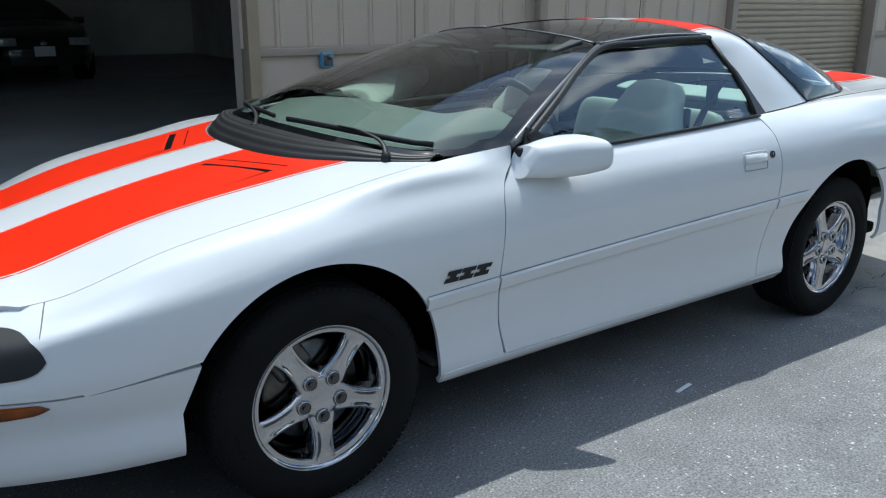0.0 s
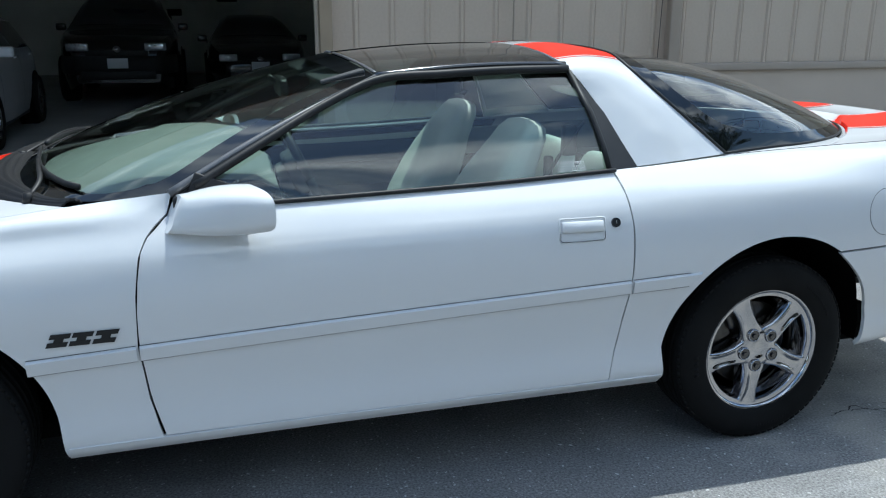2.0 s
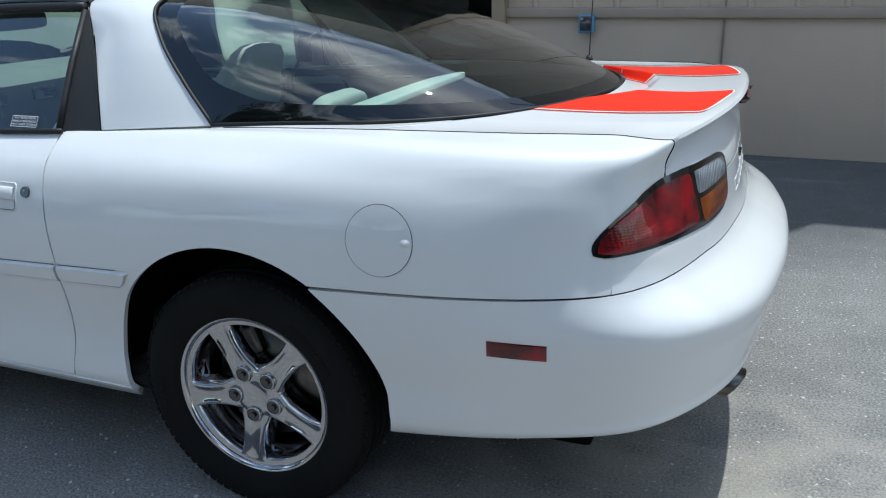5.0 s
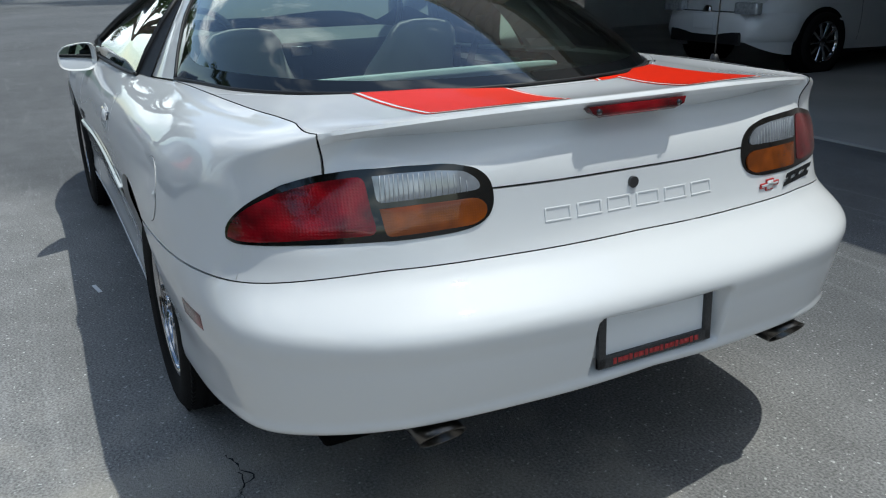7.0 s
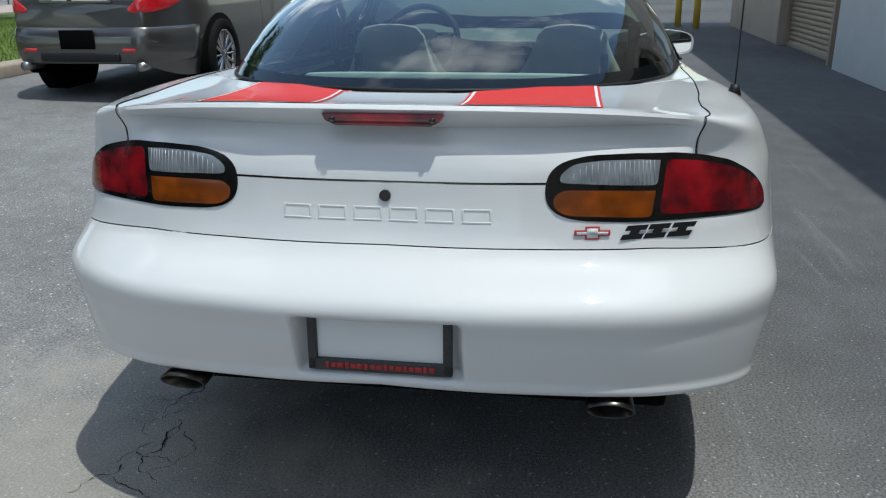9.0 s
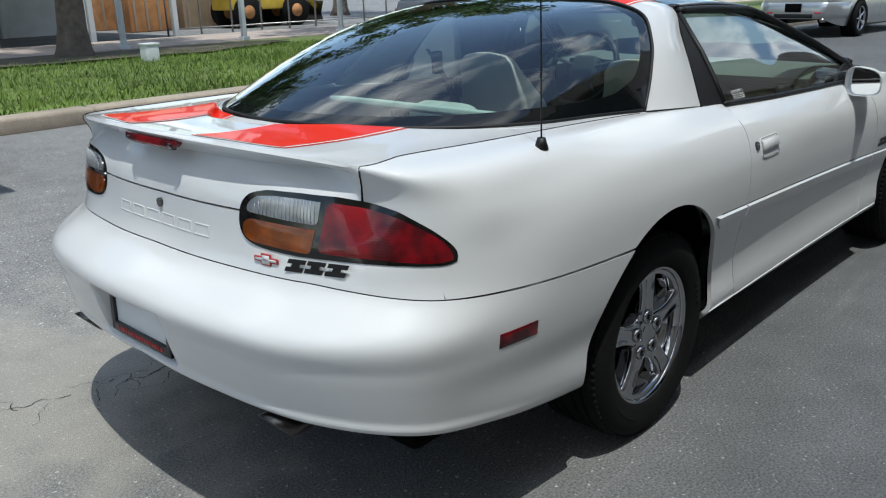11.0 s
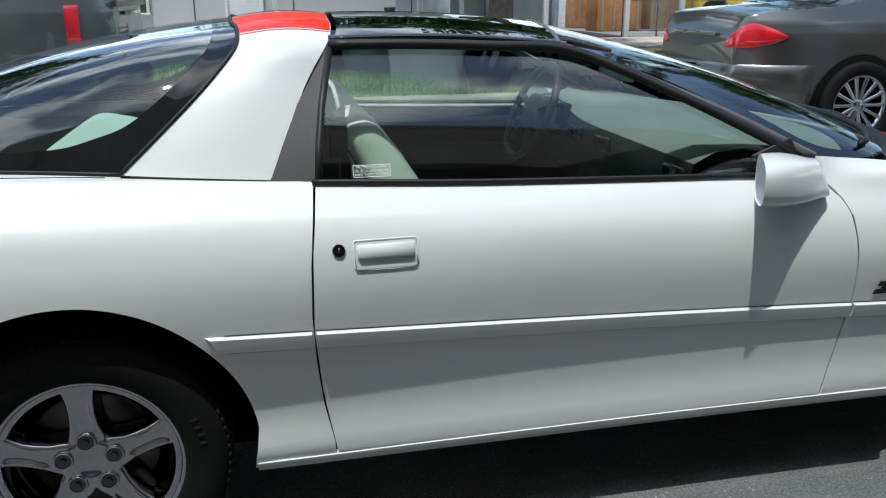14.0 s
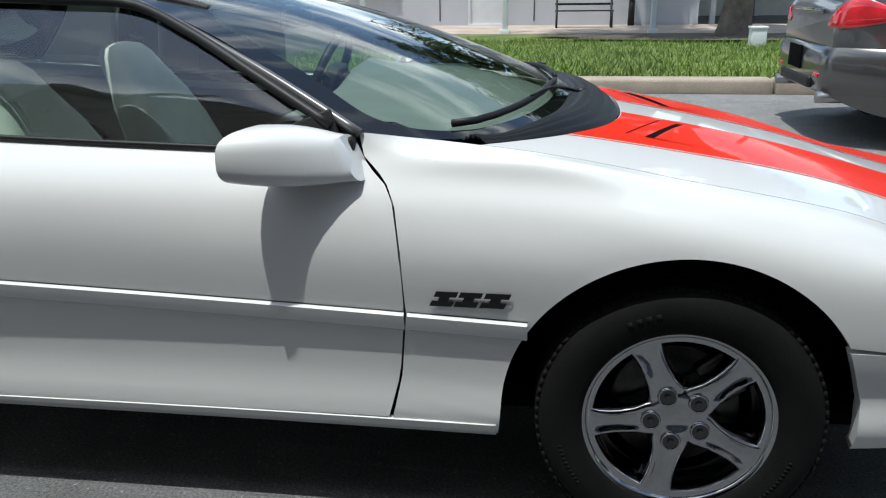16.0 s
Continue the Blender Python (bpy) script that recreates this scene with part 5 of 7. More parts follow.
tube(bm, [tm @ p for p in ring], .015, 8)
wheel_s = part("steering_wheel", bm, M_BLACK, car)
part("airbag_cover", cushion(tm @ Vector((.02, 0, 0)), (.06, .15, .14), .02, pose(0, 0, 0, 0, 24, 0)), M_CABINDARK, wheel_s)
for a in (15, 165, 235, 305):
    part("spoke", tube(bmesh.new(), [tm @ Vector((.012, 0, 0)), tm @ Vector((0, .18 * math.cos(radians(a)), .18 * math.sin(radians(a))))], .016, 8, .5), M_CABINDARK, wheel_s)
part("steering_column", cyl(bmesh.new(), tm @ Vector((.02, 0, 0)), (.40, .38, .83), .05, n=16), M_CABINDARK, wheel_s)
part("inside_mirror", cushion((.19, 0, 1.165), (.035, .25, .065), .02), M_BLACK, car)
part("mirror_stem", cyl(bmesh.new(), (.20, 0, 1.175), (.235, 0, 1.200), .010, n=10), M_BLACK, car)
for s in (1, -1):
    part("sun_visor", box(bmesh.new(), (.045, s * .30, 1.222), (.14, .36, .015), .006, pose(0, 0, 0, 0, 14, 0)), M_CABINDARK, car)
part("cargo_floor", box(bmesh.new(), (-1.50, 0, .72), (1.05, 1.34, .03), .01), M_CARPET, car)
part("cargo_cover", cushion((-1.33, 0, .942), (.17, .98, .030), .01, pose(0, 0, 0, 0, 12, 0)), M_SHADEROLL, car, "pale grey cargo cover roll")
part("headliner", sheet([[roof_point(y, f, -.03) for f in np.linspace(0, 1, 9)] for y in np.linspace(-.05, .05, 3)], None), M_CABIN, car)
part("rear_headliner", sheet([[hoop_point(k, f, -.025) for f in np.linspace(0, 1, 7)] for k in range(24, 57)], None), M_CABIN, car)
# warning sticker in each door window: white outline and small white lettering on the glass
def lettering(text, size, m, material, parent):
    cu = bpy.data.curves.new("lettering", "FONT")
    cu.body, cu.size, cu.align_x = text, size, "CENTER"
    ob = bpy.data.objects.new("lettering", cu)
    me = bpy.data.meshes.new_from_object(ob)
    bpy.data.objects.remove(ob)
    bpy.data.curves.remove(cu)
    me.materials.append(material)
    me.transform(m)
    ob = new("lettering", me)
    ob.parent = parent
    return ob


for s in (1, -1):
    def on_glass(dx, dz, lift=0.0):
        return mirrored(Vector((-.553 - dx, .768 - dz * .62 + lift, .952 + dz)), s)
    W, H = .088, .026
    bm = bmesh.new()
    for (a0, b0), (a1, b1) in (((0, 0), (W, .0012)), ((0, H - .0012), (W, H)), ((0, 0), (.0012, H)), ((W - .0012, 0), (W, H))):
        bm.faces.new([bm.verts.new(on_glass(a, b)) for a, b in ((a0, b0), (a1, b0), (a1, b1), (a0, b1))])
    bmesh.ops.recalc_face_normals(bm, faces=bm.faces[:])
    st = part("window_sticker", bm, M_STICKER, car, "small white-lettered warning sticker", smooth=False)
    for k, line in enumerate(("PROTECTED WITH", "VEHICLE AND RADIO", "ANTI-THEFT SYSTEMS")):
        o, ex = on_glass(W / 2, .0185 - .0075 * k, .0005), Vector((-s, 0, 0))
        ez = (on_glass(0, .01) - on_glass(0, 0)).normalized()
        m = Matrix((ex, ez, ex.cross(ez))).transposed().to_4x4()
        m.translation = o
        lettering(line, .0085, m, M_STICKER, st)

# ---- the yard: ground, kerb, lawn, the workshop building ----
def asphalt(name, base, sealed):
    """Worn asphalt: aggregate, dust and stains at three scales, a few pale specks."""
    m = surf(name, base, 0.82, bump=0.5, bump_scale=260)
    n, l = m.node_tree.nodes, m.node_tree.links
    b = n["Principled BSDF"]
    co = n["Texture Coordinate"]
    big, mid, fine, speck = (n.new("ShaderNodeTexNoise") for _ in range(4))
    for t, sc, de in ((big, .35, 6), (mid, 5.0, 5), (fine, 125.0, 3), (speck, 62.0, 1)):
        t.inputs["Scale"].default_value, t.inputs["Detail"].default_value = sc, de
        l.new(co.outputs["Object"], t.inputs["Vector"])
    val = None
    for t, lo, hi in ((big, .78, 1.25), (mid, .88, 1.12), (fine, .52, 1.55)):
        r = n.new("ShaderNodeMapRange")
        r.inputs["From Min"].default_value, r.inputs["From Max"].default_value = .3, .7
        r.inputs["To Min"].default_value, r.inputs["To Max"].default_value = lo, hi
        l.new(t.outputs["Fac"], r.inputs["Value"])
        if val is None:
            val = r.outputs["Result"]
        else:
            k = n.new("ShaderNodeMath")
            k.operation = "MULTIPLY"
            l.new(val, k.inputs[0])
            l.new(r.outputs["Result"], k.inputs[1])
            val = k.outputs["Value"]
    ramp = n.new("ShaderNodeValToRGB")
    ramp.color_ramp.elements[0].position, ramp.color_ramp.elements[1].position = .69, .74
    l.new(speck.outputs["Fac"], ramp.inputs["Fac"])
    k = n.new("ShaderNodeMath")
    k.operation = "MULTIPLY_ADD"
    k.inputs[1].default_value = 1.7
    l.new(ramp.outputs["Color"], k.inputs[0])
    l.new(val, k.inputs[2])
    v = n.new("ShaderNodeVectorMath")
    v.operation = "SCALE"
    l.new(k.outputs["Value"], v.inputs["Scale"])
    # a newer, darker lane of sealed asphalt runs along the workshop, with an uneven edge
    xyz, edge, lane, fade, mix = n.new("ShaderNodeSeparateXYZ"), n.new("ShaderNodeMath"), n.new("ShaderNodeMath"), n.new("ShaderNodeMapRange"), n.new("ShaderNodeMix")
    l.new(co.outputs["Object"], xyz.inputs["Vector"])
    edge.operation = lane.operation = "MULTIPLY_ADD"
    edge.inputs[1].default_value = 1.6
    l.new(big.outputs["Fac"], edge.inputs[0])
    l.new(xyz.outputs["Y"], edge.inputs[2])
    lane.inputs[1].default_value = -.62
    l.new(xyz.outputs["X"], lane.inputs[0])
    l.new(edge.outputs["Value"], lane.inputs[2])
    fade.interpolation_type = "SMOOTHSTEP"
    fade.inputs["From Min"].default_value, fade.inputs["From Max"].default_value = .35, 1.25
    fade.inputs["To Min"].default_value, fade.inputs["To Max"].default_value = 1.0, 0.0
    l.new(lane.outputs["Value"], fade.inputs["Value"])
    mix.data_type = "RGBA"
    mix.inputs["A"].default_value, mix.inputs["B"].default_value = (*base, 1), (*sealed, 1)
    l.new(fade.outputs["Result"], mix.inputs["Factor"])
    l.new(mix.outputs["Result"], v.inputs[0])
    # pale scuffs left by tyres, drawn out along the yard
    turn, scuff, thin, add = n.new("ShaderNodeMapping"), n.new("ShaderNodeTexNoise"), n.new("ShaderNodeMapRange"), n.new("ShaderNodeVectorMath")
    turn.inputs["Rotation"].default_value, turn.inputs["Scale"].default_value = (0, 0, .35), (.55, 9.0, 1.0)
    scuff.inputs["Scale"].default_value, scuff.inputs["Detail"].default_value, scuff.inputs["Distortion"].default_value = 1.3, 4.0, .6
    l.new(co.outputs["Object"], turn.inputs["Vector"])
    l.new(turn.outputs["Vector"], scuff.inputs["Vector"])
    thin.inputs["From Min"].default_value, thin.inputs["From Max"].default_value = .60, .78
    thin.inputs["To Min"].default_value, thin.inputs["To Max"].default_value = 0.0, .05
    l.new(scuff.outputs["Fac"], thin.inputs["Value"])
    l.new(v.outputs["Vector"], add.inputs[0])
    l.new(thin.outputs["Result"], add.inputs[1])
    # sand has gathered in one hollow of the yard
    far, grains, inside, sand = n.new("ShaderNodeVectorMath"), n.new("ShaderNodeMath"), n.new("ShaderNodeMapRange"), n.new("ShaderNodeMix")
    far.operation = "DISTANCE"
    far.inputs[1].default_value = (-2.5, .98, 0)
    l.new(co.outputs["Object"], far.inputs[0])
    grains.operation = "MULTIPLY_ADD"
    grains.inputs[1].default_value = -2.2
    l.new(mid.outputs["Fac"], grains.inputs[0])
    l.new(far.outputs["Value"], grains.inputs[2])
    inside.inputs["From Min"].default_value, inside.inputs["From Max"].default_value = -.75, .10
    inside.inputs["To Min"].default_value, inside.inputs["To Max"].default_value = .55, 0.0
    l.new(grains.outputs["Value"], inside.inputs["Value"])
    sand.data_type = "RGBA"
    sand.inputs["B"].default_value = (.36, .33, .28, 1)
    l.new(inside.outputs["Result"], sand.inputs["Factor"])
    l.new(add.outputs["Vector"], sand.inputs["A"])
    l.new(sand.outputs["Result"], b.inputs["Base Color"])
    return m


M_ASPHALT = asphalt("asphalt", (0.195, 0.193, 0.190), (0.095, 0.097, 0.100))
M_KERB = surf("kerb_concrete", (0.36, 0.30, 0.235), 0.9, vary=0.2, vary_scale=2.5, grain=0.15, bump=0.3, bump_scale=90)
M_CONCRETE = surf("concrete", (0.42, 0.40, 0.36), 0.9, vary=0.15, vary_scale=1.5, grain=0.12, bump=0.3, bump_scale=120)
M_SIDING = surf("beige_metal_siding", (0.48, 0.380, 0.295), 0.5, vary=0.05, vary_scale=1.5, grain=0.03, bump_scale=40)
M_STUCCO = surf("beige_stucco", (0.49, 0.392, 0.308), 0.85, vary=0.07, vary_scale=1.2, bump=0.35, bump_scale=160)
M_TRIM = surf("beige_trim", (0.33, 0.262, 0.205), 0.5, vary=0.06)
M_JAMB = surf("tan_jamb", (0.30, 0.225, 0.15), 0.6, vary=0.1)
M_SHUTTER = surf("tan_shutter", (0.36, 0.28, 0.19), 0.5, vary=0.06)
M_WHITEDOOR = surf("white_panel", (0.62, 0.63, 0.64), 0.5, vary=0.04)
M_GARAGE = surf("garage_wall", (0.72, 0.73, 0.70), 0.9, vary=0.15, vary_scale=.8)
M_GARFLOOR = surf("garage_floor", (0.32, 0.32, 0.31), 0.4, vary=0.2, vary_scale=1.2)
M_GRASS = surf("grass", (0.12, 0.185, 0.03), 0.85, vary=0.3, vary_scale=.8, grain=0.2, bump_scale=30)
M_SOIL = surf("lawn_soil", (0.12, 0.16, 0.035), 0.95, vary=0.35, vary_scale=1.0, grain=0.35, bump=0.6, bump_scale=25)
M_BARK = surf("bark", (0.14, 0.11, 0.085), 0.95, vary=0.3, vary_scale=6, bump=0.9, bump_scale=22)
M_LEAF = surf("leaves", (0.045, 0.085, 0.018), 0.6, vary=0.4, vary_scale=1.2)
M_BLDG = surf("white_render", (0.44, 0.445, 0.47), 0.9, vary=0.05, vary_scale=.6, bump=0.2, bump_scale=80)
M_BLUE = surf("blue_plastic", (0.10, 0.27, 0.42), 0.4)
M_YELLOW = surf("yellow_paint", (0.62, 0.42, 0.05), 0.5, vary=0.1)
M_BLUEGREY = surf("dark_window", (0.03, 0.035, 0.045), 0.08, coat=1.0)
M_GREEN = surf("dumpster_green", (0.02, 0.11, 0.06), 0.6, vary=0.2)


def block(name, c, s, material, label="", category="", bevel=0.0, kind="structure", group=""):
    return tagged(part(name, box(bmesh.new(), c, s, bevel), material, None, smooth=False), label, category, group, kind)


# one sheet of ground to the horizon, gently uneven near the car
n = 60
gx = np.concatenate([[-900, -200, -60], np.linspace(-20, 30, n), [70, 200, 900]])
gy = np.concatenate([[-900, -200, -60], np.linspace(-16, 9, 80), [20, 60, 200, 900]])
def rise(y):
    """The yard climbs a little towards the kerb."""
    f = min(max(0.0, (y - 1.3) / 1.9), 1.0)
    far = min(max(0.0, (y - 5.9) / 2.5), 1.0)  # and falls away under the lawn
    return (.16 * f * f * (3 - 2 * f) + .02 * min(max(0.0, y - 3.0), 2.6)) * (1 - far) - .12 * far


rows = [[Vector((x, y, rise(y))) for x in gx] for y in gy]
ground = tagged(part("ground", sheet(rows, (0, 0, -5)), M_ASPHALT, None), "worn grey asphalt yard with stains and specks", "asphalt", kind="structure")

# kerb in lengths, then lawn and walkway
def lawn_height(y):
    """The lawn slopes gently down to the walkway."""
    return .33 - .030 * (y - 5.84)


for k in range(22):
    x = -18 + k * 3.0
    bm = box(bmesh.new(), (x + 1.5, 5.72, .27), (2.985, .28, .16), .03)
    tagged(part("kerb", bm, M_KERB, None), "pale concrete kerb along the lawn", "kerb", "kerb lengths", "structure")
tagged(part("lawn", sheet([[Vector((x, y, lawn_height(y) + .03 * noise.noise(Vector((x * .3, y * .3, 0))))) for x in np.linspace(-40, 60, 80)] for y in np.linspace(5.84, 18.7, 40)], (0, 10, -5)), M_SOIL, None), "green lawn of rough grass behind the kerb", "lawn", kind="structure")
rng = np.random.default_rng(3)
N = 70000
px, py = rng.uniform(-9, 22, N), 5.86 + 9.5 * rng.uniform(0, 1, N) ** 1.35
hgt, ang, lean = rng.uniform(.04, .13, N), rng.uniform(0, 6.283, N), rng.uniform(-.07, .07, (N, 2))
wid = rng.uniform(.006, .016, N)
base = np.stack([px, py, lawn_height(py) - .02], 1)
side = np.stack([np.cos(ang) * wid, np.sin(ang) * wid, np.zeros(N)], 1)
tip = base + np.stack([lean[:, 0], lean[:, 1], hgt], 1)
verts = np.stack([base - side, base + side, tip], 1).reshape(-1, 3)
me = bpy.data.meshes.new("grass")
me.from_pydata(verts.tolist(), [], np.arange(3 * N).reshape(-1, 3).tolist())
me.materials.append(M_GRASS)
tagged(new("grass", me), "thick green grass blades on the lawn", "grass", kind="stuff")

# the workshop: beige wall along the yard, ribbed above a plain plinth
WALL_Y, WALL_H = -3.75, 6.2
def wall_run(x0, x1, name, lo=0.0):
    w = block(name, ((x0 + x1) / 2, WALL_Y - .14, (WALL_H + lo) / 2), (x1 - x0, .20, WALL_H - lo), M_STUCCO, "beige workshop wall with ribbed metal siding over a plain plinth", "wall")
    if lo == 0.0:
        t = part("trim", box(bmesh.new(), ((x0 + x1) / 2, WALL_Y + .005, .975), (x1 - x0 - .02, .07, .07), .008), M_TRIM, w)
        p = part("plinth", box(bmesh.new(), ((x0 + x1) / 2, WALL_Y - .02, .47), (x1 - x0 - .01, .05, .94), .004), M_STUCCO, w)
    z0 = max(lo, 1.01)
    k, x = 0, x0
    mesh = None
    while x < x1 - .02:
        wd = min(.30, x1 - x)
        if wd == .30 and mesh is not None:
            ob = new("siding_panel", mesh)
            ob.parent = w
        else:
            bm = bmesh.new()
            h = WALL_H - z0
            prof = [(-wd / 2, -.03), (-wd / 2 + .002, .0), (-wd / 2 + .018, .016), (-wd / 2 + .034, .016), (-wd / 2 + .05, .0), (wd / 2 - .004, .0), (wd / 2 - .002, -.03)]
            sheet([[Vector((a, b, z)) for a, b in prof] for z in (-h / 2, h / 2)], (0, -1, 0), bm=bm)
            ob = part("siding_panel", bm, M_SIDING, w, smooth=False)
            if wd == .30:
                mesh = ob.data
        ob.location = (x + wd / 2, WALL_Y - .035, (WALL_H + z0) / 2)
        x += .30
    return w


wall_run(-6.8, -.47, "wall_workshop_1")
wall_run(-.47, 3.18, "wall_over_opening", 4.3)
wall_run(3.18, 4.22, "wall_workshop_2")
wall_run(4.22, 7.3, "wall_over_door", 3.2)
wall_run(7.3, 7.65, "wall_workshop_3")
wall_run(7.65, 10.75, "wall_over_shutter", 3.6)
wall_run(10.75, 15.5, "wall_workshop_4")
wall_run(-10.3, -6.8, "wall_over_shutter_2", 3.6)
wall_run(-24.0, -10.3, "wall_workshop_5")
block("wall_end", (15.4, -8.7, WALL_H / 2), (.2, 9.6, WALL_H), M_STUCCO, "beige end wall of the workshop", "wall")
block("roof", (-4.2, -11.9, WALL_H + .05), (39.5, 16.3, .2), M_CONCRETE, "flat roof of the workshop", "roof")
# jambs, downpipe, boxes
for x in (-.52, 3.23):
    block("door_jamb", (x, WALL_Y + .0, 2.15), (.10, .16, 4.3), M_JAMB, "tan steel jamb of the workshop opening", "door jamb", .006)
for x in (-6.85, -10.25, 7.70, 10.70):
    block("door_jamb", (x, WALL_Y + .0, 1.8), (.10, .14, 3.6), M_TRIM, "tan steel jamb beside a roller shutter", "door jamb", .006)
pipe = tagged(part("downpipe", box(bmesh.new(), (-3.62, WALL_Y + .075, 3.9), (.11, .09, 7.4), .012), M_TRIM, None), "square beige rain downpipe on the wall", "downpipe")
part("pipe_shoe", box(bmesh.new(), (-3.62, WALL_Y + .12, .17), (.11, .16, .08), .012, pose(0, 0, 0, -35, 0, 0)), M_TRIM, pipe)
part("pipe_strap", box(bmesh.new(), (-3.62, WALL_Y + .075, 1.6), (.14, .10, .03), .004), M_TRIM, pipe)
for x in (-1.18,):
    ob = tagged(part("outlet_box", box(bmesh.new(), (x, WALL_Y + .045, .90), (.11, .08, .13), .012), M_BLUE, None), "small blue weatherproof outlet box on the wall", "outlet box")
    part("outlet_lid", box(bmesh.new(), (x, WALL_Y + .089, .905), (.085, .012, .10), .006), M_BLUEGREY, ob)
part("conduit", cyl(bmesh.new(), (-2.12, WALL_Y + .02, .0), (-2.12, WALL_Y + .02, 3.4), .008, n=8), M_TRIM, ob)


def shutter(x0, x1, z1, material, name, label):
    sh = thing(name, label, "roller shutter")
    mesh = None
    k = 0
    for z in np.arange(.03, z1, .075):
        if mesh is None:
            bm = sheet([[Vector((x, b, a)) for a, b in ((0, 0), (.012, .016), (.040, .020), (.066, .012), (.074, .0))] for x in (x0, x1)], (0, -50, 0))
            ob = part("slat", bm, material, sh)
            mesh = ob.data
        else:
            ob = new("slat", mesh)
            ob.parent = sh
        ob.location = (0, WALL_Y - .14, z)
    part("bottom_bar", box(bmesh.new(), ((x0 + x1) / 2, WALL_Y - .12, .03), (x1 - x0, .05, .06), .006), M_TRIM, sh)


shutter(-10.2, -6.9, 3.6, M_SHUTTER, "roller_shutter", "closed tan roller shutter with horizontal slats")
shutter(7.75, 10.65, 3.6, M_SHUTTER, "roller_shutter", "closed tan roller shutter beyond the white door")
wd = thing("white_door", "plain white hinged door panel standing open", "door")
part("leaf", box(bmesh.new(), (6.2, -3.66, 1.55), (2.2, .05, 3.1), .006), M_WHITEDOOR, wd)
part("handle", box(bmesh.new(), (5.2, -3.61, 1.05), (.03, .05, .16), .006), M_STEEL, wd)
block("door_recess", (5.76, -4.0, 1.6), (3.1, .06, 3.2), M_GARAGE, "dark doorway behind the white door", "doorway")
# garage space behind the opening
block("garage_floor", (1.6, -11.95, .008), (15.0, 16.0, .02), M_GARFLOOR, "smooth dark grey garage floor", "floor")
block("garage_wall_back", (1.6, -20.1, 2.6), (15.2, .2, 5.2), M_GARAGE, "dark rear wall of the garage", "wall")
block("garage_wall_side", (-5.9, -12.2, 2.6), (.2, 15.8, 5.2), M_GARAGE, "dark side wall of the garage", "wall")
block("garage_wall_side", (9.1, -12.2, 2.6), (.2, 15.8, 5.2), M_GARAGE, "dark side wall of the garage", "wall")
block("ceiling", (1.6, -12.2, 5.25), (15.2, 16.0, .1), M_GARAGE, "dark garage ceiling", "ceiling")
for x, z in ((1.05, 2.0), (1.05, 1.55), (-.35, 1.9)):
    tagged(part("wall_panel", box(bmesh.new(), (x, -19.97, z), (.5, .05, .16), .01), M_DARK, None), "dark panel on the garage wall", "wall panel")

# across the lawn: paved walkway, white building with posts, a bench and an ash stand
M_PAVING = surf("pinkish_paving", (0.44, 0.36, 0.31), 0.9, vary=0.18, vary_scale=1.2, grain=0.1, bump=0.3, bump_scale=90)
M_ORANGE = surf("weathered_orange_paint", (0.42, 0.19, 0.07), 0.7, vary=0.25, vary_scale=3.0)
M_EARTH = surf("trodden_earth", (0.085, 0.070, 0.048), 0.95, vary=0.4, vary_scale=1.5, grain=0.3, bump=0.5, bump_scale=30)
block("walkway", (8, 20.75, -.09), (90, 4.1, .14), M_PAVING, "pale pinkish paving beside the white building", "walkway")
bld = block("white_building", (-6.1, 27.2, 2.1), (22, 9, 4.4), M_BLDG, "white rendered single-storey building across the lawn", "building", kind="")
for x, w, z, h in ((-9.0, 1.5, 1.5, 1.3), (-4.6, 1.5, 1.5, 1.3), (-1.2, 1.0, 1.05, 2.1)):
    wi = part("door" if h > 2 else "window", box(bmesh.new(), (x, 22.68, z), (w, .08, h), .01), M_WHITEDOOR if h > 2 else M_BLUEGREY, bld)
    part("sill", box(bmesh.new(), (x, 22.62, z - h / 2), (w + .1, .12, .06), .01), M_WHITEDOOR, wi)
    for dx in (-w / 2, w / 2):
        part("frame", box(bmesh.new(), (x + dx, 22.63, z), (.08, .10, h), .01), M_WHITEDOOR, wi)
for x in (-7.0, -2.6, .2, 3.7):  # dark joints between the wall's panels
    part("wall_joint", box(bmesh.new(), (x, 22.69, 1.9), (.03, .03, 3.6)), M_GREYTRIM, bld)
part("roof_edge", box(bmesh.new(), (-6.1, 27.0, 4.4), (22.6, 10.0, .25), .02), M_WHITEDOOR, bld)
shed = block("open_shed", (8.2, 27.0, 3.0), (6.4, 8.0, .22), M_BLDG, "open shed with a flat roof beside the white building", "shed", kind="")
for x in (5.4, 8.2, 11.0):
    for y in (23.4, 30.6):
        part("shed_post", box(bmesh.new(), (x, y, 1.4), (.16, .16, 3.1), .01), M_WHITEDOOR, shed)
part("back_wall", box(bmesh.new(), (8.2, 30.9, 1.4), (6.2, .12, 3.1), .01), M_GARAGE, shed)
post = thing("canopy_post", "slim white post at the edge of the paving", "post", "canopy posts")
part("shaft", box(bmesh.new(), (0, 0, 1.9), (.13, .13, 3.8), .01), M_WHITEDOOR, post)
part("foot", box(bmesh.new(), (0, 0, .05), (.24, .24, .1), .01), M_WHITEDOOR, post)
post.location = (-7.7, 18.85, -.03)
for x in (-4.05, -.40, 3.24, 6.90, 10.55, 14.2):
    copy_thing(post, pose(x, 18.85, -.03))
bench = thing("bench", "dark metal bench beside the white wall", "bench")
for k in range(4):
    part("seat_slat", box(bmesh.new(), (0, -.05 - .1 * k, .45), (1.6, .08, .03), .005), M_BLACK, bench)
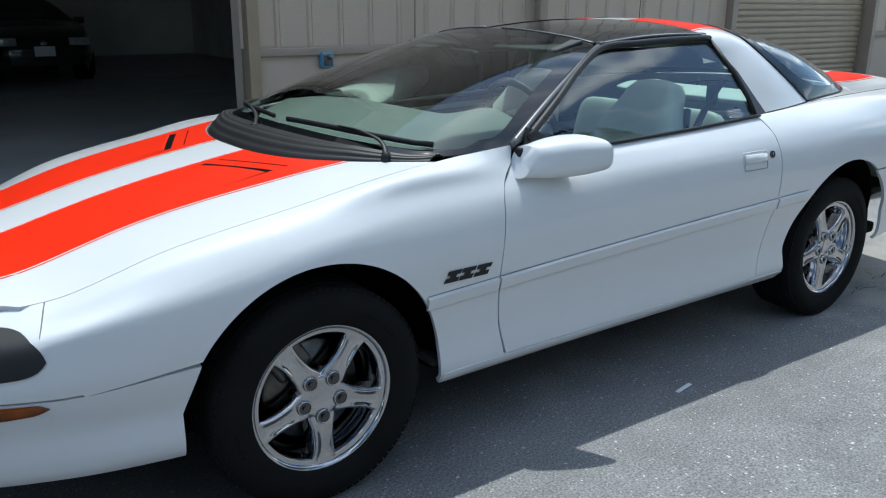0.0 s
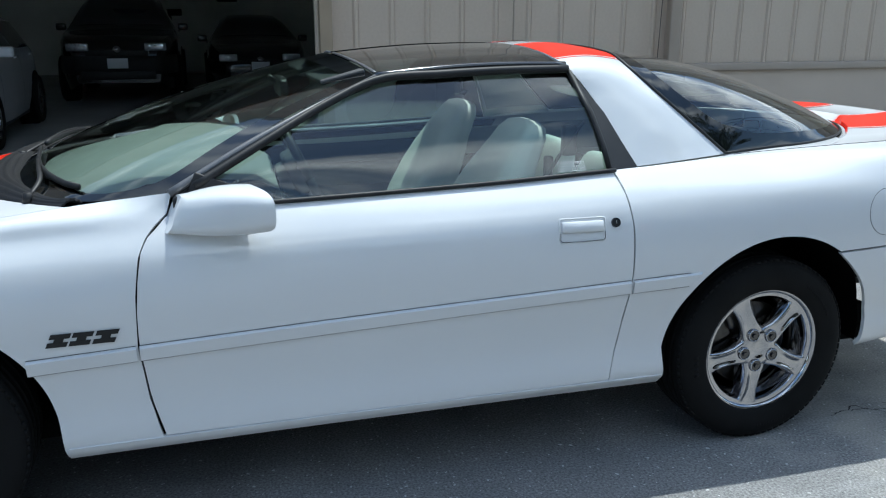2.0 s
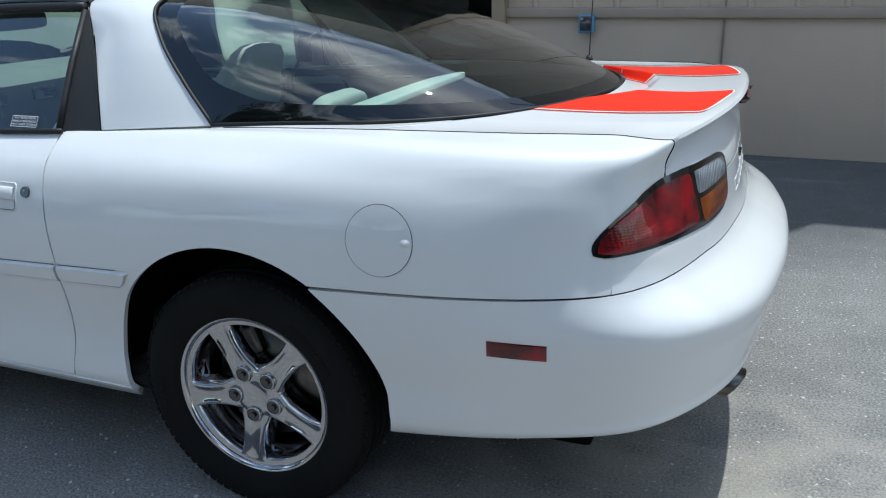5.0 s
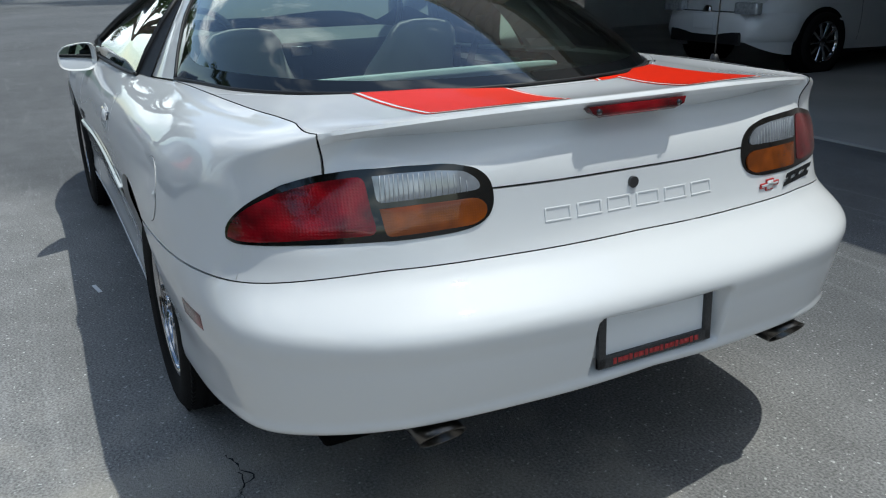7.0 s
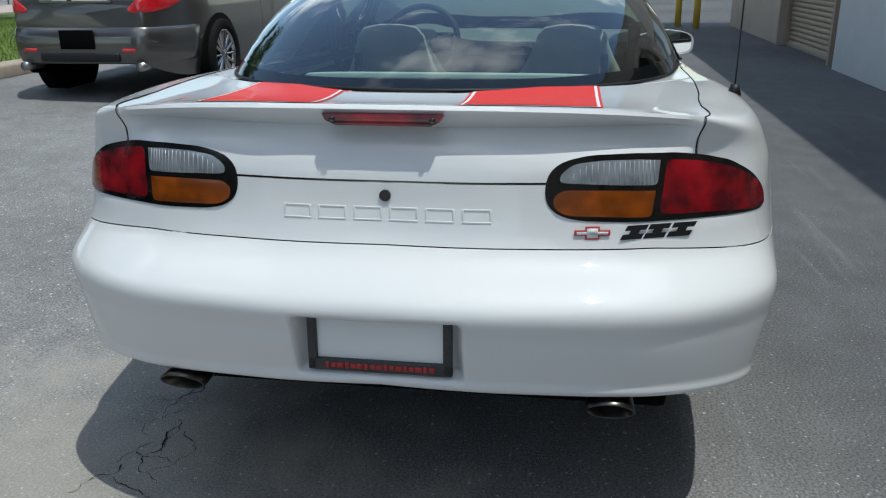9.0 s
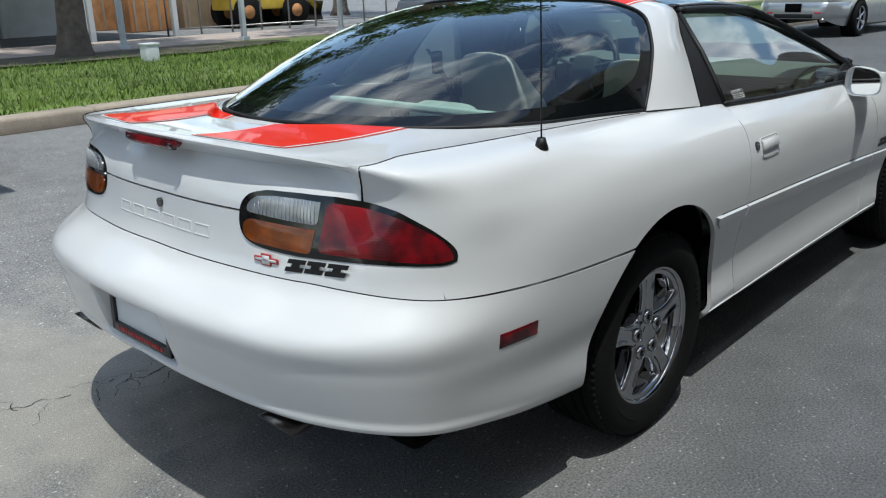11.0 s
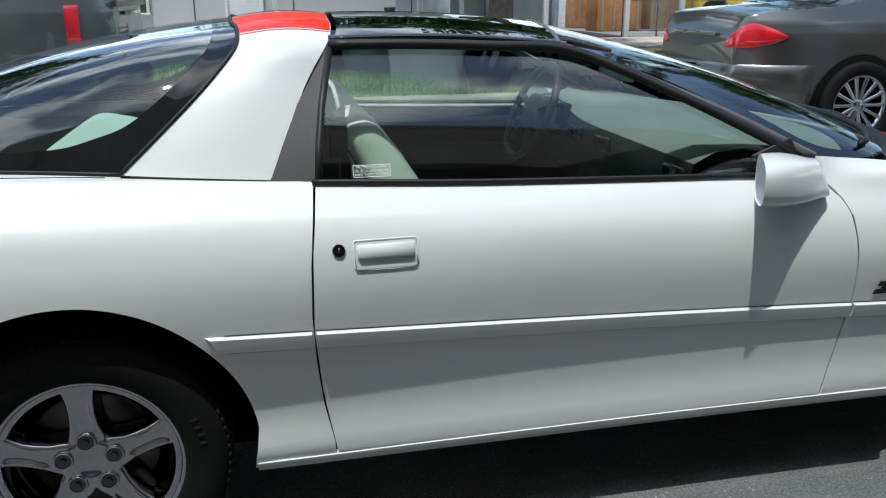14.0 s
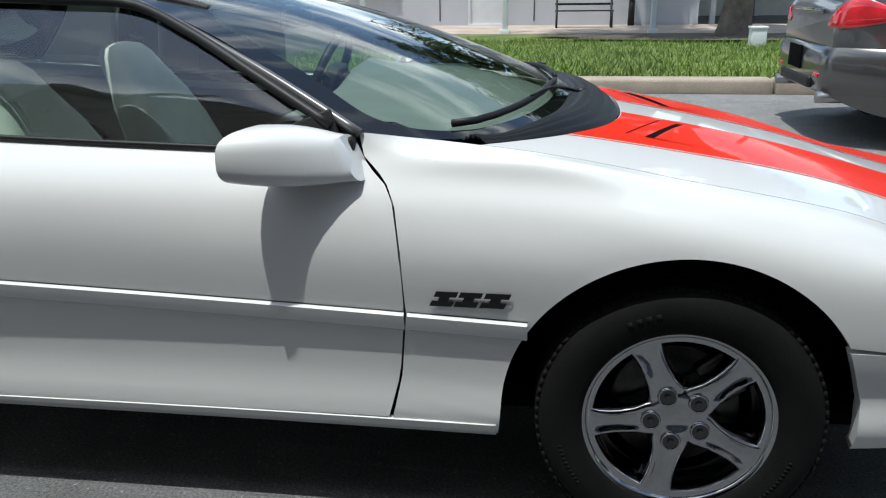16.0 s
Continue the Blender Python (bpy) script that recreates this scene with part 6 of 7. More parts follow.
for k in range(2):
    part("back_slat", box(bmesh.new(), (0, .08, .62 + .16 * k), (1.6, .03, .06), .005), M_BLACK, bench)
for x in (-.75, .75):
    part("leg", tube(bmesh.new(), [(x, -.38, 0), (x, -.38, .45), (x, .05, .45), (x, .08, .85)], .03, 8), M_BLACK, bench)
    part("leg", tube(bmesh.new(), [(x, .08, 0), (x, .05, .45)], .03, 8), M_BLACK, bench)
bench.location = (1.62, 21.5, -.02)
bin_ = thing("ash_stand", "slim black ash stand beside the bench", "ash stand")
part("body", cyl(bmesh.new(), (0, 0, 0), (0, 0, .75), .10, .08, 16), M_BLACK, bin_)
part("top", cyl(bmesh.new(), (0, 0, .75), (0, 0, 1.0), .12, .18, 16), M_BLACK, bin_)
bin_.location = (2.98, 22.3, -.02)
box_ = tagged(part("utility_box", box(bmesh.new(), (4.4, 12.8, .24), (.26, .26, .36), .02), M_WHITEDOOR, None), "small white utility box in the lawn", "utility box")
part("lid", box(bmesh.new(), (4.4, 12.8, .43), (.29, .29, .04), .01), M_WHITEDOOR, box_)
# bare earth in the shade under the tree
bm = bmesh.new()
ring = [bm.verts.new((4.9 + (4.6 + .7 * math.sin(3 * a + 1) + .3 * math.sin(7 * a)) * math.cos(a), 16.1 + (2.2 + .25 * math.sin(4 * a) + .15 * math.sin(9 * a)) * math.sin(a), 0)) for a in (2 * math.pi * k / 72 for k in range(72))]
for v in ring:
    v.co.z = lawn_height(v.co.y) + .045
bm.faces.new(ring)
tagged(part("bare_earth", bm, M_EARTH, None), "bare brown earth under the tree", "earth", kind="structure")
# works yard beside the white building: crates, a wheel loader, a fence
for k in range(7):
    x, y, h = 13.2 + (k % 4) * 2.3 + .3 * (k // 4), 29.5 + 3.2 * (k // 4), 1.5 + .35 * ((k * 5) % 3)
    ob = tagged(part("yard_crate", box(bmesh.new(), (x, y, h / 2 - .12), (1.9, 1.2, h), .05), [M_ORANGE, M_JAMB, M_ORANGE, M_TRIM][k % 4], None), "weathered orange-brown crate in the works yard", "crate", "works yard crates")
    for j in range(4):
        part("batten", box(bmesh.new(), (x - .75 + j * .5, y - .63, h / 2 - .12), (.09, .05, h - .1), .01), M_TRIM, ob)
loader = thing("wheel_loader", "yellow wheel loader standing in the works yard", "loader")
part("chassis", box(bmesh.new(), (0, 0, 1.05), (3.6, 1.5, .7), .06), M_YELLOW, loader)
part("engine_hood", box(bmesh.new(), (-1.2, 0, 1.75), (1.4, 1.3, .8), .08), M_YELLOW, loader)
cab = part("cab", box(bmesh.new(), (.35, 0, 2.1), (1.3, 1.3, 1.5), .06), M_BLUEGREY, loader)
part("cab_roof", box(bmesh.new(), (.35, 0, 2.9), (1.5, 1.5, .12), .03), M_YELLOW, cab)
for x in (-.28, .98):
    for y in (-.64, .64):
        part("cab_post", box(bmesh.new(), (x, y, 2.1), (.1, .1, 1.5), .01), M_YELLOW, cab)
for y in (-.55, .55):
    part("lift_arm", tube(bmesh.new(), [(.9, y, 1.7), (1.9, y, 1.3), (2.5, y, .7)], .11, 8), M_YELLOW, loader)
part("bucket", sheet([[Vector((2.4 + a, y, b)) for a, b in ((.75, .12), (.1, .14), (.0, .45), (.15, .95))] for y in (-1.0, 1.0)], (2.0, 0, .5)), M_GUNMETAL, loader)
for x in (-1.15, 1.2):
    for y in (-.72, .72):
        w = part("wheel", cyl(bmesh.new(), (x, y - .2, .62), (x, y + .2, .62), .62, n=28), M_RUBBER, loader)
        part("rim", cyl(bmesh.new(), (x, y - .21, .62), (x, y + .21, .62), .26, n=20), M_ORANGE, w)
loader.location = (17.3, 27.6, -.12)
fence = thing("chain_fence", "pale metal fence round the works yard", "fence")
for k in range(20):
    part("post", cyl(bmesh.new(), (11.6 + k * 1.3, 25.0, -.12), (11.6 + k * 1.3, 25.0, 2.3), .035, n=8), M_STEEL, fence)
for z in (.1, 1.1, 2.2):
    part("rail", cyl(bmesh.new(), (11.6, 25.0, z), (36.3, 25.0, z), .025, n=8), M_STEEL, fence)


def tree(x, y, height, spread, seed, leaves=9000, label="broad dark-green tree with a rough grey trunk"):
    r = random.Random(seed)
    t = thing("tree", label, "tree", "trees round the yard")
    bm = bmesh.new()
    fork = height * .32
    trunk = [(x, y, -.2), (x + .03, y, .45), (x + .08, y + .03, fork * .5), (x + .1, y + .1, fork)]
    tube(bm, flow(trunk, 9), lambda f: height * (.037 - .014 * f) * (1.5 - .5 * min(1, f * 6)), 12)
    ends = []
    for k in range(9):
        a = 2.4 * k + r.random()
        d = spread * r.uniform(.45, .8)
        e = Vector((x + d * math.cos(a), y + d * math.sin(a), height * r.uniform(.6, .92)))
        s = Vector((x + .1, y + .1, fork * r.uniform(.85, 1.05)))
        mid = s.lerp(e, .5) + Vector((0, 0, height * .06))
        tube(bm, flow([s, mid, e], 7), lambda f: height * .018 * (1 - .8 * f), 7)
        ends += [mid, e, e.lerp(mid, .5)]
    part("trunk", bm, M_BARK, t)
    g = np.random.default_rng(seed)
    cen = np.array([list(e) for e in ends] + [[x + g.normal() * spread * .4, y + g.normal() * spread * .4, height * g.uniform(.55, 1.0)] for _ in range(26)])
    size = g.uniform(.10, .22, len(cen)) * spread
    w = g.integers(0, len(cen), leaves)
    d = g.normal(size=(leaves, 3))
    d /= np.linalg.norm(d, axis=1)[:, None]
    c = cen[w] + d * (size[w] * g.uniform(.35, 1.25, leaves))[:, None] * [1, 1, .75]
    a, b = g.normal(size=(leaves, 3)), g.normal(size=(leaves, 3))
    ls = height * .011
    a, b = a / np.linalg.norm(a, axis=1)[:, None] * ls * 1.5, b / np.linalg.norm(b, axis=1)[:, None] * ls
    v = np.stack([c - a, c + b, c + a, c - b], 1).reshape(-1, 3)
    me = bpy.data.meshes.new("crown")
    me.from_pydata(v.tolist(), [], np.arange(4 * leaves).reshape(-1, 4).tolist())
    me.materials.append(M_LEAF)
    cr = new("crown", me)
    cr.parent = t
    return t


tree(4.8, 17.0, 9.5, 5.6, 5, 17000)
tree(15.5, 16.5, 10.0, 5.5, 6, 12000)
tree(-9.0, 12.0, 10.0, 5.5, 7, 12000)
tree(32.0, -7.0, 10.0, 6.0, 8, 9000)
tree(36.0, 3.0, 11.0, 6.5, 9, 9000)
tree(38.0, 12.0, 10.0, 6.0, 10, 9000)
tree(27.0, 34.0, 11.0, 7.0, 11, 9000)
tree(2.0, 38.0, 12.0, 7.0, 12, 9000)
for k, (x, y) in enumerate(((14.6, -2.9), (15.3, -2.6))):
    bo = thing("bollard", "yellow steel guard post beside the wall", "bollard", "guard posts")
    part("pipe", cyl(bmesh.new(), (x, y, 0), (x, y, 1.3), .07, n=16), M_YELLOW, bo)
    part("cap", cyl(bmesh.new(), (x, y, 1.3), (x, y, 1.35), .07, .03, 16), M_YELLOW, bo)
dump = thing("dumpster", "dark green steel dumpster at the end of the yard", "dumpster")
part("bin", box(bmesh.new(), (29, 2.6, .80), (1.6, 2.6, 1.5), .03), M_GREEN, dump)
part("lid", box(bmesh.new(), (29, 2.6, 1.59), (1.66, 2.66, .06), .01, pose(0, 0, 0, 0, 3, 0)), M_BLACK, dump)
for y in (1.7, 2.6, 3.5):
    part("rib", box(bmesh.new(), (28.18, y, .85), (.06, .08, 1.4), .01), M_GREEN, dump)

# small things on the ground
for x, y, a in ((-.135, .985, 10),):
    tagged(part("paint_dash", box(bmesh.new(), (x, y, .003), (.10, .016, .003), .001, pose(0, 0, 0, 0, 0, a)), M_PLATE, None), "short white paint dash on the asphalt", "paint mark")

# cracks in the asphalt behind the coupe: thin dark jagged seams
M_CRACK = surf("crack", (0.012, 0.012, 0.012), 0.95)
def crack(x, y, heading, length, width, seed):
    r, start = random.Random(seed), heading
    left, right = [], []
    n = int(length / .016)
    for k in range(n + 1):
        w = width * (.15 + .75 * r.random()) * (1 - .7 * k / n)
        dx, dy = math.cos(heading), math.sin(heading)
        left.append(Vector((x - dy * w, y + dx * w, .0025)))
        right.append(Vector((x + dy * w, y - dx * w, .0025)))
        x, y = x + dx * .016, y + dy * .016
        heading = start + (heading - start) * .72 + r.uniform(-.95, .95)
    return tagged(part("crack", sheet([left, right], (0, 0, -5)), M_CRACK, ground), kind="stuff")


for k, (x, y, h, l, w) in enumerate(((-1.66, .80, 3.15, .40, .0045), (-2.02, .74, 3.0, .36, .005), (-1.98, .75, 4.3, .20, .003), (-2.10, .76, 2.2, .16, .003), (-2.22, .80, 3.4, .22, .003), (-1.85, .80, 2.2, .18, .003), (-2.16, .79, 4.2, .15, .003), (-2.38, .80, 3.05, .34, .0035), (-2.55, .83, 2.3, .20, .0025), (-2.46, .80, 4.0, .18, .0025), (-1.92, .765, 2.75, .22, .0025), (-2.28, .79, 3.9, .24, .0025), (-1.76, .79, 3.7, .20, .0025), (-2.04, .70, 3.3, .30, .0025))):
    crack(x, y, h, l, w, 40 + k)

# ---- parked cars ----
M_SILVERDARK = surf("grey_car_paint", (0.110, 0.107, 0.104), 0.3, metal=0.75, coat=1.0, vary=0.05, vary_scale=3)
M_SILVER = surf("silver_car_paint", (0.46, 0.47, 0.48), 0.3, metal=0.7, coat=1.0, vary=0.05, vary_scale=3)
M_TRUCK = surf("grey_green_paint", (0.095, 0.110, 0.110), 0.35, metal=0.5, coat=1.0, vary=0.06, vary_scale=3)
M_CARWHITE = surf("white_car_paint", (0.70, 0.71, 0.72), 0.35, coat=1.0, vary=0.03)
M_CARBLACK = surf("black_car_paint", (0.010, 0.010, 0.012), 0.25, coat=1.0)
M_REDLAMP = surf("bright_red_lens", (0.55, 0.012, 0.02), 0.1, coat=1.0, vary=0.25, vary_scale=12)
M_HEADLAMP = surf("headlamp_lens", (0.55, 0.57, 0.60), 0.08, metal=0.4, coat=1.0, vary=0.3, vary_scale=25)


def road_wheel(r, rim, spokes, material):
    b = lathe([(rim, .085), (rim + .01, .10), (r * .93, .105), (r * .985, .09), (r, .06), (r, -.06), (r * .985, -.09), (rim, -.1)], 48)
    bmesh.ops.recalc_face_normals(b, faces=b.faces[:])
    w = part("wheel", b, M_RUBBER)
    b = lathe([(rim - .03, -.06), (rim - .025, .05), (rim - .012, .085), (rim, .092), (rim + .003, .085)], 48)
    bmesh.ops.recalc_face_normals(b, faces=b.faces[:])
    part("rim", b, material, w)
    for k in range(spokes):
        m = Matrix.Rotation(2 * math.pi * k / spokes, 4, "Y")
        b = sheet([[Vector((rr, y, h)) for h, y in ((-hh, .04), (-hh * .8, yy), (hh * .8, yy), (hh, .04))] for rr, hh, yy in ((.03, .016, .07), (rim * .6, .013, .08), (rim - .008, .018, .082))], (.1, -1, 0))
        bmesh.ops.transform(b, matrix=m, verts=b.verts[:])
        part("spoke", b, material, w)
    b = lathe([(.0001, .082), (.04, .08), (.055, .06)], 24)
    part("hub_cap", b, material, w)
    b = lathe([(.0001, .0), (rim - .02, .0)], 32)
    part("backing", b, M_DARK, w)
    return w


def parked_car(label, L, W, H, paint, profile, belt, glass, wheels, m, name="parked_car", r=.33, spokes=10, lamps="", tall=0.0, roof_w=.66):
    """A closed car about its own middle, nose to +x: lofted body, glass, lamps, wheels.
    profile: keys of the top line along x; glass: x of windshield foot and head, rear glass head and foot."""
    c = thing(name, label, "car")
    top, half = keyed(profile), W / 2
    def width(x):
        a = abs(2 * x / L)
        return half * (1 - .30 * (max(0, a - .62) / .38) ** 2.6 - .02 * a)
    def belt_at(x):
        return min(belt, float(top(x)) - .02)
    def point(x, v, lift=0.0):
        """v: 0 sill, 1 waist, 2 belt, 3 roof edge, 4 middle of the top."""
        w, zt, zb = width(x), float(top(x)), belt_at(x)
        up = max(0, zt - belt) / max(.01, H - belt)
        ks = [(w * .93, .20 + .14 * (max(0, abs(x) - L / 2 + .5) / .5) ** 2), (w * .985, .38), (w, .55), (w * .985, zb - .10), (w * (.955 - .02 * (1 - up)), zb), (w * (.93 + (roof_w - .93) * up), zb + (zt - zb) * .80), (w * (.80 + (roof_w - .14 - .80) * up), zt - .014), (w * .4, zt), (0.0, zt + .012)]
        p = np.array(ks)
        t = v / 4 * (len(ks) - 1)
        i = min(int(t), len(ks) - 2)
        f = t - i
        q = p[i] * (1 - f) + p[i + 1] * f
        return Vector((x, q[0] + lift * (.9 if v < 3 else .3), q[1] + lift * (.25 if v < 2.6 else .95)))
    def side_at(x, z, lift=0.0):
        """The body's flank at x and the height z."""
        vs = np.linspace(0, 2.4, 49)
        return point(x, float(np.interp(z, [point(x, v).z for v in vs], vs)), lift)
    xs = np.concatenate([[-L / 2], np.linspace(-L / 2 + .02, L / 2 - .02, 66), [L / 2]])
    bm = bmesh.new()
    rows = []
    for x in xs:
        h = [point(x, v) for v in np.linspace(0, 4, 33)]
        rows.append(h + [Vector((p.x, -p.y, p.z)) for p in h[::-1][1:]])
    sheet(rows, (0, 0, .4), bm=bm)
    bm.verts.ensure_lookup_table()
    k = len(rows[0])
    for end in (bm.verts[:k], bm.verts[-k:]):
        bm.faces.new(end)
    bmesh.ops.recalc_face_normals(bm, faces=bm.faces[:])
    part("body", sharpen(bm, 45), paint, c)
    x1, x2, x3, x4 = glass
    for a, b, nm in ((x2, x1, "windshield"), (x4, x3, "rear_window")):
        rows = []
        for f in np.linspace(.04, .96, 9):
            x = a + (b - a) * f
            w = point(x, 2.9).y * .93
            rows.append([Vector((x, w * g, float(top(x)) + .012 - .02 * g * g + .004)) for g in np.linspace(-1, 1, 11)])
        part(nm, flange(sheet(rows, (0, 0, .5)), .004), M_BLUEGREY, c)
    for s in (1, -1):
        spans = [(x1 - .32, x1 - .32 - (x1 - x4 - .5) * .46), (x1 - .36 - (x1 - x4 - .5) * .46, x1 - .36 - (x1 - x4 - .5) * .86)]
        for a, b in spans:
            rows = []
            for x in np.linspace(a, b, 11):
                up = min(1.0, max(.02, (float(top(x)) - belt) / (H - belt)))
                rows.append([mirrored(point(x, 2.06 + (.42 * min(1, up * 1.1)) * f, .004), s) for f in np.linspace(0, 1, 5)])
            part("side_window", flange(sheet(rows, (0, 0, .6)), .004), M_BLUEGREY, c)
        for a, b in spans:
            part("door_handle", box(bmesh.new(), mirrored(point(b + .18, 1.75, .012), s), (.17, .02, .025), .006), paint, c)
            part("door_gap", sheet([[mirrored(point(a + d, v, .002), s) for d in (0, .006)] for v in np.linspace(.3, 2, 8)], (0, 0, .5)), M_DARK, c)
        part("mirror", box(bmesh.new(), (x1 - .33, s * (half + .07), belt + .05), (.12, .17, .12), .03), paint, c)
        part("sill_shadow", box(bmesh.new(), (0, s * half * .90, .22), (wheels[0] - wheels[1] - .7, .05, .10), .01), M_BLACK, c)
        for x in wheels:
            b = bmesh.new()
            cyl(b, (x, s * (half - .22), r), (x, s * (half * .985 + .004), r), r + .055, n=40)
            part("wheel_arch", b, M_DARK, c)
        if "rear" in lamps:
            k = 1 if not tall else 0
            lamp_keys = ((-L / 2 + .34, .85, .862), (-L / 2 + .24, .805, .92), (-L / 2 + .12, .78, .957), (-L / 2 + .05, .77, .935), (-L / 2 + .02, .77, .905)) if k else ((-L / 2 + .30, .83, 1.12), (-L / 2 + .22, .83, 1.12))
            lo, hi = keyed([(q[0], q[1]) for q in lamp_keys[::-1]]), keyed([(q[0], q[2]) for q in lamp_keys[::-1]])
            rows = [[mirrored(side_at(x, float(lo(x)) + (float(hi(x)) - float(lo(x))) * f, .010 if 0 < f < 1 else .003), s) for f in (0, .1, .35, .65, .9, 1)] for x in np.linspace(lamp_keys[0][0], lamp_keys[-1][0], 14)]
            if k:  # the lens goes on across the tail
                e = rows[-1]
                for g in (.92, .80):
                    rows.append([Vector((-L / 2 - (.008 if 0 < i < 5 else .002), p.y * g, e[0].z + (p.z - e[0].z) * (1 - (1 - g) * 4))) for i, p in enumerate(e)])
            part("tail_lamp", flange(sheet(rows, (-L / 2 + .4, 0, .9)), .004), M_REDLAMP, c)
        if "front" in lamps:
            part("headlamp", box(bmesh.new(), (L / 2 - .02, s * half * .62, .70 + tall), (.10, half * .36, .13), .03), M_HEADLAMP, c)
    e = -1 if "rear" in lamps else 1
    # bumper: a cover that wraps round both corners
    z0 = tall * .6
    rows = []
    for z, out in ((.34 + z0, -.01), (.36 + z0, .018), (.44 + z0, .035), (.56 + z0, .034), (.63 + z0, .018), (.65 + z0, -.002)):
        row = []
        for s in (1, -1):
            half_row = [mirrored(side_at(e * x, z, 0), s) for x in np.linspace(L / 2 - .55, L / 2 - .001, 16)]
            half_row = [Vector((p.x + e * out * (k / 15) ** 1.5, p.y + s * out * (1 - (k / 15) ** 3) * min(1, k / 3), p.z)) for k, p in enumerate(half_row)]
            y_end = half_row[-1].y
            half_row += [Vector((e * (L / 2 + out + .03 * (1 - g * g)), y_end * g, z)) for g in (.8, .55, .3)]
            row += half_row if s > 0 else half_row[::-1]
        rows.append(row)
    part("bumper", flange(sheet(rows, (0, 0, .5)), .01), paint if not tall else M_MATTE, c)
    if "rear" in lamps and not tall:
        part("bumper_grille", box(bmesh.new(), (-L / 2 - .045, 0, .40), (.05, W * .42, .08), .02), M_BLACK, c)
        for s in (1, -1):
            part("reflector", box(bmesh.new(), (-L / 2 - .040, s * half * .52, .46), (.03, .12, .03), .006), M_REDLAMP, c)
    part("number_plate", box(bmesh.new(), (e * (L / 2 + .068), 0, .55 + tall * .5), (.012, .32, .16), .004), M_PLATE if "front" in lamps else M_DARK, c)
    if "front" in lamps:
        part("grille", box(bmesh.new(), (L / 2 - .005, 0, .60 + tall), (.04, W * .5, .12), .02), M_BLACK, c)
        part("lower_grille", box(bmesh.new(), (L / 2 + .04, 0, .38 + tall * .4), (.03, W * .6, .14), .02), M_BLACK, c)
        part("badge", cyl(bmesh.new(), (L / 2 + .0, 0, .66 + tall), (L / 2 + .03, 0, .66 + tall), .06, n=20), M_CHROME, c)
    else:
        part("boot_trim", box(bmesh.new(), (-L / 2 - .008, 0, belt - .10), (.02, W * .38, .03), .006), M_CHROME, c)
        for s in (1, -1):
            part("exhaust_tip", cyl(bmesh.new(), (-L / 2 + .2, s * half * .62, .32), (-L / 2 - .05, s * half * .62, .32), .04, n=16), M_STEEL, c)
    w0 = road_wheel(r, r * .70, spokes, M_CHROME)
    w0.parent = c
    k = 0
    for x in wheels:
        for s in (1, -1):
            mm = Matrix.Translation((x, s * (half - .066), r)) @ (Matrix.Rotation(math.pi, 4, "Z") if s < 0 else Matrix())
            w = w0 if k == 0 else copy_thing(w0, mm)
            w.matrix_basis = mm
            k += 1
    c.matrix_world = m
    return c


SEDAN = [(-2.36, .84), (-2.34, .95), (-2.29, 1.02), (-2.0, 1.075), (-1.62, 1.10), (-1.0, 1.37), (-.55, 1.445), (0.0, 1.45), (.35, 1.40), (.95, 1.08), (1.15, 1.00), (1.8, .90), (2.2, .76), (2.36, .60)]
parked_car("dark grey four-door sedan with red tail lamps", 4.74, 1.77, 1.45, M_SILVERDARK, SEDAN, .97, (1.02, .28, -.72, -1.62), (1.43, -1.42), pose(5.13, 3.865, .172), lamps="rear", r=.335, spokes=14)
parked_car("silver four-door sedan parked farther up the yard", 4.6, 1.80, 1.43, M_SILVER, SEDAN, .95, (1.02, .28, -.72, -1.62), (1.38, -1.38), pose(15.7, 4.2, .185, 0, 0, -3), lamps="rear", r=.325, spokes=5)
HATCH = [(-2.12, .85), (-2.08, 1.05), (-1.85, 1.38), (-1.5, 1.44), (-.6, 1.47), (0.0, 1.45), (.35, 1.38), (.95, 1.05), (1.15, .98), (1.75, .88), (2.02, .74), (2.12, .58)]
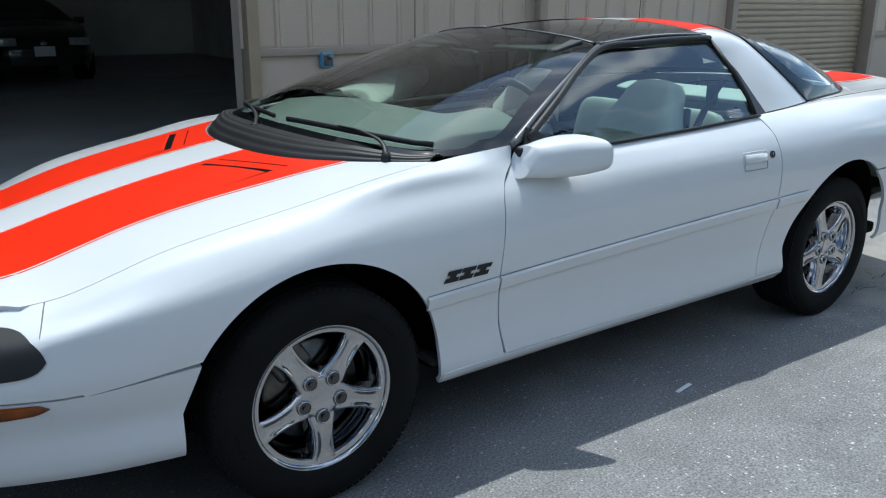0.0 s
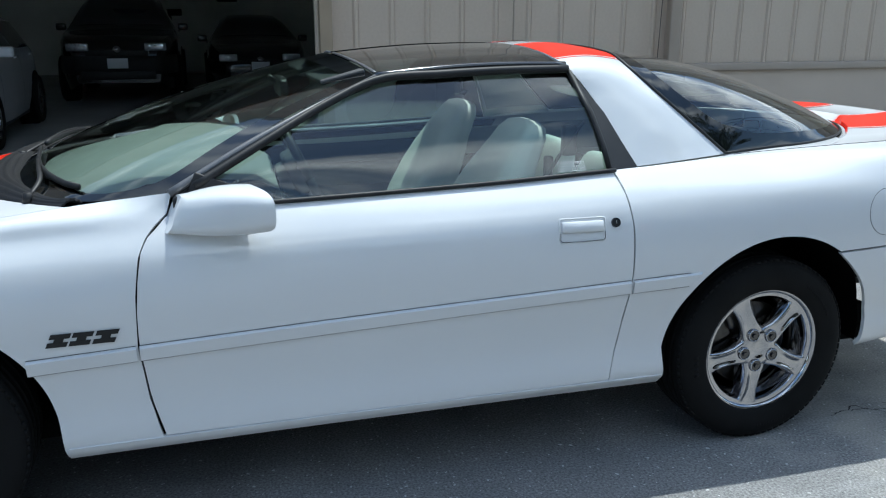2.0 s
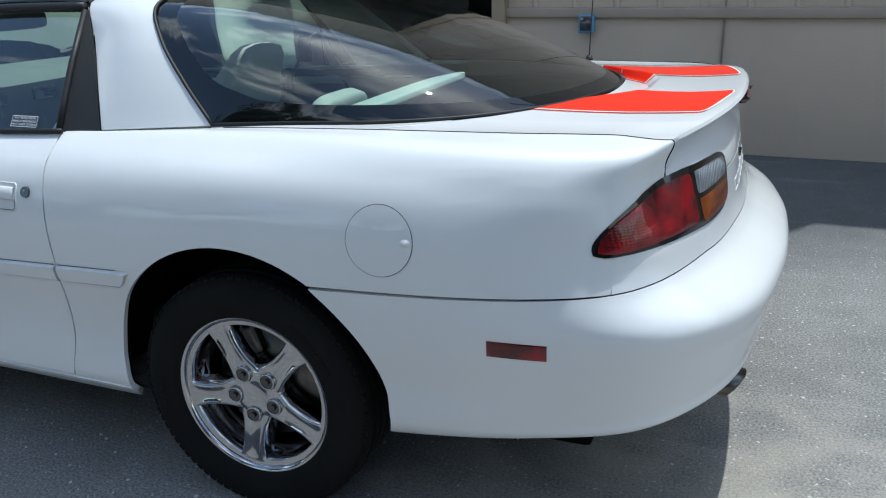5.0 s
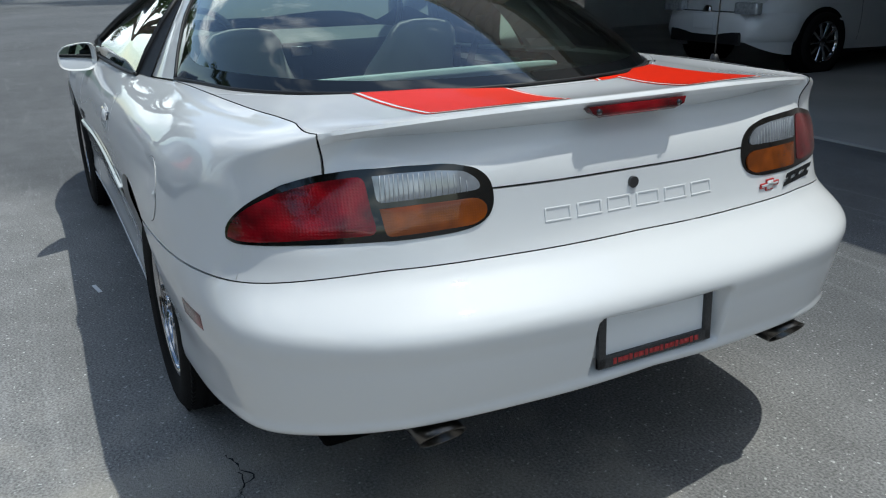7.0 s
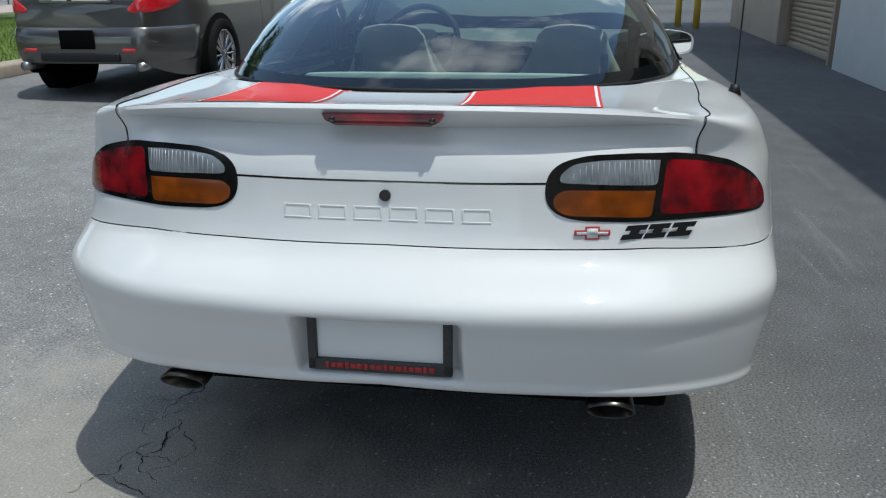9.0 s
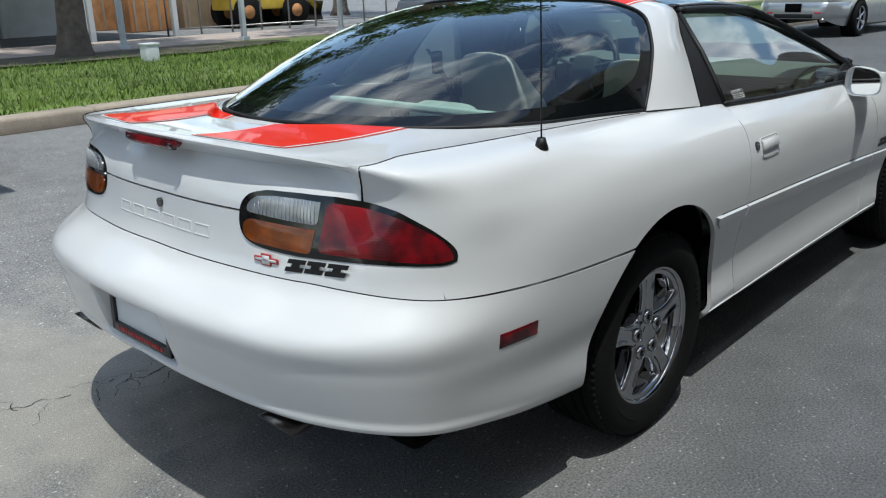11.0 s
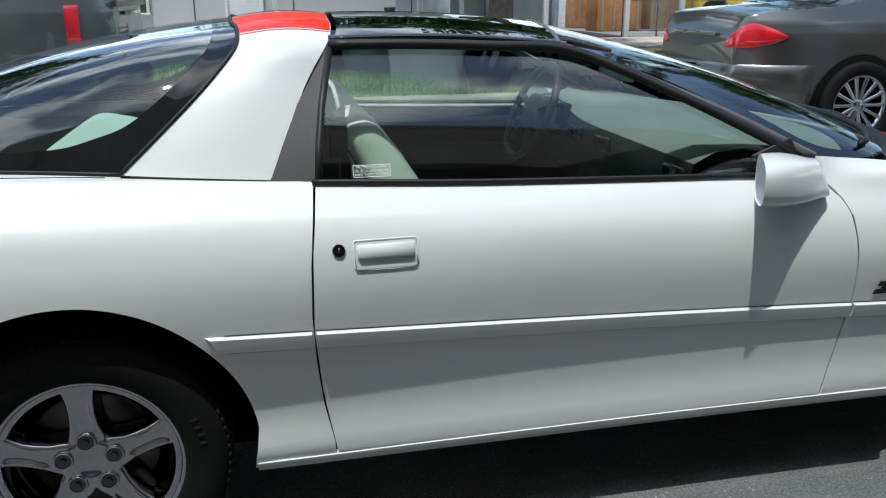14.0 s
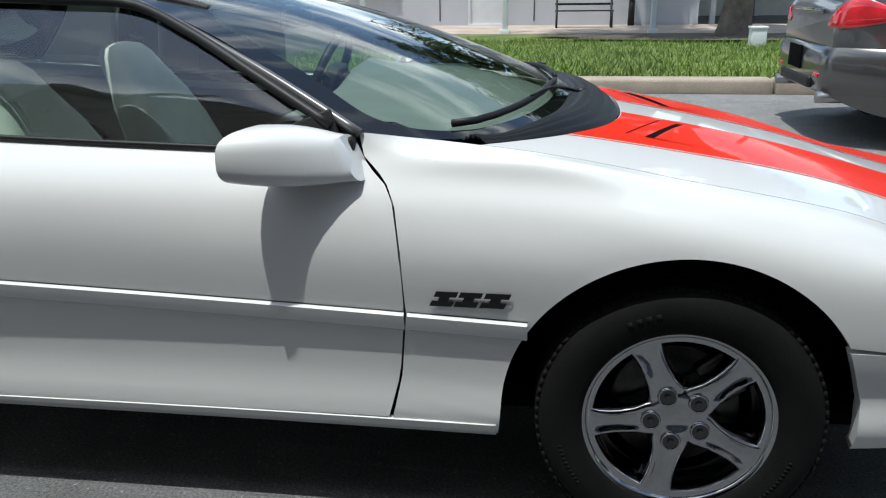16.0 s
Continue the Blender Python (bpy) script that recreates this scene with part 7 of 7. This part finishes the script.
parked_car("white hatchback standing inside the dark garage", 4.26, 1.79, 1.47, M_CARWHITE, HATCH, .96, (1.02, .28, -1.55, -2.0), (1.30, -1.33), pose(3.5, -8.1, .02, 0, 0, 90), lamps="front", r=.32, spokes=10)
SUV = [(-2.4, 1.0), (-2.36, 1.3), (-2.2, 1.72), (-1.8, 1.80), (0, 1.82), (.4, 1.74), (.95, 1.28), (1.2, 1.18), (2.0, 1.10), (2.3, 1.0), (2.4, .8)]
parked_car("black sport utility car inside the dark garage", 4.8, 1.95, 1.82, M_CARBLACK, SUV, 1.18, (1.0, .35, -2.0, -2.3), (1.45, -1.45), pose(1.75, -14.2, .02, 0, 0, 90), lamps="front", r=.38, tall=.22)
parked_car("black sedan inside the dark garage", 4.7, 1.80, 1.43, M_CARBLACK, SEDAN, .96, (1.02, .28, -.72, -1.62), (1.4, -1.4), pose(-.6, -14.8, .02, 0, 0, 90), lamps="front", r=.33)
parked_car("dark sedan along the garage wall", 4.7, 1.80, 1.43, M_CARBLACK, SEDAN, .96, (1.02, .28, -.72, -1.62), (1.4, -1.4), pose(6.6, -14.0, .02, 0, 0, 80), lamps="front", r=.33)

# boxy car beside the lawn, tail towards the coupe
BOXY = [(-2.75, .9), (-2.73, 1.30), (-2.66, 1.72), (-2.45, 1.84), (-.5, 1.86), (.3, 1.86), (.55, 1.80), (1.1, 1.30), (1.3, 1.22), (2.3, 1.14), (2.65, 1.0), (2.75, .8)]
big = parked_car("grey-green boxy sport utility car with tall red tail lamps", 5.5, 1.98, 1.86, M_TRUCK, BOXY, 1.16, (1.15, .5, -2.45, -2.70), (1.75, -1.65), pose(-4.52, 4.15, .182, 0, 0, 180), lamps="rear", r=.38, tall=.2, roof_w=.80)
for y in (-.99, .99):
    part("side_strip", box(bmesh.new(), (-1.1, y, .62), (2.4, .02, .05), .006), M_STEEL, big)
part("bumper_step", box(bmesh.new(), (-2.79, 0, .785), (.16, 1.72, .03), .008), M_STEEL, big)
part("tailgate_trim", box(bmesh.new(), (-2.762, 0, 1.13), (.02, 1.4, .05), .008), M_STEEL, big)
